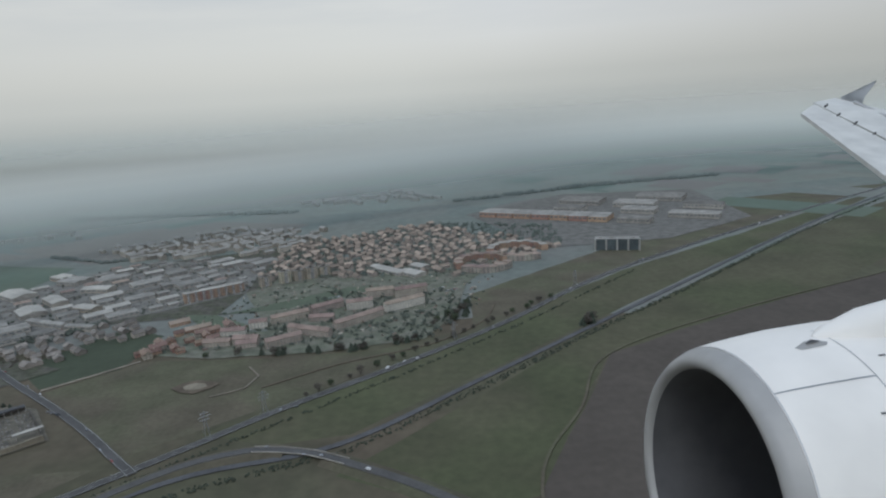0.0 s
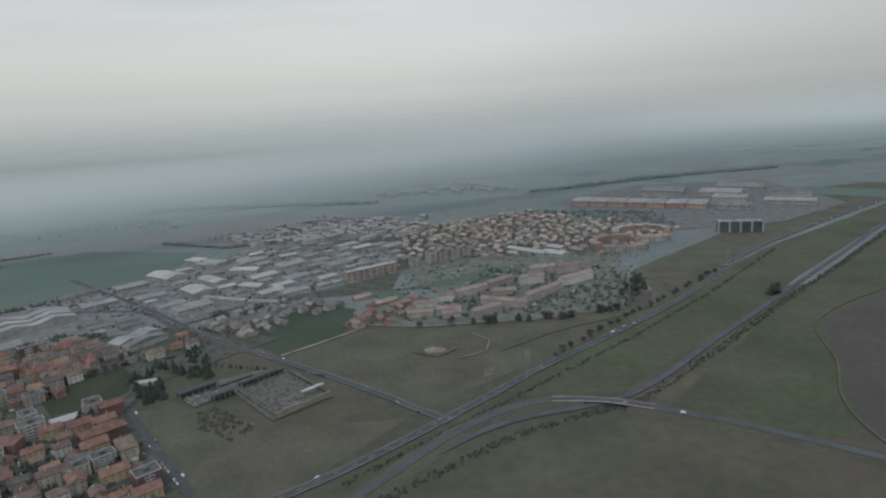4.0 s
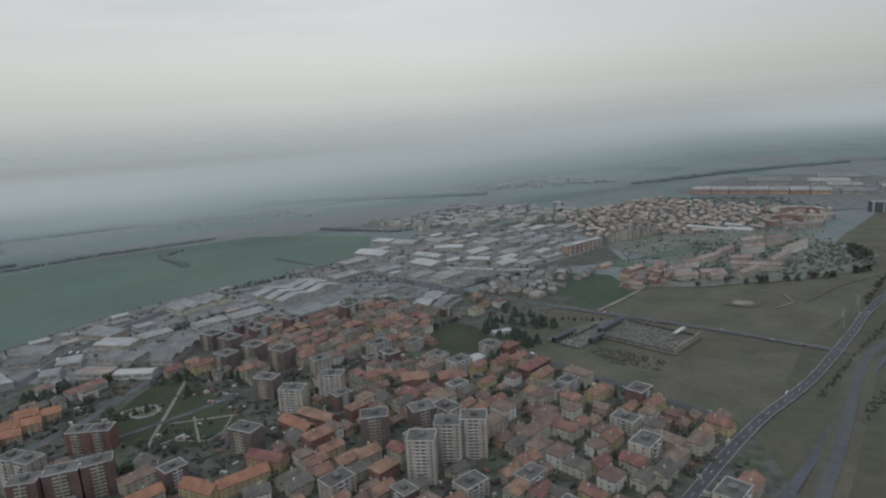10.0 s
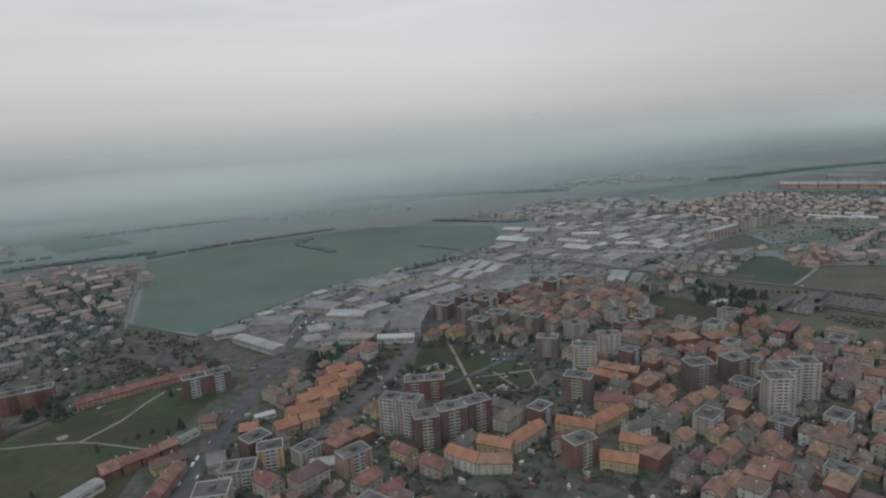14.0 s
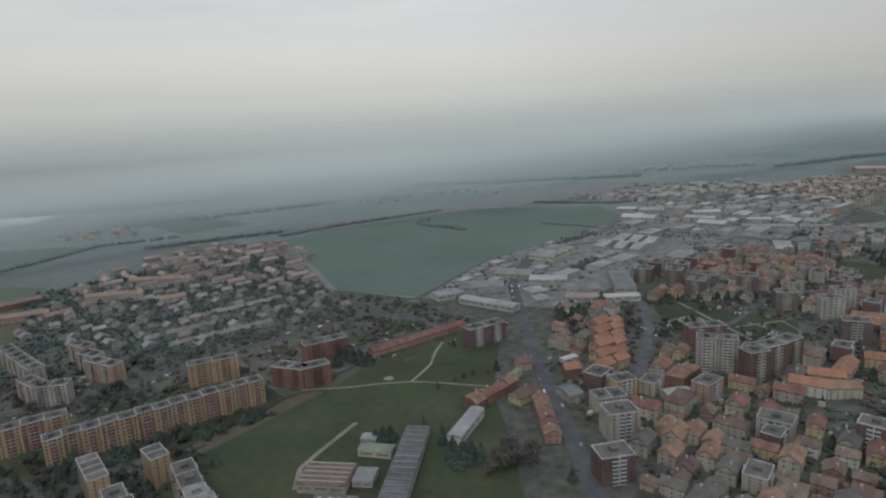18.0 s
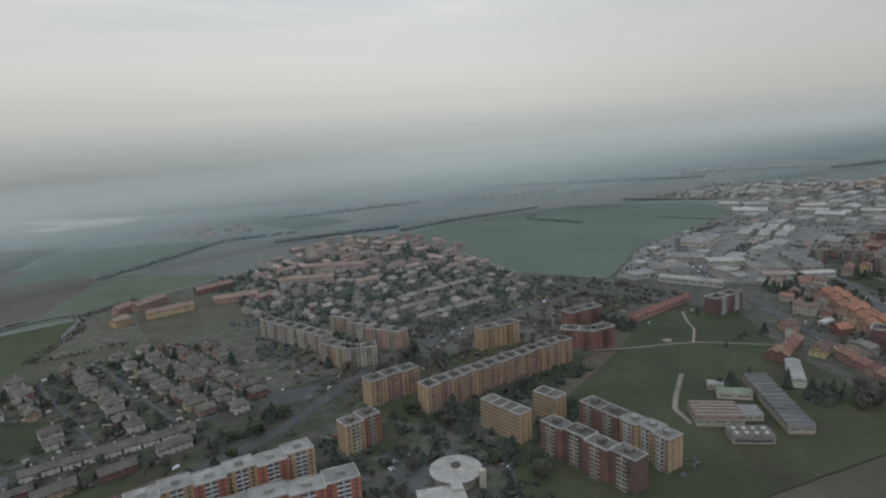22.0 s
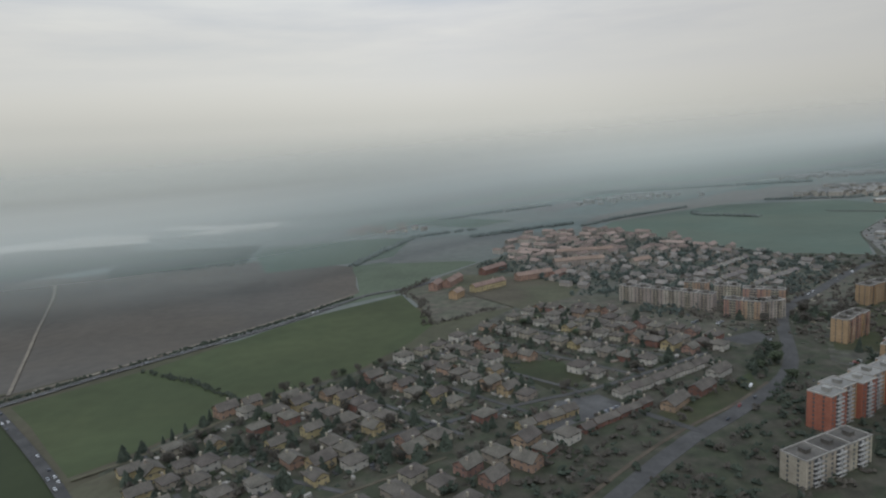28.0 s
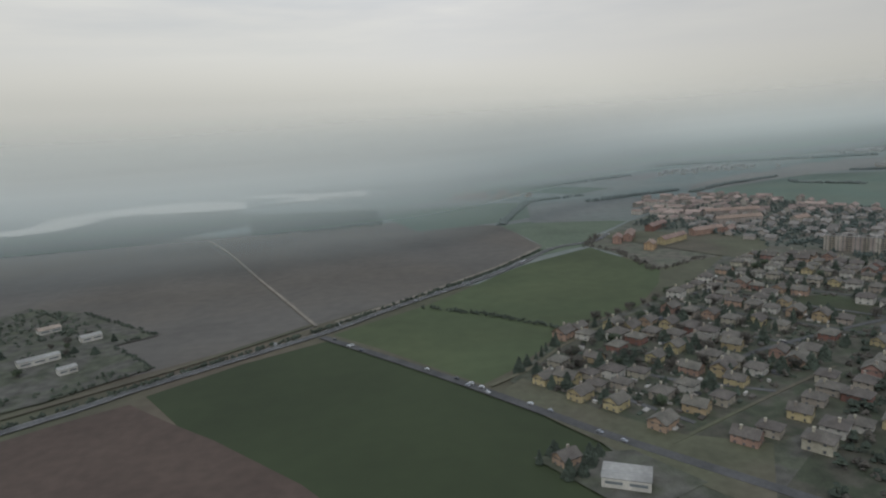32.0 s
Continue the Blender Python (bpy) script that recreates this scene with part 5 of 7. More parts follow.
# ---- the old town and its towers ----
for x, y, w, d, n, wall, turn in ((-368, 203, 11, 9, 13, "estate_wall", -14), (-356, 215, 11, 9, 12, "estate_wall", -14), (-345, 217, 11, 9, 12, "estate_wall", -14), (-385, 235, 12, 9, 10, "brick_grey", 0),
                                  (-364, 239, 11, 9, 9, "brick_grey", 12),
                                  
                                  (-482, 382, 12, 10, 7, "brick_grey", -40), (-468, 366, 11, 10, 8, "brick_grey", -40), (-452, 352, 12, 10, 7, "brick_grey", -40), (-434, 336, 12, 10, 8, "brick_grey", -40),
                                  (-466, 342, 11, 10, 7, "brick_grey", -40), (-412, 322, 10, 9, 6, "plaster", 20), (-460, 190, 11, 8, 7, "brick", 20), (-545, 205, 12, 8, 6, "plaster_pink", 30)):
    slab(x, y, turn, w, d, n, wall, "apartment tower with pale balconies above the old town", bays=max(1, round(w / 9)), balcony="plaster" if wall.startswith("brick") else "plaster_white", group="towers of the town")
for a, b, n, wall, label in (((-520.4, 211.8), (-510, 212.3), 10, "brick_dark", "dark red apartment tower beside the park"), ((-509.5, 215.5), (-497.5, 217.7), 10, "brick_dark", "dark red apartment tower beside the park"),
                             ((-497, 218.5), (-486.4, 222), 10, "brick_dark", "dark red apartment tower beside the park"), ((-520, 259), (-501, 257.5), 7, "brick", "brown-red apartment block at the park's edge"),
                             ((-533.5, 231.8), (-526, 227.8), 11, "estate_wall", "pale apartment tower with stacked balconies"), ((-525.5, 228), (-518, 223.5), 11, "plaster", "beige apartment tower with stacked balconies"),
                             ((-447.7, 242.8), (-437, 235.6), 8, "brick_grey", "dark brick apartment tower among low roofs"), ((-444.5, 295), (-434, 290), 8, "brick_grey", "grey-brown apartment tower behind the park"),
                             ((-430.2, 277), (-418.6, 273), 8, "estate_wall", "cream apartment tower behind the park"), ((-411.4, 289), (-400, 285.6), 8, "estate_wall", "cream apartment tower behind the park")):
    edge_slab(a, b, 8, n, wall, label, bays=1 if math.hypot(b[0] - a[0], b[1] - a[1]) < 14 else 2, balcony="plaster" if wall.startswith("brick") else "plaster_white", group="towers of the town")
one_house(-453, 212, -34, 16, 7, 5, "plaster_yellow", "tile_orange", "bright yellow apartment house with an orange roof")
one_house(-438, 215, 28, 20, 7, 5, "plaster_yellow", "tile_orange", "bright yellow apartment house with an orange roof")
one_house(-489, 205, -34, 14, 7, 5, "plaster_yellow", "tile_orange", "cream apartment house with an orange roof")
one_house(-476, 209, 36, 20, 7, 5, "plaster", "tile_orange", "cream apartment house with an orange roof")
for a, b, h, wall, roof in (((-429, 261), (-416, 246), 4.2, "brick", "tile_orange"), ((-420.8, 266), (-406, 253), 4.2, "brick", "tile"), ((-438.5, 228), (-424.3, 220), 5.6, "plaster_orange", "tile"),
                            ((-510.6, 200.4), (-501, 190.5), 5.8, "plaster_white", "tile_orange"), ((-500.5, 190.5), (-487.2, 187.2), 5.4, "plaster", "tile"), ((-434.8, 199.4), (-425.4, 201.3), 5.0, "plaster_white", "tile_grey"),
                            ((-455, 182.8), (-443.3, 176.3), 5.0, "plaster_yellow", "tile_orange"), ((-442.2, 194), (-431.3, 186.3), 4.6, "plaster_yellow", "tile_orange"), ((-593.3, 241), (-585.6, 241.2), 4.4, "brick", "tile_orange"),
                            ((-613, 254.6), (-605.6, 254), 4.4, "plaster_pink", "tile_brown"), ((-622, 218.6), (-611.5, 225), 4.0, "plaster_yellow", "tile_brown")):
    edge_house(a, b, 7.0, h, wall, roof, "apartment house with a terracotta roof in the old town", 4 if h > 5 else 3)
edge_slab((-582, 212.5), (-572, 213.5), 8, 6, "plaster_orange", "orange brick apartment tower", bays=1)
edge_hall((-601.5, 215.5), (-594.5, 217), 11, 3.8, "metal_roof_dark", "grey flat workshop beside the street", 1, wall="plaster")
edge_hall((-618, 243), (-611.8, 251), 3.6, 2.6, "green_roof", "long low shed with a pale green roof", 1, wall="plaster_white")
edge_hall((-588.5, 256), (-580, 259.5), 4, 2.4, "white_roof", "low pavilion with a white roof behind the street", 1, wall="plaster_white")
edge_hall((-561.7, 205.6), (-550, 206.4), 7, 3.0, "parapet", "flat pale hall beside the car park", 1, wall="plaster")
one_house(-298, 288, 38, 20, 8, 6, "brick_dark", "tile", "dark brick apartment house with a terracotta roof", hip=True)
one_house(-362, 287, 0, 14, 10, 7, "brick", "tile", "brick apartment house with a broad terracotta roof", hip=True, storeys=4)
one_house(-343, 286, 0, 14, 10, 6, "brick", "tile", "brick apartment house with a broad terracotta roof", hip=True, storeys=4)
for k in range(6):  # the stepped orange terraces
    x, y = -574 + 4.2 * k, 244 + 10.5 * k
    one_house(x, y, 24, 10, 7.5, 4.4 + 0.9 * (k % 3), "plaster_pink", "tile_orange", "stepped terrace house with a bright orange roof", storeys=2, name="terraced_house")
    one_house(x + 9.5, y + 3, 24, 8, 7, 5.2 - 0.6 * (k % 2), "plaster_pink", "tile_orange", "stepped terrace house with a bright orange roof", storeys=3, name="terraced_house")
slab(-588, 207, 0, 13, 9, 5, "plaster", "grey flat-roofed apartment block beside the street", bays=2)
slab(-593, 186, 0, 12, 10, 8, "plaster", "grey-brown apartment tower beside the street", bays=1)
slab(-607, 161, 0, 12, 9, 7, "brick_dark", "dark red brick apartment tower beside the park", bays=1)
row_houses((-619, 186), (-613, 220), 5, 6, 4.4, "plaster_pink", "tile", "terraced street house with a terracotta roof")
row_houses((-643, 221), (-619, 240), 4, 6, 4.2, "brick", "tile", "brick terraced house with a terracotta roof")
hall(-648, 206, 56, 25, 6, 3.6, "metal_roof", "long low building with a pale sheet roof", 1, wall="plaster_white")
one_house(-640, 227, 30, 10, 6, 4, "brick", "tile", "brick house with a terracotta roof beside the park")
# school in the park
hall(-674, 185, -17.7, 9, 47, 3.4, "roof_slate", "long grey saw-roofed school wing in the park", 13, wall="plaster")
hall(-702, 182, -19, 17, 14, 3.6, "tile_brown", "school hall with a ridged brown roof", 5, wall="plaster")
hall(-684, 196.5, -24, 13, 6, 2.8, "green_roof", "low school building with a pale green roof", 1, wall="plaster")
hall(-686, 206, -24, 6, 5, 2.6, "metal_roof", "small school pavilion with a sheet roof", 1, wall="plaster")
hall(-689, 180, -18, 7, 9, 2.6, "metal_roof_dark", "low grey connecting wing of the school", 2, wall="plaster")


for k in range(13):
    v = -23.5 + 47 * (k + 0.5) / 13
    strip_ob = tagged(new("skylight_strip", Shape().box(-4.3, -0.28, 0, 4.3, 0.28, 0.22).mesh("skylight_strip", M["metal_roof_dark"])), "grey skylight ridge on the school roof", "skylight", "skylights of the school")
    strip_ob.matrix_world = place(-674, 185, -17.7) @ pose(0, v, 3.4 + 0.25 + 0.2 * 47 / 13)

for k in range(5):
    strip_ob = tagged(new("skylight_strip", Shape().box(-8.2, -0.2, 0, 8.2, 0.2, 0.25).mesh("skylight_strip", M["white_roof"])), "white skylight ridge on the brown school roof", "skylight", "skylights of the school")
    strip_ob.matrix_world = place(-702, 182, -19) @ pose(0, -7 + 14 * (k + 0.5) / 5, 3.6 + 0.25 + 0.2 * 14 / 5)


def skylight_block(x, y, turn, w, d, h):
    root = thing("school_building", "flat-roofed school building with square white skylights", "school", place(x, y, turn))
    part("wall", Shape().box(-w / 2, -d / 2, 0, w / 2, d / 2, h), "plaster", root)
    part("roof", Shape().box(-w / 2 - 0.3, -d / 2 - 0.3, h, w / 2 + 0.3, d / 2 + 0.3, h + 0.3), "flat_roof", root)
    part("glazing", Shape().box(-w / 2 + 0.6, -d / 2 - 0.06, 1.0, w / 2 - 0.6, -d / 2 + 0.06, 2.2), "glass", root, "band of dark windows")
    for i in range(4):
        for j in range(2):
            cx, cy = -w * 0.36 + w * 0.24 * i, -d * 0.22 + d * 0.44 * j
            part("skylight", Shape().box(cx - 0.6, cy - 0.6, h + 0.3, cx + 0.6, cy + 0.6, h + 0.75), "balcony", root)
    KEEP.append((x, y, w * 0.6))


skylight_block(-700, 165, -17, 14, 8, 3.0)
# ---- orange and red apartment slabs ----
edge_slab((-806, 217), (-730, 253), 7.2, 8, "plaster_orange", "long orange rendered apartment slab with a pale roof edge", bays=13, balcony="plaster_pink", alt="plaster_pink", step=0.7, split=True)
edge_slab((-828, 230), (-806, 240), 7.2, 8, "plaster_orange", "orange rendered apartment slab with a pale roof edge", bays=3, balcony="plaster_pink", alt="plaster_pink", step=0.7, split=True)
edge_slab((-768, 279), (-746, 286), 7.2, 8, "plaster_orange", "orange rendered apartment slab with a pale roof edge", bays=2, balcony="plaster_orange")
slab(-780.5, 193.5, -60, 20, 6.5, 8, "plaster_orange", "orange apartment slab with narrow window stripes", bays=4, balconies=False, pent=False)
slab(-761.5, 198.5, -57, 11, 6.5, 8, "plaster_orange", "short orange apartment slab with a pale rim", bays=2, balconies=False, pent=False)
slab(-761, 162, -63, 38, 6.5, 8, "brick", "stepped brown-red apartment slab", bays=4, alt="brick_dark", step=1.2, balcony="plaster")
slab(-747, 181, -67, 18, 7.0, 8, "brick", "brown-red apartment slab with grey roof", bays=2, balcony="plaster")
slab(-739, 163, -67, 20, 7.0, 8, "plaster_orange", "ochre apartment slab with white balcony stacks", bays=3, step=1.0, roof="metal_roof", split=True)
slab(-834, 199, 26, 15, 7, 8, "plaster_orange", "twin orange-red apartment tower", bays=2, alt="plaster_red", step=1.5, balcony="plaster")
slab(-877, 171, 19, 56, 8, 9, "plaster_red", "red apartment slab with white balcony stacks and grey roof", bays=6, alt="plaster_orange", step=1.7, roof="metal_roof", split=True)
slab(-857, 155, 11, 42, 8, 9, "plaster_red", "red apartment slab with white balcony stacks and grey roof", bays=4, alt="plaster_red", step=1.5, roof="metal_roof", split=True)
slab(-920, 140, 15, 30, 8, 6, "plaster", "beige apartment slab beside the avenue", bays=3)
edge_slab((-729, 271), (-714, 262), 8, 7, "brick", "red brick apartment slab at the park", bays=2, balcony="brick")
edge_slab((-713, 263), (-701, 267), 8, 7, "brick", "red brick apartment slab at the park", bays=1, balcony="brick")
edge_slab((-714, 294), (-692, 302), 8, 7, "brick", "red brick apartment slab at the park", bays=2, balcony="brick")
edge_slab((-628, 291), (-606, 299), 8, 7, "brick_dark", "dark red apartment slab with bright white balconies", bays=2, split=True)
one_house(-653, 310, 28, 62, 6, 3.8, "plaster_pink", "tile", "very long low house with a terracotta roof", storeys=2)
for x, y, w, turn, wall in ((-863, 326, 56, -51, "estate_wall"), (-840, 287, 18, -46, "plaster_pink"), (-829, 281, 15, 0, "estate_wall"), (-814, 304, 22, -38, "plaster_pink"), (-836, 336, 14, -40, "plaster_pink"), (-826, 320, 14, -40, "plaster")):
    slab(x, y, turn, w, 7.5, 7, wall, "grey-beige apartment slab with balconies near the villas", bays=max(1, round(w / 9)), balcony="plaster", group="grey apartment slabs")


def round_church(x, y):
    """A round church: drum, low tent roof with lantern, parish hall, stair tower."""
    root = thing("church", "round modern church with a white tent roof", "church", place(x, y))
    part("drum", Shape().turned([(7.4, 0), (7.4, 3.6)], 32), "plaster", root)
    part("roof", Shape().turned([(8.6, 3.6), (8.7, 4.1), (1.6, 5.2)], 32), "parapet", root, "pale ribbed tent roof")
    for i in range(24):
        a = 2 * math.pi * i / 24
        rib = part("rib", Shape().add([(1.6, -0.08, 5.2), (8.6, -0.08, 4.12), (8.6, 0.08, 4.12), (1.6, 0.08, 5.2), (1.6, 0, 5.4), (8.6, 0, 4.3)], [(0, 1, 5, 4), (2, 3, 4, 5), (1, 2, 5), (3, 0, 4)]), "white_roof", root)
        rib.rotation_euler = (0, 0, a)
    part("lantern", Shape().turned([(1.6, 5.0), (1.6, 5.7), (0.6, 6.0)], 16), "bark", root, "brown roof lantern")
    part("tower", Shape().box(6.2, -7.5, 0, 8.4, -5.3, 6.2), "plaster", root)
    part("hall_wall", Shape().box(-14, -17, 0, 0, -8, 3.0), "plaster_white", root)
    part("hall_roof", Shape().box(-14.4, -17.4, 3.0, 0.4, -7.6, 3.35).box(-3.5, -12, 3.35, 0, -8.5, 4.3), "parapet", root)
    KEEP.extend(((x, y, 10), (x - 7, y - 12, 9)))
    return root


round_church(-805, 168)


def cemetery():
    """A walled graveyard: ochre front wall, pillared galleries at the back, a white canopy, rows of stones."""
    root = thing("cemetery", "walled cemetery with rows of pale graves and ochre walls", "cemetery", place(-216, 321, -54, LEVEL[0] + 0.01))

    def gallery(x0, y0, x1, y1, long_x):
        s = Shape().box(x0, y0, 2.7, x1, y1, 2.9).box(x0 + 0.4, y0 + 0.4, 2.9, x1 - 0.4, y1 - 0.4, 3.3)
        roof = part("gallery", s, "asphalt_dark", root, "long gallery under a dark roof")
        n = int(((x1 - x0) if long_x else (y1 - y0)) / 3.2)
        for k in range(n + 1):
            px, py = (x0 + 0.3 + (x1 - x0 - 0.9) * k / n, y0 + 0.3) if long_x else (x1 - 0.6, y0 + 0.3 + (y1 - y0 - 0.9) * k / n)
            part("pillar", Shape().box(px, py, 0, px + 0.35, py + 0.35, 2.7), "parapet", roof)
        part("back_wall", Shape().box(x0, y1 - 0.3, 0, x1, y1, 2.7) if long_x else Shape().box(x0, y0, 0, x0 + 0.3, y1, 2.7), "flat_roof", roof)

    for x0, y0, x1, y1 in ((-22, -17.3, 24, -17), (-22, 15, 24, 15.3), (-34, -28, -34.3, -2)):
        part("wall_segment", Shape().box(min(x0, x1), y0, 0, max(x0, x1), y1, 1.2).box(min(x0, x1) - 0.08, y0 - 0.08, 1.2, max(x0, x1) + 0.08, y1 + 0.08, 1.3), "flat_roof", root)
    part("front_wall", Shape().box(24, -17.3, 0, 24.8, 15.3, 2.5).box(24, -14, 2.5, 25, -4, 3.3).box(24, 7, 2.5, 25, 15, 3.0), "sand", root, "ochre front wall with raised blocks")
    part("canopy", Shape().box(13, 3, 3.4, 15.6, 17, 3.7).box(14, 4, 0, 14.5, 4.5, 3.4).box(14, 15, 0, 14.5, 15.5, 3.4), "white_roof", root, "bright white canopy roof on two posts")
    gallery(-27, -14, -23, 14, False)
    gallery(-40, -44, -36, -22, False)
    gallery(-22, -32, -18.5, -19, False)
    s, t = Shape(), Shape()
    for i in range(25):
        for j in range(16):
            x, y = -20 + 1.75 * i + random.uniform(-0.2, 0.2), -15.5 + 1.95 * j + random.uniform(-0.2, 0.2)
            if j % 6 == 5 or i % 9 == 8 or (x > 11 and y > 1) or random.random() < 0.14:
                continue
            s.box(x - 0.42, y - 0.65, 0, x + 0.42, y + 0.65, 0.22).box(x - 0.35, y + 0.48, 0.22, x + 0.35, y + 0.62, 0.22 + random.uniform(0.2, 0.7))
    for i in range(9):
        for j in range(9):
            x, y = -34 + 1.8 * i + random.uniform(-0.2, 0.2), -42 + 2.3 * j
            if random.random() < 0.8 and x < -23:
                t.box(x - 0.42, y - 0.65, 0, x + 0.42, y + 0.65, 0.22).box(x - 0.35, y + 0.48, 0.22, x + 0.35, y + 0.62, 0.22 + random.uniform(0.2, 0.7))
    part("grave_field", s, "grave_stone", root, kind="stuff")
    part("grave_field", t, "grave_stone", root, kind="stuff")
    patch("pavement", [(-277, 333), (-262, 313), (-245, 328), (-217, 288), (-187, 310), (-214, 350), (-232, 357), (-256, 347)], "grave_ground", "gravel ground of the cemetery", "gravel")
    KEEP.append((-215, 318, 26))
    KEEP.append((-258, 331, 16))


cemetery()
patch("field", [(-142, 361), (-137, 367), (-128, 370), (-119, 366), (-113, 362), (-117, 356), (-126, 350), (-135, 354)], "bare_earth", "scraped brown earth round a small pond", "earth")
patch("water", [(-134.7, 361), (-133, 364), (-128.9, 366), (-123, 364), (-119.9, 360), (-123, 356.5), (-128, 355.5), (-133, 357.5)], "sand", "dried-up pale sandy pond", "pond")


def pylon(x, y, h):
    root = thing("power_pylon", "grey steel lattice power pylon beside the highway", "pylon", place(x, y, 35))
    for sx in (-1, 1):
        for sy in (-1, 1):
            part("leg", Shape().add([(sx * 1.2 - 0.1, sy * 1.2 - 0.1, 0), (sx * 1.2 + 0.1, sy * 1.2 - 0.1, 0), (sx * 1.2 + 0.1, sy * 1.2 + 0.1, 0), (sx * 1.2 - 0.1, sy * 1.2 + 0.1, 0),
                                     (sx * 0.2 - 0.06, sy * 0.2 - 0.06, h), (sx * 0.2 + 0.06, sy * 0.2 - 0.06, h), (sx * 0.2 + 0.06, sy * 0.2 + 0.06, h), (sx * 0.2 - 0.06, sy * 0.2 + 0.06, h)],
                                    [(0, 1, 5, 4), (1, 2, 6, 5), (2, 3, 7, 6), (3, 0, 4, 7), (4, 5, 6, 7)]), "steel", root)
    for k, w in ((0.62, 2.6), (0.76, 3.2), (0.9, 2.2)):
        part("crossarm", Shape().box(-w, -0.12, h * k, w, 0.12, h * k + 0.3), "steel", root)


for x, y in ((-104, 300), (-78, 318), (35, 400), (150, 500)):
    pylon(x, y, 13)
# farm yard and nursery by the country road
for x, y, w, d, m in ((-1330, 290, 16, 6, "metal_roof"), (-1318, 318, 9, 6, "metal_roof"), (-1345, 340, 10, 7, "tile_far"), (-1312, 272, 7, 5, "metal_roof")):
    hall(x, y, 34, w, d, 2.8, m, "low farm building beside the country road", 1, wall="plaster_white")
patch("pavement", [(-1410, 350), (-1379, 399), (-1340, 374), (-1287, 313), (-1304, 303), (-1277, 265), (-1308, 241), (-1372, 210)], "town", "gravel yards of the farm and nursery", "yard")
hall(-1131, 134, -30, 12, 8, 3.0, "metal_roof", "low workshop with white walls beside the road", 2, wall="plaster_white")
patch("pavement", [(-1150, 152), (-1122, 148), (-1112, 128), (-1135, 120)], "town", "asphalt yard of a workshop", "yard")
one_house(-1142, 147, 20, 6, 5, 3, "plaster_pink", "tile_grey", "small house among hedges beside the field", storeys=2, name="house")
# terraces along the avenue
row_houses((-953, 208), (-898, 230), 9, 5, 2.9, "plaster_white", "tile_grey", "grey-roofed terraced house beside the avenue")
row_houses((-998, 192), (-973, 201), 4, 5, 2.8, "plaster_yellow", "tile_grey", "grey-roofed terraced house beside the lane")
row_houses((-978, 184), (-944, 199), 6, 4, 2.4, "brick", "tile_grey", "low brick garage row with a grey roof")
one_house(-936, 194, 34, 13, 5.5, 3.4, "plaster_pink", "tile_grey", "pink villa with a grey roof beside the avenue", storeys=2, name="house")
one_house(-919, 203, 30, 12, 5.5, 3.4, "brick", "tile_grey", "brick villa with a grey roof beside the avenue", storeys=2, name="house")
one_house(-903, 216, 30, 12, 5.5, 3.6, "plaster_white", "tile_grey", "white house with a grey roof beside the avenue", storeys=2, name="house")

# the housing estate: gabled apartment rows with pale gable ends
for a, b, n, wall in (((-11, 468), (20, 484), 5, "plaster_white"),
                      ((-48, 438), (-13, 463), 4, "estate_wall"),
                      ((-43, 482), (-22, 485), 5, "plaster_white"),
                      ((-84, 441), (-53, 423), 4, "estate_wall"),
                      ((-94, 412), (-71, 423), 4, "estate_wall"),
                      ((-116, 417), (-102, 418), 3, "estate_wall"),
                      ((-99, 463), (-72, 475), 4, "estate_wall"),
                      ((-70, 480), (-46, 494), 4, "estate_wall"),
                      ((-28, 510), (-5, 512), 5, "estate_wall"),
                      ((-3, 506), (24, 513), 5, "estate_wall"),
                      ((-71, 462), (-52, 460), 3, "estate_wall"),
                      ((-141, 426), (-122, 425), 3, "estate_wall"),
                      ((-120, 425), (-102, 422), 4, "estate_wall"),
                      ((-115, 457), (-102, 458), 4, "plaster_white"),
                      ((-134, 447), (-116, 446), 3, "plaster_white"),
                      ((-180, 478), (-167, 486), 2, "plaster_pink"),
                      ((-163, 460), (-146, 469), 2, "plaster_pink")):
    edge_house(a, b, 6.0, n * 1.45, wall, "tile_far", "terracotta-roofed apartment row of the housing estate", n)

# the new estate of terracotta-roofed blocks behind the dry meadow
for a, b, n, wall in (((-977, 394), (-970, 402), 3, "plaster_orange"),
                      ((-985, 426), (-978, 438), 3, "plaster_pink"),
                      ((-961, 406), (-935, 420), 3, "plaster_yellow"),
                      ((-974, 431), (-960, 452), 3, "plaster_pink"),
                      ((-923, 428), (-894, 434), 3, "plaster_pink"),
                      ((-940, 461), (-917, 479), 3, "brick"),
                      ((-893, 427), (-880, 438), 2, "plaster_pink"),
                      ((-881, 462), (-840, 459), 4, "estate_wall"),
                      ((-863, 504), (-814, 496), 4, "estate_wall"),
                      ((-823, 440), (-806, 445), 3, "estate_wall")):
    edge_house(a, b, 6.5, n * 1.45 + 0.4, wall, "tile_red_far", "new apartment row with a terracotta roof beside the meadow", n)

# terraces among the far villas
for a, b, n in (((-799, 389), (-737, 424), 10), ((-800, 365), (-773, 378), 5), ((-793, 342), (-738, 369), 9)):
    row_houses(a, b, n, 5, 2.8, "plaster", "tile_mid", "brown-roofed terraced house behind the slabs")

# ---- filling of the quarters ----
VQ = [(-1118, 173), (-1135, 208), (-1102, 246), (-1052, 268), (-1003, 298), (-945, 348), (-905, 340), (-890, 295), (-868, 245), (-905, 236), (-960, 214), (-1004, 198), (-1030, 184), (-1103, 153)]
c34, s34 = math.cos(radians(34)), math.sin(radians(34))
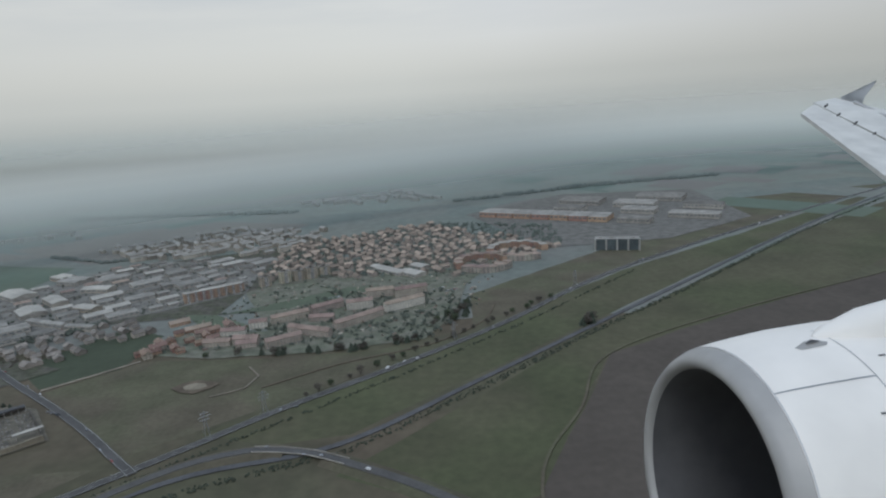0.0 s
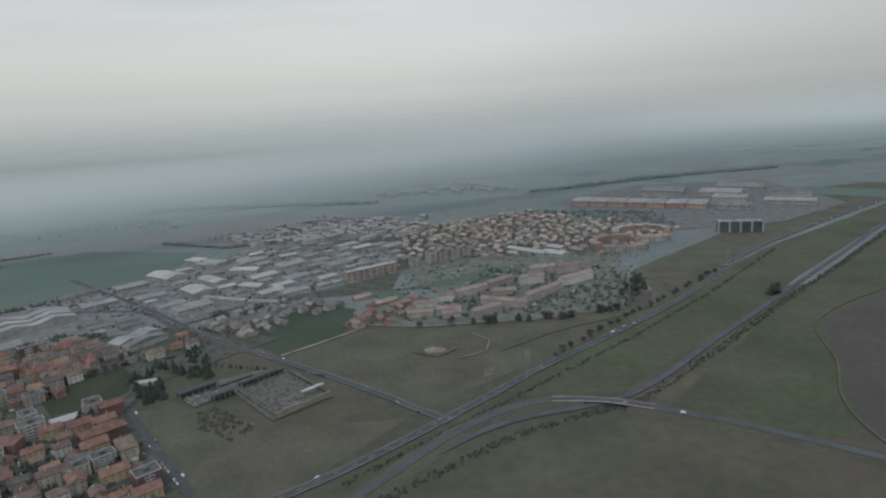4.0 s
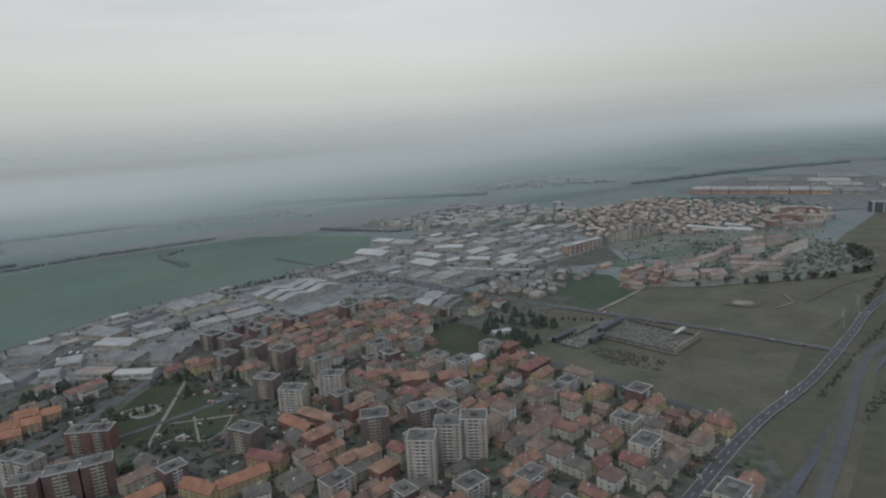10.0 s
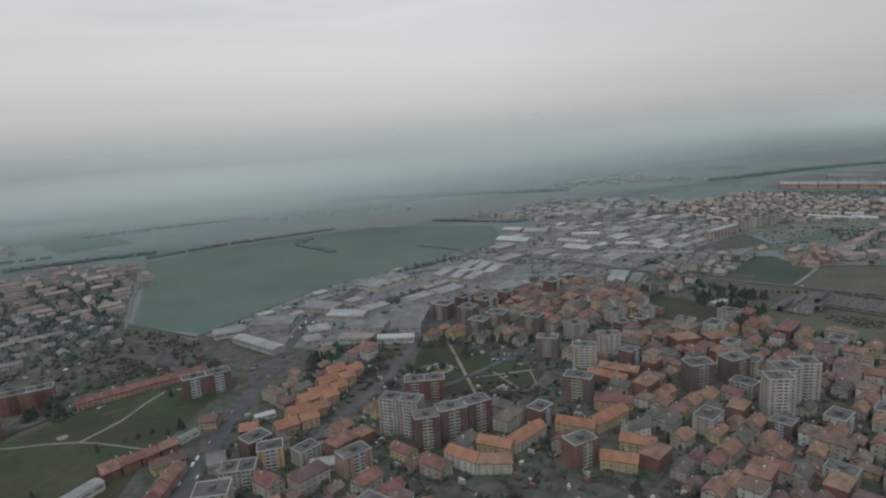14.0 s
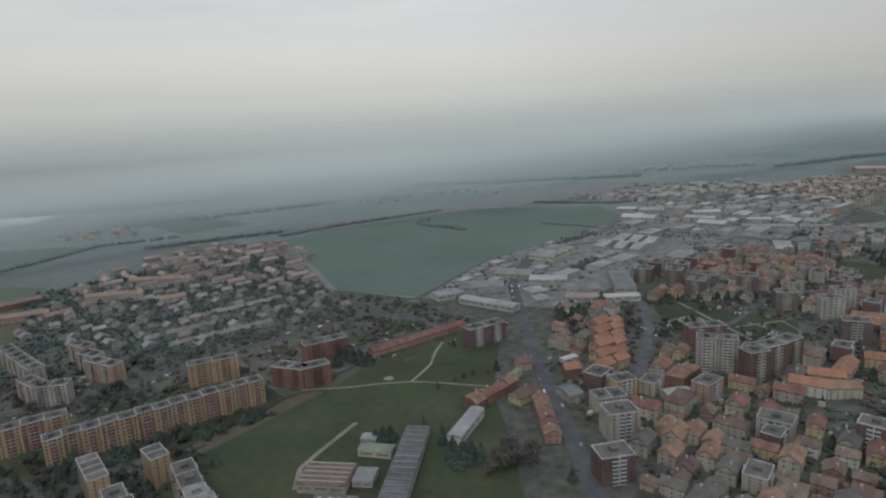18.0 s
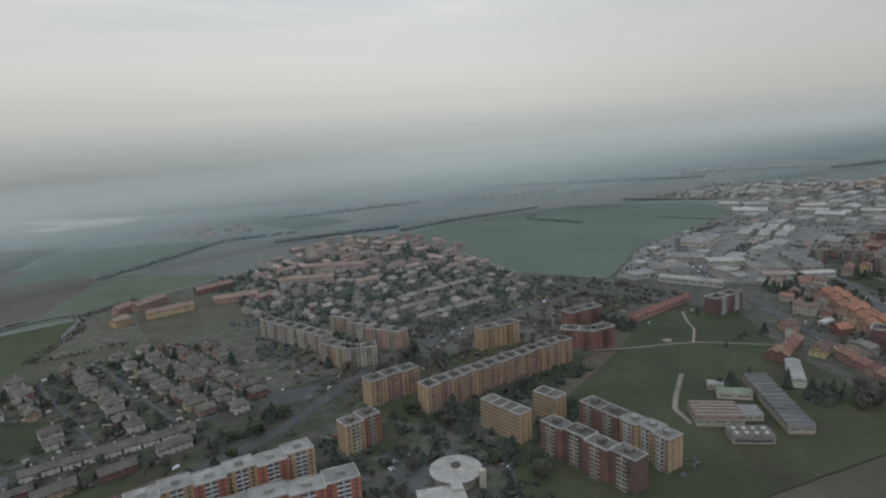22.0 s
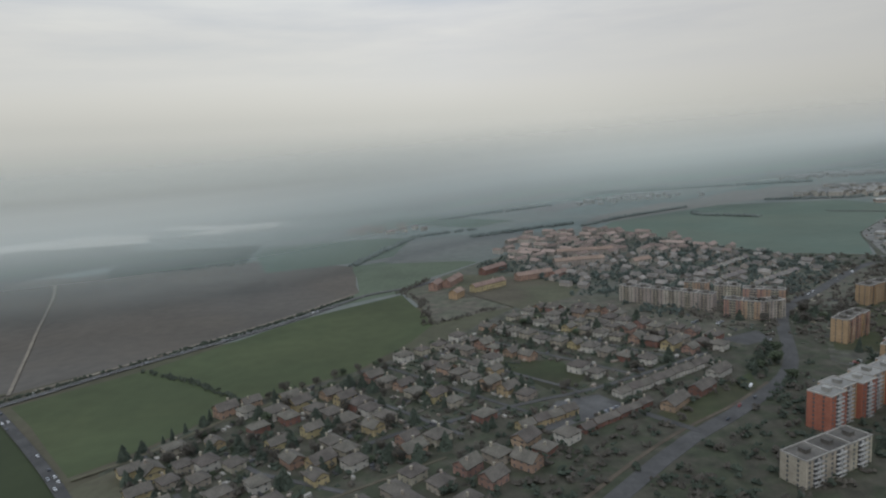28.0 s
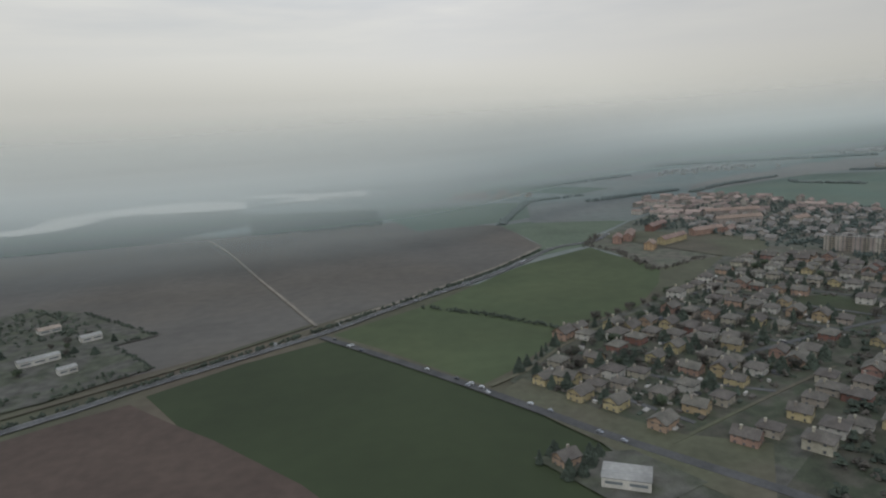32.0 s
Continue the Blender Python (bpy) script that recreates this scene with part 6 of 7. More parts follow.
HOMES = [(-1129, 200, 1), (-1118, 214, 0), (-1104, 213, 1), (-1112, 199, 0), (-1122, 184, 1), (-1114, 174, 1), (-1095, 195, 0), (-1105, 188, 0), (-1097, 176, 0), (-1107, 158, 2),
         (-1092, 164, 1), (-1086, 179, 3), (-1081, 167, 0), (-1068, 178, 1), (-1056, 184, 3), (-1076, 192, 2), (-1082, 206, 1), (-1090, 222, 4), (-1079, 227, 4), (-1070, 213, 1), (-1063, 200, 0),
         (-1037, 196, 2), (-1048, 208, 1), (-1096, 239, 3), (-1066, 151, 1), (-1055, 158, 0), (-1045, 163, 0), (-1081, 145, 0), (-1090, 143, 2), (-1056, 140, 3)]
for x, y, kind in HOMES:  # the nearest villas, one by one
    set_one(VILLAS[kind][1], x, y, 34 + random.choice((0, 90)) + random.uniform(-4, 4), random.uniform(0.95, 1.12))
    KEEP.append((x, y, 4.6))
for k in range(-5, 6):  # lanes of the villa quarter, across its long side
    u = 29.0 * k
    line = [(-1010 + u * c34 - v * s34, 236 + u * s34 + v * c34) for v in range(-90, 91, 6)]
    line = [q for q in line if inside(*q, VQ)]
    if len(line) > 4 and all(math.hypot(x - q[0], y - q[1]) > 5 for q in line for x, y, _ in HOMES):
        road([line[0], line[-1]], 1.8, "asphalt_town", "narrow grey lane between villa gardens")
road([(-1098, 204), (-1086, 188), (-1075, 180), (-1060, 169)], 1.8, "asphalt_town", "narrow grey lane between villa gardens")
road([(-1111, 183), (-1104, 170), (-1097, 157)], 1.8, "asphalt_town", "narrow grey lane between villa gardens")
road([(-1052, 198), (-1040, 203), (-989, 214), (-958, 219), (-929, 228), (-891, 242)], 2.2, "asphalt_town", "narrow grey lane between villa gardens")
fill(VQ, 34, 12.4, 9.4, VILLAS, jitter=0.12, limit=260, skip=0.03, grow=(0.98, 1.24))
fill([(-1096, 145), (-1030, 176), (-1003, 190), (-978, 180), (-1010, 155), (-1075, 124)], 34, 13, 11, VILLAS, jitter=0.16, limit=40, skip=0.08, grow=(0.98, 1.22))
fill([(-228, 207), (-262, 262), (-300, 316), (-345, 325), (-420, 320), (-440, 240), (-430, 110), (-300, 100)], 35, 9.6, 8.6, TOWN, limit=260, jitter=0.3, skip=0.03)
fill([(-430, 330), (-345, 340), (-340, 400), (-300, 430), (-400, 440), (-460, 390), (-470, 410)], 38, 9, 8, TOWN, limit=100, jitter=0.3)
fill([(-600, 100), (-450, 100), (-440, 210), (-520, 240), (-596, 260)], 40, 10, 9, TOWN, limit=90, jitter=0.3)
fill([(-600, 250), (-560, 330), (-525, 320), (-528, 280), (-500, 240), (-440, 225), (-430, 240), (-460, 200), (-520, 190)], 40, 11, 10, TOWN, limit=40, jitter=0.3)
fill([(-525, 345), (-500, 400), (-440, 420), (-340, 410), (-345, 340), (-430, 330), (-440, 312)], 38, 10.5, 9.5, TOWN, limit=60, jitter=0.3)
fill([(-640, 393), (-571, 486), (-497, 538), (-436, 571), (-381, 619), (-300, 720), (-140, 700), (-140, 560), (-250, 500), (-320, 455), (-380, 440), (-470, 400), (-560, 340)], 36, 19, 13, WORKS, spin=False, limit=110, jitter=0.3, grow=(0.6, 1.05), skip=0.02)
fill([(-345, 390), (-300, 390), (-275, 412), (-296, 430), (-318, 418), (-335, 415)], 38, 9, 8, TOWN, limit=14, jitter=0.3, grow=(0.6, 0.9))
fill([(-189, 425), (-165, 412), (-130, 440), (-120, 470), (-165, 462)], 32, 11, 9, TOWN[3:4] + NEWTOWN[:2], limit=22, jitter=0.3)


fill([(-632, 380), (-571, 480), (-500, 530), (-440, 470), (-470, 405), (-560, 335)], 36, 12.5, 9.5, [WORKS[3], WORKS[4], WORKS[1]], spin=False, limit=48, jitter=0.25, grow=(0.55, 0.85), skip=0.02)


def far_quarter(name, ring, turn, dx, dy, label, roof="tile_far", wall="far_wall", h=(3, 6), limit=600, w=(6, 13)):
    """A quarter too far off to pick its houses apart: one mass of small gabled houses."""
    root = thing(name, label, "houses", kind="stuff")
    walls, roofs, panes = Shape(), Shape(), Shape()
    xs, ys = [p[0] for p in ring], [p[1] for p in ring]
    cx, cy, made = sum(xs) / len(xs), sum(ys) / len(ys), 0
    c, s = math.cos(radians(turn)), math.sin(radians(turn))
    reach = 0.75 * math.hypot(max(xs) - min(xs), max(ys) - min(ys))
    for i in range(-int(reach / dx), int(reach / dx) + 1):
        for j in range(-int(reach / dy), int(reach / dy) + 1):
            u, v = (i + random.uniform(-0.3, 0.3)) * dx, (j + random.uniform(-0.3, 0.3)) * dy
            x, y = cx + u * c - v * s, cy + u * s + v * c
            if made >= limit or random.random() < 0.1 or not inside(x, y, ring) or not free(x, y, 3.5):
                continue
            made += 1
            a = radians(turn + random.choice((0, 90)) + random.uniform(-5, 5))
            ww, dd, hh = random.uniform(*w) / 2, random.uniform(5.0, 6.5) / 2, random.uniform(*h)
            e = (math.cos(a), math.sin(a))
            at = lambda p, q, z: (x + p * e[0] - q * e[1], y + p * e[1] + q * e[0], z)  # noqa: E731
            walls.add([at(p, q, z) for z in (0, hh) for p, q in ((-ww, -dd), (ww, -dd), (ww, dd), (-ww, dd))] + [at(-ww, 0, hh + dd * 0.55), at(ww, 0, hh + dd * 0.55)],
                      [(0, 1, 5, 4), (1, 2, 6, 5), (2, 3, 7, 6), (3, 0, 4, 7), (4, 8, 7), (5, 6, 9)])
            o = 0.4
            roofs.add([at(-ww - o, -dd - o, hh - 0.15), at(ww + o, -dd - o, hh - 0.15), at(ww + o, 0, hh + dd * 0.55 + 0.15), at(-ww - o, 0, hh + dd * 0.55 + 0.15), at(ww + o, dd + o, hh - 0.15), at(-ww - o, dd + o, hh - 0.15)],
                      [(0, 1, 2, 3), (4, 5, 3, 2)])
            for k in range(max(1, int(hh / 1.5))):
                for p in (-ww * 0.55, 0, ww * 0.55):
                    for q in (-dd, dd):
                        panes.add([at(p - 0.35, q * 1.01, k * 1.45 + 0.5), at(p + 0.35, q * 1.01, k * 1.45 + 0.5), at(p + 0.35, q * 1.01, k * 1.45 + 1.2), at(p - 0.35, q * 1.01, k * 1.45 + 1.2)], [(0, 1, 2, 3)])
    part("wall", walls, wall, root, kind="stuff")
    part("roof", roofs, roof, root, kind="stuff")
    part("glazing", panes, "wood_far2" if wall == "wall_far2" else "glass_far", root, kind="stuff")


far_quarter("village", [(-140, 600), (-60, 585), (60, 560), (180, 640), (200, 760), (60, 830), (-120, 760)], 32, 13, 11, "old village of haze-tinted terracotta roofs", limit=300, w=(5, 10), h=(2.6, 4.4))
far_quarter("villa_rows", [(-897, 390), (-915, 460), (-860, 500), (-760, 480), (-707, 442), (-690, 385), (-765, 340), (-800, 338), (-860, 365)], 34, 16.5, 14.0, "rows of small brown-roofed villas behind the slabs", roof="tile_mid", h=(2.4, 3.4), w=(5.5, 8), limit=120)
far_quarter("village", [(-905, 490), (-905, 560), (-850, 650), (-740, 650), (-700, 450), (-760, 455), (-860, 480)], 34, 21, 16, "haze-tinted quarter of low apartment houses behind the villas", limit=80, h=(3.0, 5.2), w=(8, 17))
far_quarter("village", [(-300, 735), (-120, 715), (-80, 830), (-230, 900), (-380, 800)], 36, 20, 15, "sheds and houses with haze-tinted walls", roof="metal_roof", limit=110, w=(10, 24))
far_quarter("village", [(-700, 880), (-560, 930), (-420, 900), (-520, 1010), (-640, 980)], 36, 26, 20, "haze-tinted hamlet far out on the plain", roof="roof_far2", wall="wall_far2", limit=30)
far_quarter("village", [(-180, 1080), (300, 1020), (420, 1180), (-100, 1250)], 30, 34, 26, "halls and houses paled with haze colour", roof="roof_far2", wall="wall_far2", limit=34, w=(14, 36))
far_quarter("village", [(-1050, 780), (-930, 760), (-880, 860), (-1000, 900)], 34, 24, 18, "haze-tinted farmstead behind the fields", limit=16)
far_quarter("village", [(-900, 1200), (-500, 1180), (-500, 1420), (-950, 1420)], 34, 46, 40, "hamlet paled with haze colour", roof="roof_far2", wall="wall_far2", limit=20, w=(10, 26))
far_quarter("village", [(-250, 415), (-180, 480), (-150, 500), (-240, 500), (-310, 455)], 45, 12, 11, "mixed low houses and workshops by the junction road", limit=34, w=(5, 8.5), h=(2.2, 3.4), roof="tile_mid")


# ---- trees and hedges ----
def limb(s, p, q, r0, r1, n=5):
    p, q = Vector(p), Vector(q)
    d = (q - p).normalized()
    e = d.orthogonal().normalized()
    f = d.cross(e)
    ring = lambda c, r: [tuple(c + r * (math.cos(2 * math.pi * i / n) * e + math.sin(2 * math.pi * i / n) * f)) for i in range(n)]  # noqa: E731
    s.add(ring(p, r0) + ring(q, r1), [(i, (i + 1) % n, n + (i + 1) % n, n + i) for i in range(n)])


def clump(s, c, r, rng):
    """A small tuft of foliage: a rough octahedron with uneven corners."""
    v = [tuple(c[k] + (a[k] * r * rng.uniform(0.6, 1.3)) for k in range(3)) for a in ((1, 0, 0), (-1, 0, 0), (0, 1, 0), (0, -1, 0), (0, 0, 0.9), (0, 0, -0.7))]
    s.add(v, [(0, 2, 4), (2, 1, 4), (1, 3, 4), (3, 0, 4), (2, 0, 5), (1, 2, 5), (3, 1, 5), (0, 3, 5)])


def conifer(key, label, h, r, seed, name="conifer_tree", group="garden conifers"):
    def make():
        rng = random.Random(seed)
        root = thing(name, label, "tree", group=group)
        t = Shape()
        limb(t, (0, 0, 0), (0, 0, h * 0.9), 0.16, 0.03)
        part("trunk", t, "bark", root)
        s, rows = Shape(), 11
        for k in range(rows):
            z, w = h * (0.10 + 0.88 * k / rows), r * (1 - k / rows) ** 0.8
            n = max(4, int(9 * (1 - k / rows) + 3))
            for i in range(n):
                a = 2 * math.pi * (i + rng.uniform(-0.3, 0.3)) / n + k
                q = w * rng.uniform(0.55, 1.0)
                clump(s, (q * math.cos(a) * 0.78, q * math.sin(a) * 0.78, z - 0.14 * q), 0.36 * w + 0.16, rng)
        part("crown", s, "conifer", root)
        return root
    return (key, make)


def broadleaf(key, label, h, r, leaf, seed, tufts=130, size=0.34, name="bare_tree", group="bare winter trees"):
    def make():
        rng = random.Random(seed)
        root = thing(name, label, "tree", group=group)
        t = Shape()
        limb(t, (0, 0, 0), (0, 0, h * 0.42), 0.17, 0.11)
        tips = []
        for i in range(7):
            a, up = 2 * math.pi * i / 7 + rng.uniform(-0.3, 0.3), rng.uniform(0.62, 0.95)
            q = (r * rng.uniform(0.35, 0.75) * math.cos(a), r * rng.uniform(0.35, 0.75) * math.sin(a), h * up)
            limb(t, (0, 0, h * rng.uniform(0.25, 0.42)), q, 0.09, 0.025)
            tips.append(q)
        part("trunk", t, "bark", root)
        s = Shape()
        for i in range(tufts):
            b = rng.choice(tips)
            c = [b[k] + rng.gauss(0, 0.30) * r for k in range(3)]
            c[2] = max(h * 0.3, min(h, c[2]))
            clump(s, c, size * rng.uniform(0.5, 1.2), rng)
        part("crown", s, leaf, root)
        return root
    return (key, make)


CONIFERS = [(3, conifer("c1", "tall dark conifer in a garden", 6.6, 2.5, 1), 1.0), (2, conifer("c2", "slim dark cypress in a garden", 6.0, 1.35, 2, "cypress_tree", "garden cypresses"), 0.8), (2, conifer("c3", "broad dark cedar in a garden", 5.4, 2.9, 3, "cedar_tree", "broad garden cedars"), 1.2)]
BARE = [(3, broadleaf("b1", "bare grey-brown winter tree", 5.2, 2.6, "bare", 4, 220, 0.40), 1.0), (2, broadleaf("b2", "small bare winter tree", 4.2, 2.1, "bare", 5, 170, 0.36), 1.0),
        (2, broadleaf("b3", "round evergreen tree with dull leaves", 4.4, 2.2, "leaf", 6, 200, 0.5, "evergreen_tree", "evergreen garden trees"), 1.0)]


def scatter(ring, count, kinds, grow=(0.7, 1.25), clear=0.6):
    xs, ys = [p[0] for p in ring], [p[1] for p in ring]
    made = 0
    for _ in range(count * 30):
        x, y = random.uniform(min(xs), max(xs)), random.uniform(min(ys), max(ys))
        if made >= count:
            break
        if inside(x, y, ring) and free(x, y, clear):
            total = sum(w for w, *_ in kinds) * random.random()
            for weight, proto, radius in kinds:
                total -= weight
                if total <= 0:
                    break
            set_one(proto, x, y, random.uniform(0, 360), random.uniform(*grow))
            made += 1


def line_of_trees(a, b, n, kinds, wobble=1.0, grow=(0.8, 1.2)):
    for i in range(n):
        u = (i + random.uniform(-0.3, 0.3)) / max(1, n - 1)
        proto = random.choice(kinds)[1]
        set_one(proto, a[0] + (b[0] - a[0]) * u + random.uniform(-wobble, wobble), a[1] + (b[1] - a[1]) * u + random.uniform(-wobble, wobble), random.uniform(0, 360), random.uniform(*grow))


OLD = [(-240, 190), (-262, 255), (-300, 310), (-345, 320), (-460, 400), (-560, 340), (-600, 250), (-600, 110), (-420, 100), (-300, 100)]
scatter(VQ, 130, CONIFERS, (0.6, 1.2), 0.3)
scatter(VQ, 60, BARE, (0.6, 1.0))
scatter(OLD, 80, CONIFERS, (0.6, 1.1))
scatter(OLD, 30, BARE, (0.6, 1.1))
line_of_trees((-800, 208), (-728, 240), 22, CONIFERS, 1.6, (0.7, 1.2))
line_of_trees((-770, 186), (-745, 205), 8, CONIFERS, 2.0)
for x, y, kind, size in ((-684, 206, 2, 1.1), (-681, 203, 0, 1.3), (-678, 206, 2, 1.2), (-664, 214, 1, 0.8), (-659, 197, 1, 1.6), (-657, 186, 0, 1.5), (-654, 183, 2, 1.7), (-651, 182, 0, 1.4), (-648, 180, 1, 1.6), (-656, 181, 2, 1.4),
                          (-621, 162, 0, 0.9), (-653, 246, 1, 0.8), (-644, 252, 2, 0.5), (-639, 255, 2, 0.55), (-634, 258, 2, 0.55), (-627, 256, 2, 0.6), (-622, 259, 0, 0.9), (-636, 297, 1, 1.0)):
    set_one(CONIFERS[kind][1], x, y, random.uniform(0, 360), size)
for x, y in ((-643, 177), (-640, 174), (-636, 175), (-632, 173), (-636, 184), (-629, 180), (-646, 173)):
    set_one(BARE[0][1], x, y, random.uniform(0, 360), random.uniform(1.0, 1.4))
line_of_trees((-700, 288), (-692, 300), 6, CONIFERS, 1.5, (1.0, 1.4))
line_of_trees((-691, 292), (-680, 284), 7, CONIFERS, 1.5, (1.1, 1.5))
scatter([(-850, 215), (-740, 245), (-725, 230), (-790, 140), (-850, 140)], 40, CONIFERS + BARE, (0.8, 1.3))
scatter([(-880, 300), (-800, 250), (-780, 280), (-800, 330), (-850, 290)], 26, BARE + CONIFERS, (0.8, 1.2))
scatter([(-860, 160), (-905, 145), (-840, 120), (-800, 140)], 26, CONIFERS, (0.8, 1.2))
scatter([(-898, 205), (-880, 225), (-870, 235), (-850, 230), (-885, 195)], 12, BARE + CONIFERS, (0.9, 1.3))
scatter([(-1132, 195), (-1118, 214), (-1096, 236), (-1060, 215), (-1040, 192), (-1104, 156), (-1120, 178)], 46, CONIFERS + BARE, (0.4, 0.75), 0.2)
line_of_trees((-1134, 213), (-1100, 247), 9, CONIFERS, 1.0, (0.6, 1.0))
line_of_trees((-1100, 247), (-1005, 300), 16, BARE, 1.2, (0.6, 0.95))
scatter([(-317, 369), (-303, 372), (-278, 325), (-288, 322), (-305, 340)], 40, CONIFERS, (0.6, 1.0), 0.2)
scatter([(-295, 404), (-285, 405), (-261, 363), (-271, 354)], 22, CONIFERS, (0.5, 0.9), 0.2)
line_of_trees((-360, 346), (-352, 366), 6, BARE, 1.0, (0.6, 0.9))
line_of_trees((-352, 366), (-322, 384), 9, BARE, 1.0, (0.6, 0.9))
scatter([(-1140, 155), (-1150, 150), (-1143, 138), (-1128, 145)], 8, CONIFERS, (0.6, 1.0))
scatter([(-1390, 330), (-1340, 360), (-1300, 305), (-1330, 262), (-1370, 270)], 26, CONIFERS + BARE, (0.5, 1.0))
line_of_trees((-262, 352), (-300, 376), 14, CONIFERS, 3.0, (0.9, 1.3))
line_of_trees((-318, 303), (-308, 312), 6, CONIFERS, 2.0, (1.2, 1.5))
line_of_trees((-268, 372), (-232, 356), 10, CONIFERS, 0.6, (0.35, 0.5))
line_of_trees((-498, 330), (-440, 322), 14, CONIFERS, 2.5, (0.8, 1.2))
scatter([(-505, 298), (-494, 298), (-494, 288), (-505, 288)], 7, CONIFERS, (0.5, 0.8))
scatter([(-575, 318), (-540, 318), (-530, 335), (-560, 340)], 18, CONIFERS, (1.0, 1.4))
scatter([(-180, 410), (-40, 400), (20, 405), (-30, 395)], 24, CONIFERS + BARE, (0.8, 1.1))
scatter([(15, 420), (42, 465), (60, 480), (45, 430)], 18, CONIFERS + BARE, (0.9, 1.2))
scatter([(125, 408), (140, 412), (128, 396)], 7, CONIFERS + BARE, (1.0, 1.4))
line_of_trees((-60, 330), (120, 470), 22, BARE, 2.0, (0.6, 1.0))


def thicket(name, rings, leaf, label, step, height, size, category="bushes"):
    """Brush and woodland that nobody could count: one mass of uneven tufts on short stems."""
    rng, s = random.Random(len(label) + len(rings)), Shape()
    for ring in rings:
        xs, ys = [p[0] for p in ring], [p[1] for p in ring]
        n = int((max(xs) - min(xs)) * (max(ys) - min(ys)) / step ** 2)
        for _ in range(n):
            x, y = rng.uniform(min(xs), max(xs)), rng.uniform(min(ys), max(ys))
            if inside(x, y, ring):
                h = height * rng.uniform(0.5, 1.1)
                for k in range(3):
                    clump(s, (x + rng.gauss(0, size * 0.5), y + rng.gauss(0, size * 0.5), h * (0.25 + 0.28 * k)), size * rng.uniform(0.6, 1.1), rng)
    ob = new(name, s.mesh(name, M[leaf]))
    return tagged(ob, label, category, kind="stuff")


def strip(points, w):
    a, b = [], []
    for i, (x, y) in enumerate(points):
        x0, y0 = points[max(0, i - 1)]
        x1, y1 = points[min(len(points) - 1, i + 1)]
        k = math.hypot(x1 - x0, y1 - y0) or 1
        a.append((x - (y1 - y0) / k * w / 2, y + (x1 - x0) / k * w / 2))
        b.append((x + (y1 - y0) / k * w / 2, y - (x1 - x0) / k * w / 2))
    return a + b[::-1]


thicket("hedgerow", [strip([(-1155, 314), (-1125, 286), (-1099, 254)], 3), strip([(-1500, 108), (-1308, 225), (-1262, 256), (-1205, 294), (-1165, 326), (-1105, 372), (-1045, 432)], 3.0), strip([(-1308, 243), (-1277, 266), (-1304, 303)], 2.0), strip([(-1300, 308), (-1287, 314), (-1340, 374)], 2.5)], "hedge", "dark hedgerow between the fields", 1.6, 1.6, 0.8)
thicket("hedgerow", [strip([(-1006, 340), (-1000, 400), (-1012, 430), (-985, 470)], 7), strip([(-1003, 340), (-960, 360)], 5)], "bare", "dark leafless trees along a ditch", 2.5, 2.2, 0.7, "trees")
thicket("brush", [strip([(-200, 190), (-100, 250), (-30, 270), (45, 325), (135, 395), (235, 468), (430, 618), (660, 775)], 5), strip([(-180, 225), (-100, 282), (0, 352), (85, 418), (215, 530)], 3)], "hedge", "dull green scrub along railway and highway", 1.9, 0.8, 0.6)
thicket("brush", [[(-260, 308), (-246, 312), (-236, 296), (-224, 284), (-235, 273), (-252, 287)]], "bare", "brown scrub on fallow land", 2.6, 0.9, 0.8)
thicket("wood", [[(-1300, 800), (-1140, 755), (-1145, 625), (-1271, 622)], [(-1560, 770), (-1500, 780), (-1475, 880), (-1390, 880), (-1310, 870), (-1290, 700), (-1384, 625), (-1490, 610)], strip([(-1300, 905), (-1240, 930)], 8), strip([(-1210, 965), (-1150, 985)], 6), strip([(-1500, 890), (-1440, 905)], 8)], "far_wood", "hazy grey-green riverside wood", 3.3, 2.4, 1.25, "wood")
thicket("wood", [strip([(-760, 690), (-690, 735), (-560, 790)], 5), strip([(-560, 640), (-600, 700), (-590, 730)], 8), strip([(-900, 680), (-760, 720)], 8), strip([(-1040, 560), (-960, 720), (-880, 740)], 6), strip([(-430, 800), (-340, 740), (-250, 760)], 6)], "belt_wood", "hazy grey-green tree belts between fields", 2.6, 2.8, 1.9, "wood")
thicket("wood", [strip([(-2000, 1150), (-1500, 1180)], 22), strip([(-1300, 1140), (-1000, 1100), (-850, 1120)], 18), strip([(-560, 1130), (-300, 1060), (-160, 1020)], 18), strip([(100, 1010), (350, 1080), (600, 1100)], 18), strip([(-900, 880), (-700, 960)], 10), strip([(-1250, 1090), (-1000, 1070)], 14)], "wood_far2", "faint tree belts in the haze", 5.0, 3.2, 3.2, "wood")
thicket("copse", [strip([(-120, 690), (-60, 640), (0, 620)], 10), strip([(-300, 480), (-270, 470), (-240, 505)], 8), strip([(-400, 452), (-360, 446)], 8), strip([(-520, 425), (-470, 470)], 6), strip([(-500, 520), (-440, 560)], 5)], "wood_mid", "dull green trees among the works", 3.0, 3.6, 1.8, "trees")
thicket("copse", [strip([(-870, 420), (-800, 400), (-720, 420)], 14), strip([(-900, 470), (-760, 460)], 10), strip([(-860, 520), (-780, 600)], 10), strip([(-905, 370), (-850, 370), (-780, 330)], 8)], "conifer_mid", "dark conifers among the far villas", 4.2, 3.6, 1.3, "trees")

thicket("brush", [[(-1392, 345), (-1375, 392), (-1345, 372), (-1318, 335), (-1350, 318)], strip([(-1365, 222), (-1312, 250), (-1290, 262)], 5), strip([(-1345, 300), (-1315, 295)], 8)], "hedge", "dull green trees round the farm yards", 4.4, 2.4, 1.0, "trees")


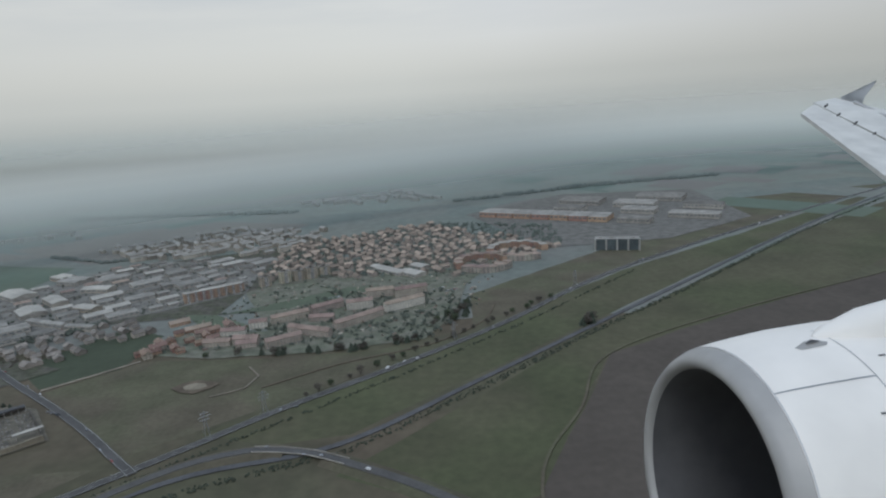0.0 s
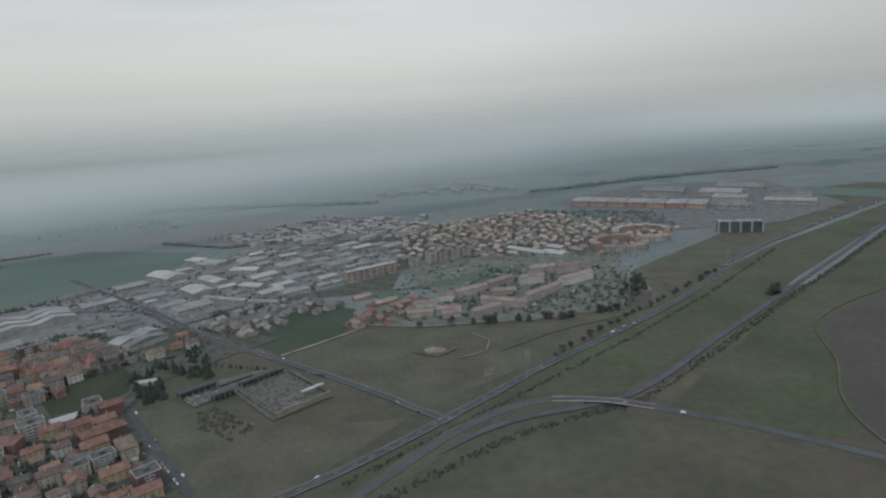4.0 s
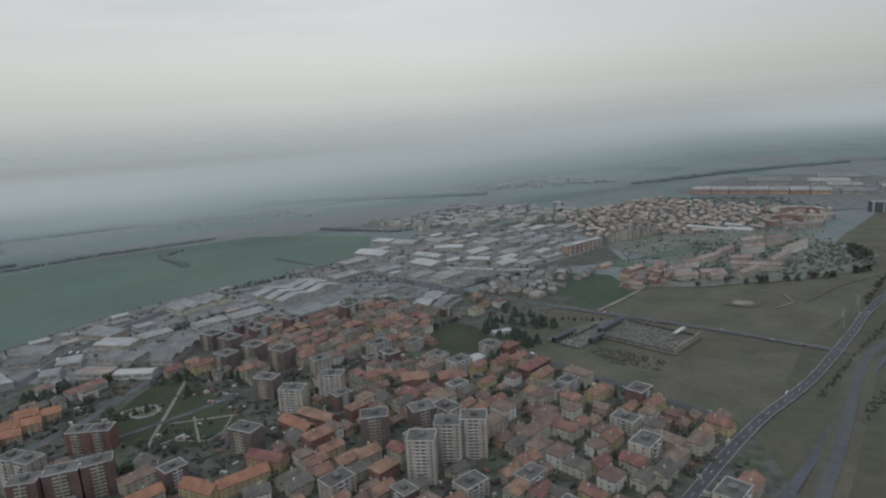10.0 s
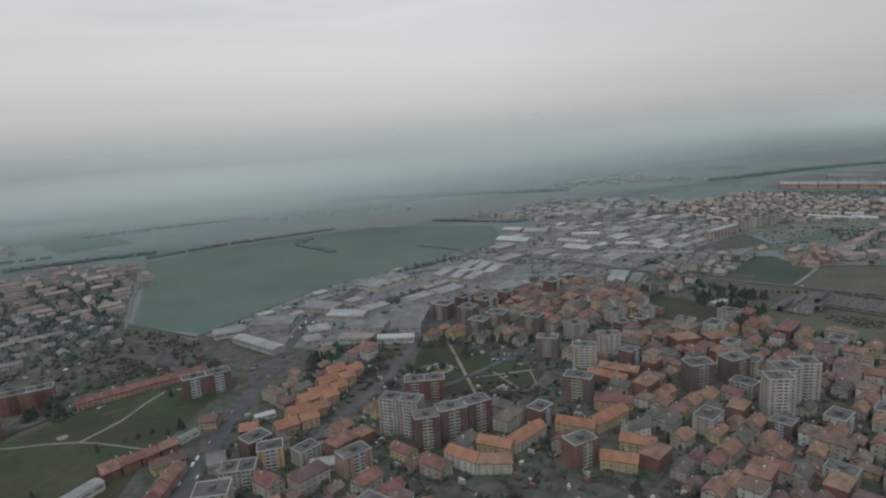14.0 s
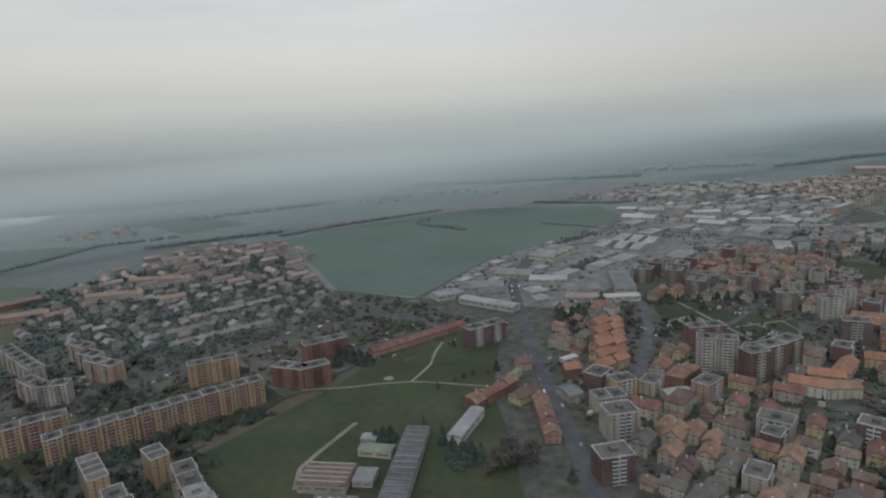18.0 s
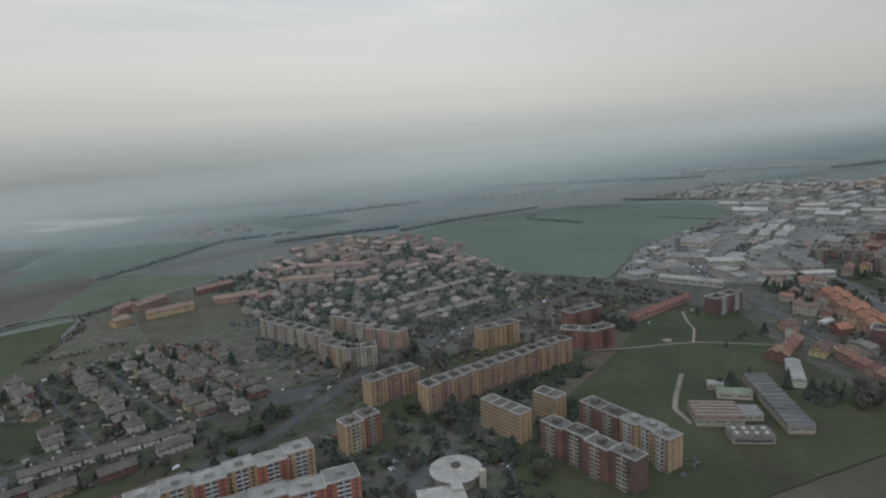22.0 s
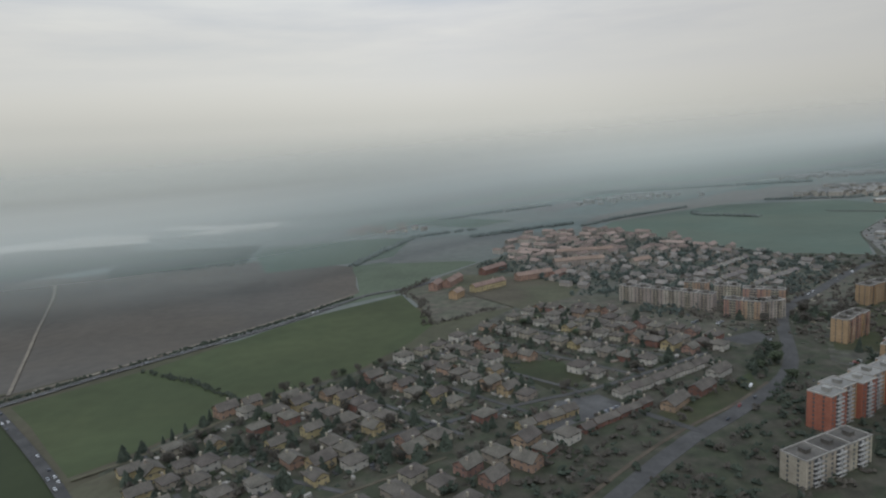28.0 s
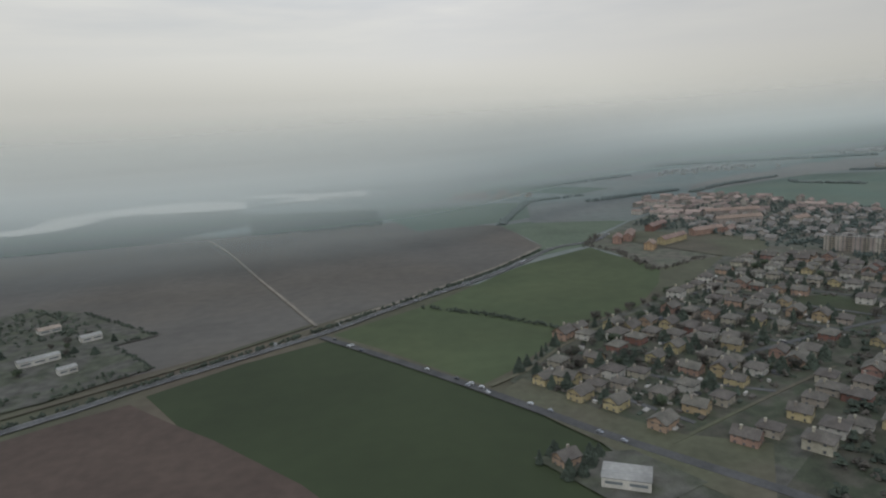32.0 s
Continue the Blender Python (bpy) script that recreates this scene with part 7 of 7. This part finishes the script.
def hedges():
    """Clipped hedges round the villa gardens, in one mass."""
    rng, s = random.Random(9), Shape()
    for k in range(520):
        x, y = rng.uniform(-1140, -860), rng.uniform(130, 350)
        if not inside(x, y, VQ):
            continue
        a, w = radians(34 + rng.choice((0, 90))), rng.uniform(2, 5)
        dx, dy = math.cos(a), math.sin(a)
        h, t = rng.uniform(0.6, 1.0), 0.45
        if not free(x, y, -1.0):
            continue
        v = [(x + u * w * dx / 2 - q * t * dy, y + u * w * dy / 2 + q * t * dx, z) for z in (0, h) for u, q in ((-1, -1), (1, -1), (1, 1), (-1, 1))]
        s.add(v, [(4, 5, 6, 7), (0, 1, 5, 4), (1, 2, 6, 5), (2, 3, 7, 6), (3, 0, 4, 7)])
    tagged(new("garden_hedge", s.mesh("garden_hedge", M["hedge"])), "clipped dark green hedges round the villa gardens", "hedge", kind="stuff")


hedges()


def bushes(ring, count, leaf, label, seed, size=1.0, tall=2.6):
    """Shrubs and small garden trees, packed too close to count."""
    rng, s = random.Random(seed), Shape()
    xs, ys = [q[0] for q in ring], [q[1] for q in ring]
    for _ in range(count):
        x, y = rng.uniform(min(xs), max(xs)), rng.uniform(min(ys), max(ys))
        if inside(x, y, ring) and free(x, y, 0.0):
            h = tall * rng.uniform(0.4, 1.2)
            for k in range(5):
                clump(s, (x + rng.gauss(0, size * 0.7), y + rng.gauss(0, size * 0.7), h * rng.uniform(0.15, 0.9)), size * rng.uniform(0.5, 1.1), rng)
    tagged(new("shrubbery", s.mesh("shrubbery", M[leaf])), label, "shrubs", kind="stuff")


AVENUE = [(-905, 236), (-960, 214), (-1004, 198), (-1060, 140), (-1100, 110), (-1000, 100), (-900, 140), (-860, 215)]
FARV = [(-897, 400), (-940, 500), (-860, 560), (-760, 600), (-707, 442), (-690, 380), (-765, 320), (-880, 300)]
bushes(VQ, 520, "conifer", "dark evergreen shrubs of the villa gardens", 21, 0.9, 2.6)
bushes(VQ, 800, "bare", "brown leafless shrubs of the villa gardens", 22)
bushes([(-345, 385), (-300, 385), (-262, 425), (-320, 470), (-360, 430)], 260, "bare", "brown shrubs between yards and railway", 41, 1.0, 2.4)
bushes(AVENUE, 500, "conifer", "dark evergreen shrubs beside the avenue", 23, 1.3, 3.8)
bushes(AVENUE, 500, "bare", "brown leafless shrubs beside the avenue", 24, 1.2, 3.2)
bushes(OLD, 1500, "conifer", "dark evergreen shrubs of the town yards", 25)
bushes(OLD, 2000, "bare", "brown leafless shrubs of the town yards", 26, 1.1, 2.8)
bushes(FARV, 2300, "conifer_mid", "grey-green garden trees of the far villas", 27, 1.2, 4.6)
bushes([(-870, 310), (-800, 330), (-690, 370), (-640, 330), (-700, 300), (-730, 255), (-800, 215), (-860, 250)], 900, "bare", "brown trees between the apartment slabs", 28, 1.3, 3.4)
bushes([(-840, 215), (-740, 250), (-720, 240), (-790, 130), (-860, 140), (-900, 150)], 800, "conifer", "dark trees round the apartment slabs", 29, 1.2, 3.2)
bushes([(-705, 372), (-694, 422), (-648, 388), (-618, 335), (-655, 322)], 190, "hedge", "dark scrub beside the wheat field", 33, 1.1, 2.6)
bushes([(-705, 372), (-694, 422), (-648, 388), (-618, 335), (-655, 322)], 170, "bare", "brown scrub beside the wheat field", 34, 1.1, 2.8)
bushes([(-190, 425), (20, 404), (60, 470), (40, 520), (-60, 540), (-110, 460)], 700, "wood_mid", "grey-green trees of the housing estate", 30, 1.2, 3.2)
bushes([(-140, 600), (-60, 585), (60, 560), (180, 640), (200, 760), (60, 830), (-120, 760)], 2200, "far_wood", "haze-tinted trees of the old village", 31, 1.3, 3.8)
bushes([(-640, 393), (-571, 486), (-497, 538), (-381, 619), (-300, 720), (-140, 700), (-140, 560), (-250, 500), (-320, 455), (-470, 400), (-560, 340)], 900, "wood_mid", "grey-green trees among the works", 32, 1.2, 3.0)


def clutter(ring, count, mats, label, seed, top=2.2):
    """Sheds, garages, awnings and walls of back yards, too small to tell apart."""
    rng = random.Random(seed)
    shapes = [Shape() for _ in mats]
    xs, ys = [q[0] for q in ring], [q[1] for q in ring]
    for _ in range(count):
        x, y = rng.uniform(min(xs), max(xs)), rng.uniform(min(ys), max(ys))
        if not inside(x, y, ring) or not free(x, y, -1.2):
            continue
        a, w, d, h = radians(35 + rng.choice((0, 90)) + rng.gauss(0, 5)), rng.uniform(0.8, 3.2), rng.uniform(0.5, 1.6), rng.uniform(0.5, top)
        c, s = math.cos(a), math.sin(a)
        v = [(x + u * w * c - q * d * s, y + u * w * s + q * d * c, z + (0.25 if q > 0 and z else 0)) for z in (0, h) for u, q in ((-0.5, -0.5), (0.5, -0.5), (0.5, 0.5), (-0.5, 0.5))]
        rng.choice(shapes).add(v, [(4, 5, 6, 7), (0, 1, 5, 4), (1, 2, 6, 5), (2, 3, 7, 6), (3, 0, 4, 7)])
    root = thing("yard_clutter", label, "sheds", kind="stuff")
    for s, m in zip(shapes, mats):
        part("shed", s, m, root, kind="stuff")


clutter(OLD, 2600, ("tile", "flat_roof", "plaster", "asphalt_dark", "bare", "hedge", "hedge", "parapet"), "sheds, walls and hedges of the old town yards", 11)
clutter(VQ, 2200, ("tile_grey", "plaster", "hedge", "hedge", "asphalt_dark", "parapet", "bare"), "sheds, hedges and walls of the villa gardens", 12, 1.4)
clutter([(-640, 393), (-571, 486), (-497, 538), (-436, 571), (-381, 619), (-300, 720), (-140, 700), (-140, 560), (-250, 500), (-320, 455), (-380, 440), (-470, 400), (-560, 340)], 1800, ("metal_roof", "metal_roof_dark", "parapet", "wood_mid", "wood_mid", "tile_far"), "stacks, sheds and lorries in the works yards", 13, 2.4)
clutter([(-900, 300), (-700, 370), (-640, 330), (-620, 260), (-720, 300), (-790, 250), (-860, 230)], 700, ("plaster", "hedge", "wood_mid", "asphalt_dark", "flat_roof"), "garages and hedges between the apartment slabs", 14, 1.3)
clutter([(-185, 424), (15, 405), (60, 470), (130, 640), (-90, 640), (-140, 560)], 900, ("far_wall", "wood_mid", "wood_mid", "town_far", "tile_far"), "hedges and garages of the housing estate", 15, 1.6)
clutter([(-900, 210), (-780, 140), (-720, 150), (-760, 230), (-840, 200)], 220, ("hedge", "hedge", "asphalt_dark", "flat_roof"), "walls and hedges round the apartment slabs", 16, 0.9)


# ---- cars ----
def car_kind(key, paint, label, van=False):
    def make():
        root = thing("van" if van else "car", label, "van" if van else "car", group="cars on the roads")
        l, w = (2.5, 0.95) if van else (2.0, 0.85)
        side = [(-l / 2, 0.18), (l / 2, 0.18), (l / 2, 0.45), (l * 0.30, 0.50), (l * 0.14, 0.52), (-l * 0.44, 0.52), (-l / 2, 0.46)] if not van else [(-l / 2, 0.18), (l / 2, 0.18), (l / 2, 0.5), (l * 0.42, 0.6), (-l / 2, 0.6)]
        n = len(side)
        faces = [tuple(range(n - 1, -1, -1)), tuple(range(n, 2 * n))] + [(i, (i + 1) % n, n + (i + 1) % n, n + i) for i in range(n)]
        a, b, top = (-l * 0.5, l * 0.34, 1.05) if van else (-l * 0.40, l * 0.16, 0.76)
        k, base = (0.05, 0.6) if van else (0.22, 0.52)
        body = Shape().add([(x, -w / 2, z) for x, z in side] + [(x, w / 2, z) for x, z in side], [f[::-1] for f in faces])
        part("body", body.box(a + k, -w * 0.41, top - 0.05, b - k, w * 0.41, top), paint, root)
        cab = Shape().add([(x, y, z) for z, q, t in ((base, 0, 1.0), (top - 0.05, k, 0.84)) for x, y in ((a + q, -w / 2 * t), (b - q, -w / 2 * t), (b - q, w / 2 * t), (a + q, w / 2 * t))],
                          [(4, 5, 6, 7), (0, 1, 5, 4), (1, 2, 6, 5), (2, 3, 7, 6), (3, 0, 4, 7)])
        part("cabin", cab, paint if van else "glass", root)
        gear = Shape().box(-l * 0.45, -w * 0.45, 0.1, l * 0.45, w * 0.45, 0.2)
        for x in (-l * 0.31, l * 0.31):
            for y in (-w / 2, w / 2):
                gear.add([(x + 0.17 * math.cos(i * math.pi / 4), y + q, 0.17 + 0.17 * math.sin(i * math.pi / 4)) for q in (-0.06, 0.06) for i in range(8)],
                         [tuple(range(8)), tuple(range(15, 7, -1))] + [(i, 8 + i, 8 + (i + 1) % 8, (i + 1) % 8) for i in range(8)])
        part("undercarriage", gear, "tyre", root, "dark wheels and floor pan")
        return root
    return (key, make)


CARS = [car_kind("k1", "car_white", "small white car with dark windows"), car_kind("k2", "car_grey", "silver-grey car with dark windows"), car_kind("k3", "car_dark", "dark car with dark windows"),
        car_kind("k4", "car_red", "red car with dark windows"), car_kind("k5", "car_white", "white delivery van with plain sides", True)]


def traffic(points, count, lane, z=0.45, kinds=(0, 0, 1, 1, 2, 3, 4)):
    line = curve_points(points, 4.0)
    for _ in range(count):
        i = random.randrange(len(line) - 1)
        (x0, y0), (x1, y1) = line[i], line[i + 1]
        k, side = math.hypot(x1 - x0, y1 - y0), random.choice((-1, 1))
        ob = set_one(CARS[random.choice(kinds)], x0 - (y1 - y0) / k * lane * side, y0 + (x1 - x0) / k * lane * side, math.degrees(math.atan2(y1 - y0, x1 - x0)) + (0 if side < 0 else 180), 1.0)
        ob.location.z = land_height(ob.location.x, ob.location.y)


def parked(x, y, turn, n, gap=1.25, z=0.06):
    c, s = math.cos(radians(turn)), math.sin(radians(turn))
    for i in range(n):
        if random.random() < 0.75:
            ob = set_one(CARS[random.choice((0, 0, 1, 1, 2, 2, 3))], x + i * gap * c, y + i * gap * s, turn + 90 + random.uniform(-3, 3), 1.0)
            ob.location.z = land_height(ob.location.x, ob.location.y)


traffic([(-227, 207), (-108, 289), (78, 427), (206, 540), (485, 715)], 26, 1.3, 0.75, (0, 0, 1, 1, 2, 4))
traffic([(-126, 257), (-70, 277), (5, 231)], 4, 1.1, 1.65, (0, 1, 4))
traffic([(-311, 448), (-225, 375), (-140, 279)], 8, 1.1, 0.8)
traffic([(-1207, 281), (-1155, 206), (-1119, 150)], 14, 1.0, 1.0, (0, 0, 0, 1, 2))
traffic([(-1276, 243), (-1111, 361), (-1036, 433)], 6, 1.1, 1.0, (0, 0, 1))
traffic([(-615, 163), (-604, 238), (-584, 348), (-565, 425)], 26, 2.6, 0.85)
traffic([(-672, 372), (-817, 284), (-914, 185), (-1000, 130)], 10, 1.5, 0.9)
traffic([(-300, 322), (-262, 262), (-225, 207)], 14, 1.9, 0.85)
for x, y, turn, n in ((-828, 178, 25, 9), (-824, 184, 25, 9), (-790, 175, -60, 8), (-846, 208, 25, 6), (-470, 300, -30, 8), (-462, 306, -30, 8), (-545, 212, 40, 9), (-552, 222, 40, 9), (-560, 232, 40, 8), (-538, 222, 40, 8), (-600, 320, 75, 8),
                      (-965, 196, 22, 8), (-205, 345, -36, 10), (-60, 520, 30, 8), (30, 520, 30, 10), (40, 512, 30, 10), (230, 560, 35, 10), (-720, 268, -30, 5), (-872, 285, 30, 6), (-860, 280, 30, 6), (-550, 380, 60, 6), (-410, 450, 36, 7)):
    parked(x, y, turn, n, z=0.95)

# ---- the airliner's wing and engine, fitted to the camera's view where the flight begins ----
air = thing("airliner_wing", "white airliner engine and grey wing seen from the cabin", "aircraft", pose(0, 0, 157.385, 90 - 13.08, 0, -4.42) @ pose(0, 0, 0, 0, 0, -3.57))


NACELLE = Matrix.Translation((0.955, -0.885, -2.27)) @ pose(0, 0, 0, 0, 0, 1.5) @ pose(0, 0, 0, 0, 98, 0)


def open_turn(profile, n=72):
    """An open shell of revolution; profile: (radius, distance aft)."""
    v = [(r * math.cos(2 * math.pi * i / n), r * math.sin(2 * math.pi * i / n), z) for r, z in profile for i in range(n)]
    return Shape().add(v, [(j * n + i, j * n + (i + 1) % n, (j + 1) * n + (i + 1) % n, (j + 1) * n + i) for j in range(len(profile) - 1) for i in range(n)])


for name, profile, mat, label in (("intake_lip", [(0.440, 0.02), (0.446, 0.004), (0.458, -0.005), (0.476, -0.003), (0.498, 0.022), (0.5185, 0.062)], "lip", "bare grey metal intake lip"),
                                  ("cowling", [(0.519, 0.0625), (0.535, 0.13), (0.552, 0.22), (0.575, 0.36), (0.594, 0.55), (0.604, 0.8), (0.604, 1.1), (0.595, 1.5), (0.57, 1.9)], "nacelle", "white painted engine cowling"),
                                  # duct coloured dark from the lip inwards to imitate shade
                                  ("intake_duct", [(0.440, 0.0205), (0.424, 0.07), (0.412, 0.14), (0.410, 0.3), (0.412, 0.55), (0.42, 0.75)], "duct", "intake duct with its shade put into a dark colour"),
                                  ("fan", [(0.408, 0.62), (0.16, 0.66), (0.10, 0.5), (0.004, 0.38)], "duct", "dark fan and spinner")):
    ob = part(name, open_turn(profile), mat, air, label, smooth=True)
    ob.matrix_basis = NACELLE


def skin(a, angle, lift=0.0):
    """A point on the cowling, a metres behind the lip."""
    rows = ((0.0, 0.48), (0.0625, 0.519), (0.13, 0.535), (0.22, 0.552), (0.36, 0.575), (0.55, 0.594), (0.8, 0.604), (1.1, 0.604), (1.5, 0.595))
    for (a0, r0), (a1, r1) in zip(rows, rows[1:]):
        if a0 <= a <= a1:
            r = r0 + (r1 - r0) * (a - a0) / (a1 - a0) + lift
            return (r * math.cos(radians(angle)), r * math.sin(radians(angle)), a)
    return (0.595 * math.cos(radians(angle)), 0.595 * math.sin(radians(angle)), a)


def seam(a0, a1, b0, b1, width, n=40):
    s = Shape()
    for i in range(n + 1):
        a, b = a0 + (a1 - a0) * i / n, b0 + (b1 - b0) * i / n
        if b0 == b1:
            s.v += [skin(a, b - width * 90, 0.0012), skin(a, b + width * 90, 0.0012)]
        else:
            s.v += [skin(a - width / 2, b, 0.0012), skin(a + width / 2, b, 0.0012)]
    s.f = [(2 * i, 2 * i + 1, 2 * i + 3, 2 * i + 2) for i in range(n)]
    return s


for a0, a1, b0, b1, w in ((0.066, 0.066, 60, 250, 0.003), (0.40, 0.40, 95, 250, 0.003), (0.07, 0.40, 126, 126, 0.003)):
    part("panel_joint", seam(a0, a1, b0, b1, w), "steel", air).matrix_basis = NACELLE
fair = Shape()  # the pylon fairing, growing out of the cowling
for a, half, up in ((0.36, 1.0, 0.004), (0.42, 5.0, 0.035), (0.55, 8.0, 0.075), (0.8, 10.0, 0.12), (1.2, 11.0, 0.16)):
    fair.v += [skin(a, 101 + half * u, -0.01 + (up + 0.01) * max(0.0, 1 - u * u) ** 0.5) for u in (-1, -0.8, -0.4, 0, 0.4, 0.8, 1)]
fair.f = [(k * 7 + i, k * 7 + i + 1, k * 7 + i + 8, k * 7 + i + 7) for k in range(4) for i in range(6)]
part("pylon", fair, "nacelle", air, "white pylon fairing above the engine", smooth=True).matrix_basis = NACELLE
scoop = Shape().add([skin(0.255, 106.5, 0.001), skin(0.31, 103.5, 0.001), skin(0.375, 106.5, 0.001), skin(0.36, 108.5, 0.001), skin(0.27, 108.5, 0.001), skin(0.31, 105.5, 0.014)],
                    [(0, 1, 5), (1, 2, 5), (2, 3, 5), (3, 4, 5), (4, 0, 5)])
part("vent", scoop, "lip", air, "small grey cooling scoop").matrix_basis = NACELLE
for a, b, half in ((0.47, 118, 0.012), (0.52, 124, 0.010), (0.58, 131, 0.009), (0.33, 139, 0.007), (0.36, 150, 0.008)):
    part("latch", Shape().add([skin(a, b - 0.35, 0.002), skin(a + half * 2, b - 0.35, 0.002), skin(a + half * 2, b + 0.35, 0.002), skin(a, b + 0.35, 0.002)], [(0, 1, 2, 3)]), "duct", air, "small dark cowl latch").matrix_basis = NACELLE
part("vent_opening", Shape().add([skin(0.285, 107.2, 0.013), skin(0.315, 105.6, 0.017), skin(0.345, 107.2, 0.013)], [(0, 1, 2)]), "duct", air, "dark vent opening").matrix_basis = NACELLE


def ray(px, py, d):
    """A point d metres out from the opening camera pose, across and up by tangents in thousandths."""
    return (px * d / 1000, py * d / 1000, -d)


def plate(name, corners, mat, label, thick=0.05):
    s = Shape().add(corners + [(x, y - thick, z) for x, y, z in corners], [(0, 1, 2, 3), (7, 6, 5, 4), (0, 4, 5, 1), (1, 5, 6, 2), (2, 6, 7, 3), (3, 7, 4, 0)])
    part(name, s, mat, air, label)


# corners placed to fit the opening camera view, depths chosen
plate("flap_panel", [ray(576, 219, 7.4), ray(742, 95, 5.3), ray(742, 159, 6.2), ray(598, 233.5, 7.6)], "wing", "pale grey trailing panel of the wing")
plate("wing_panel", [ray(596, 236, 7.62), ray(742, 163, 6.25), ray(742, 217, 7.0), ray(631, 243, 7.9)], "wing", "pale grey outer wing panel")
plate("wingtip_fence", [ray(640, 244.5, 7.75), ray(674, 234, 7.75), ray(679, 248, 7.75), ray(697, 271.5, 7.75)], "steel", "grey upturned wingtip fence", 0.02)
plate("spoiler_edge", [ray(660, 237, 7.55), ray(742, 200, 6.7), ray(742, 203, 6.75), ray(662, 239.5, 7.6)], "lip", "raised spoiler edge on the wing", 0.02)
for x, y in ((617, 231), (637, 216.5), (664.5, 203), (694.5, 185.5)):
    d = 7.35 - (x - 600) * 0.0078
    plate("flap_track", [ray(x - 4, y - 1, d), ray(x - 2, y - 2.5, d), ray(x + 3, y + 2, d), ray(x + 1, y + 3, d)], "duct", "dark flap track end", 0.01)
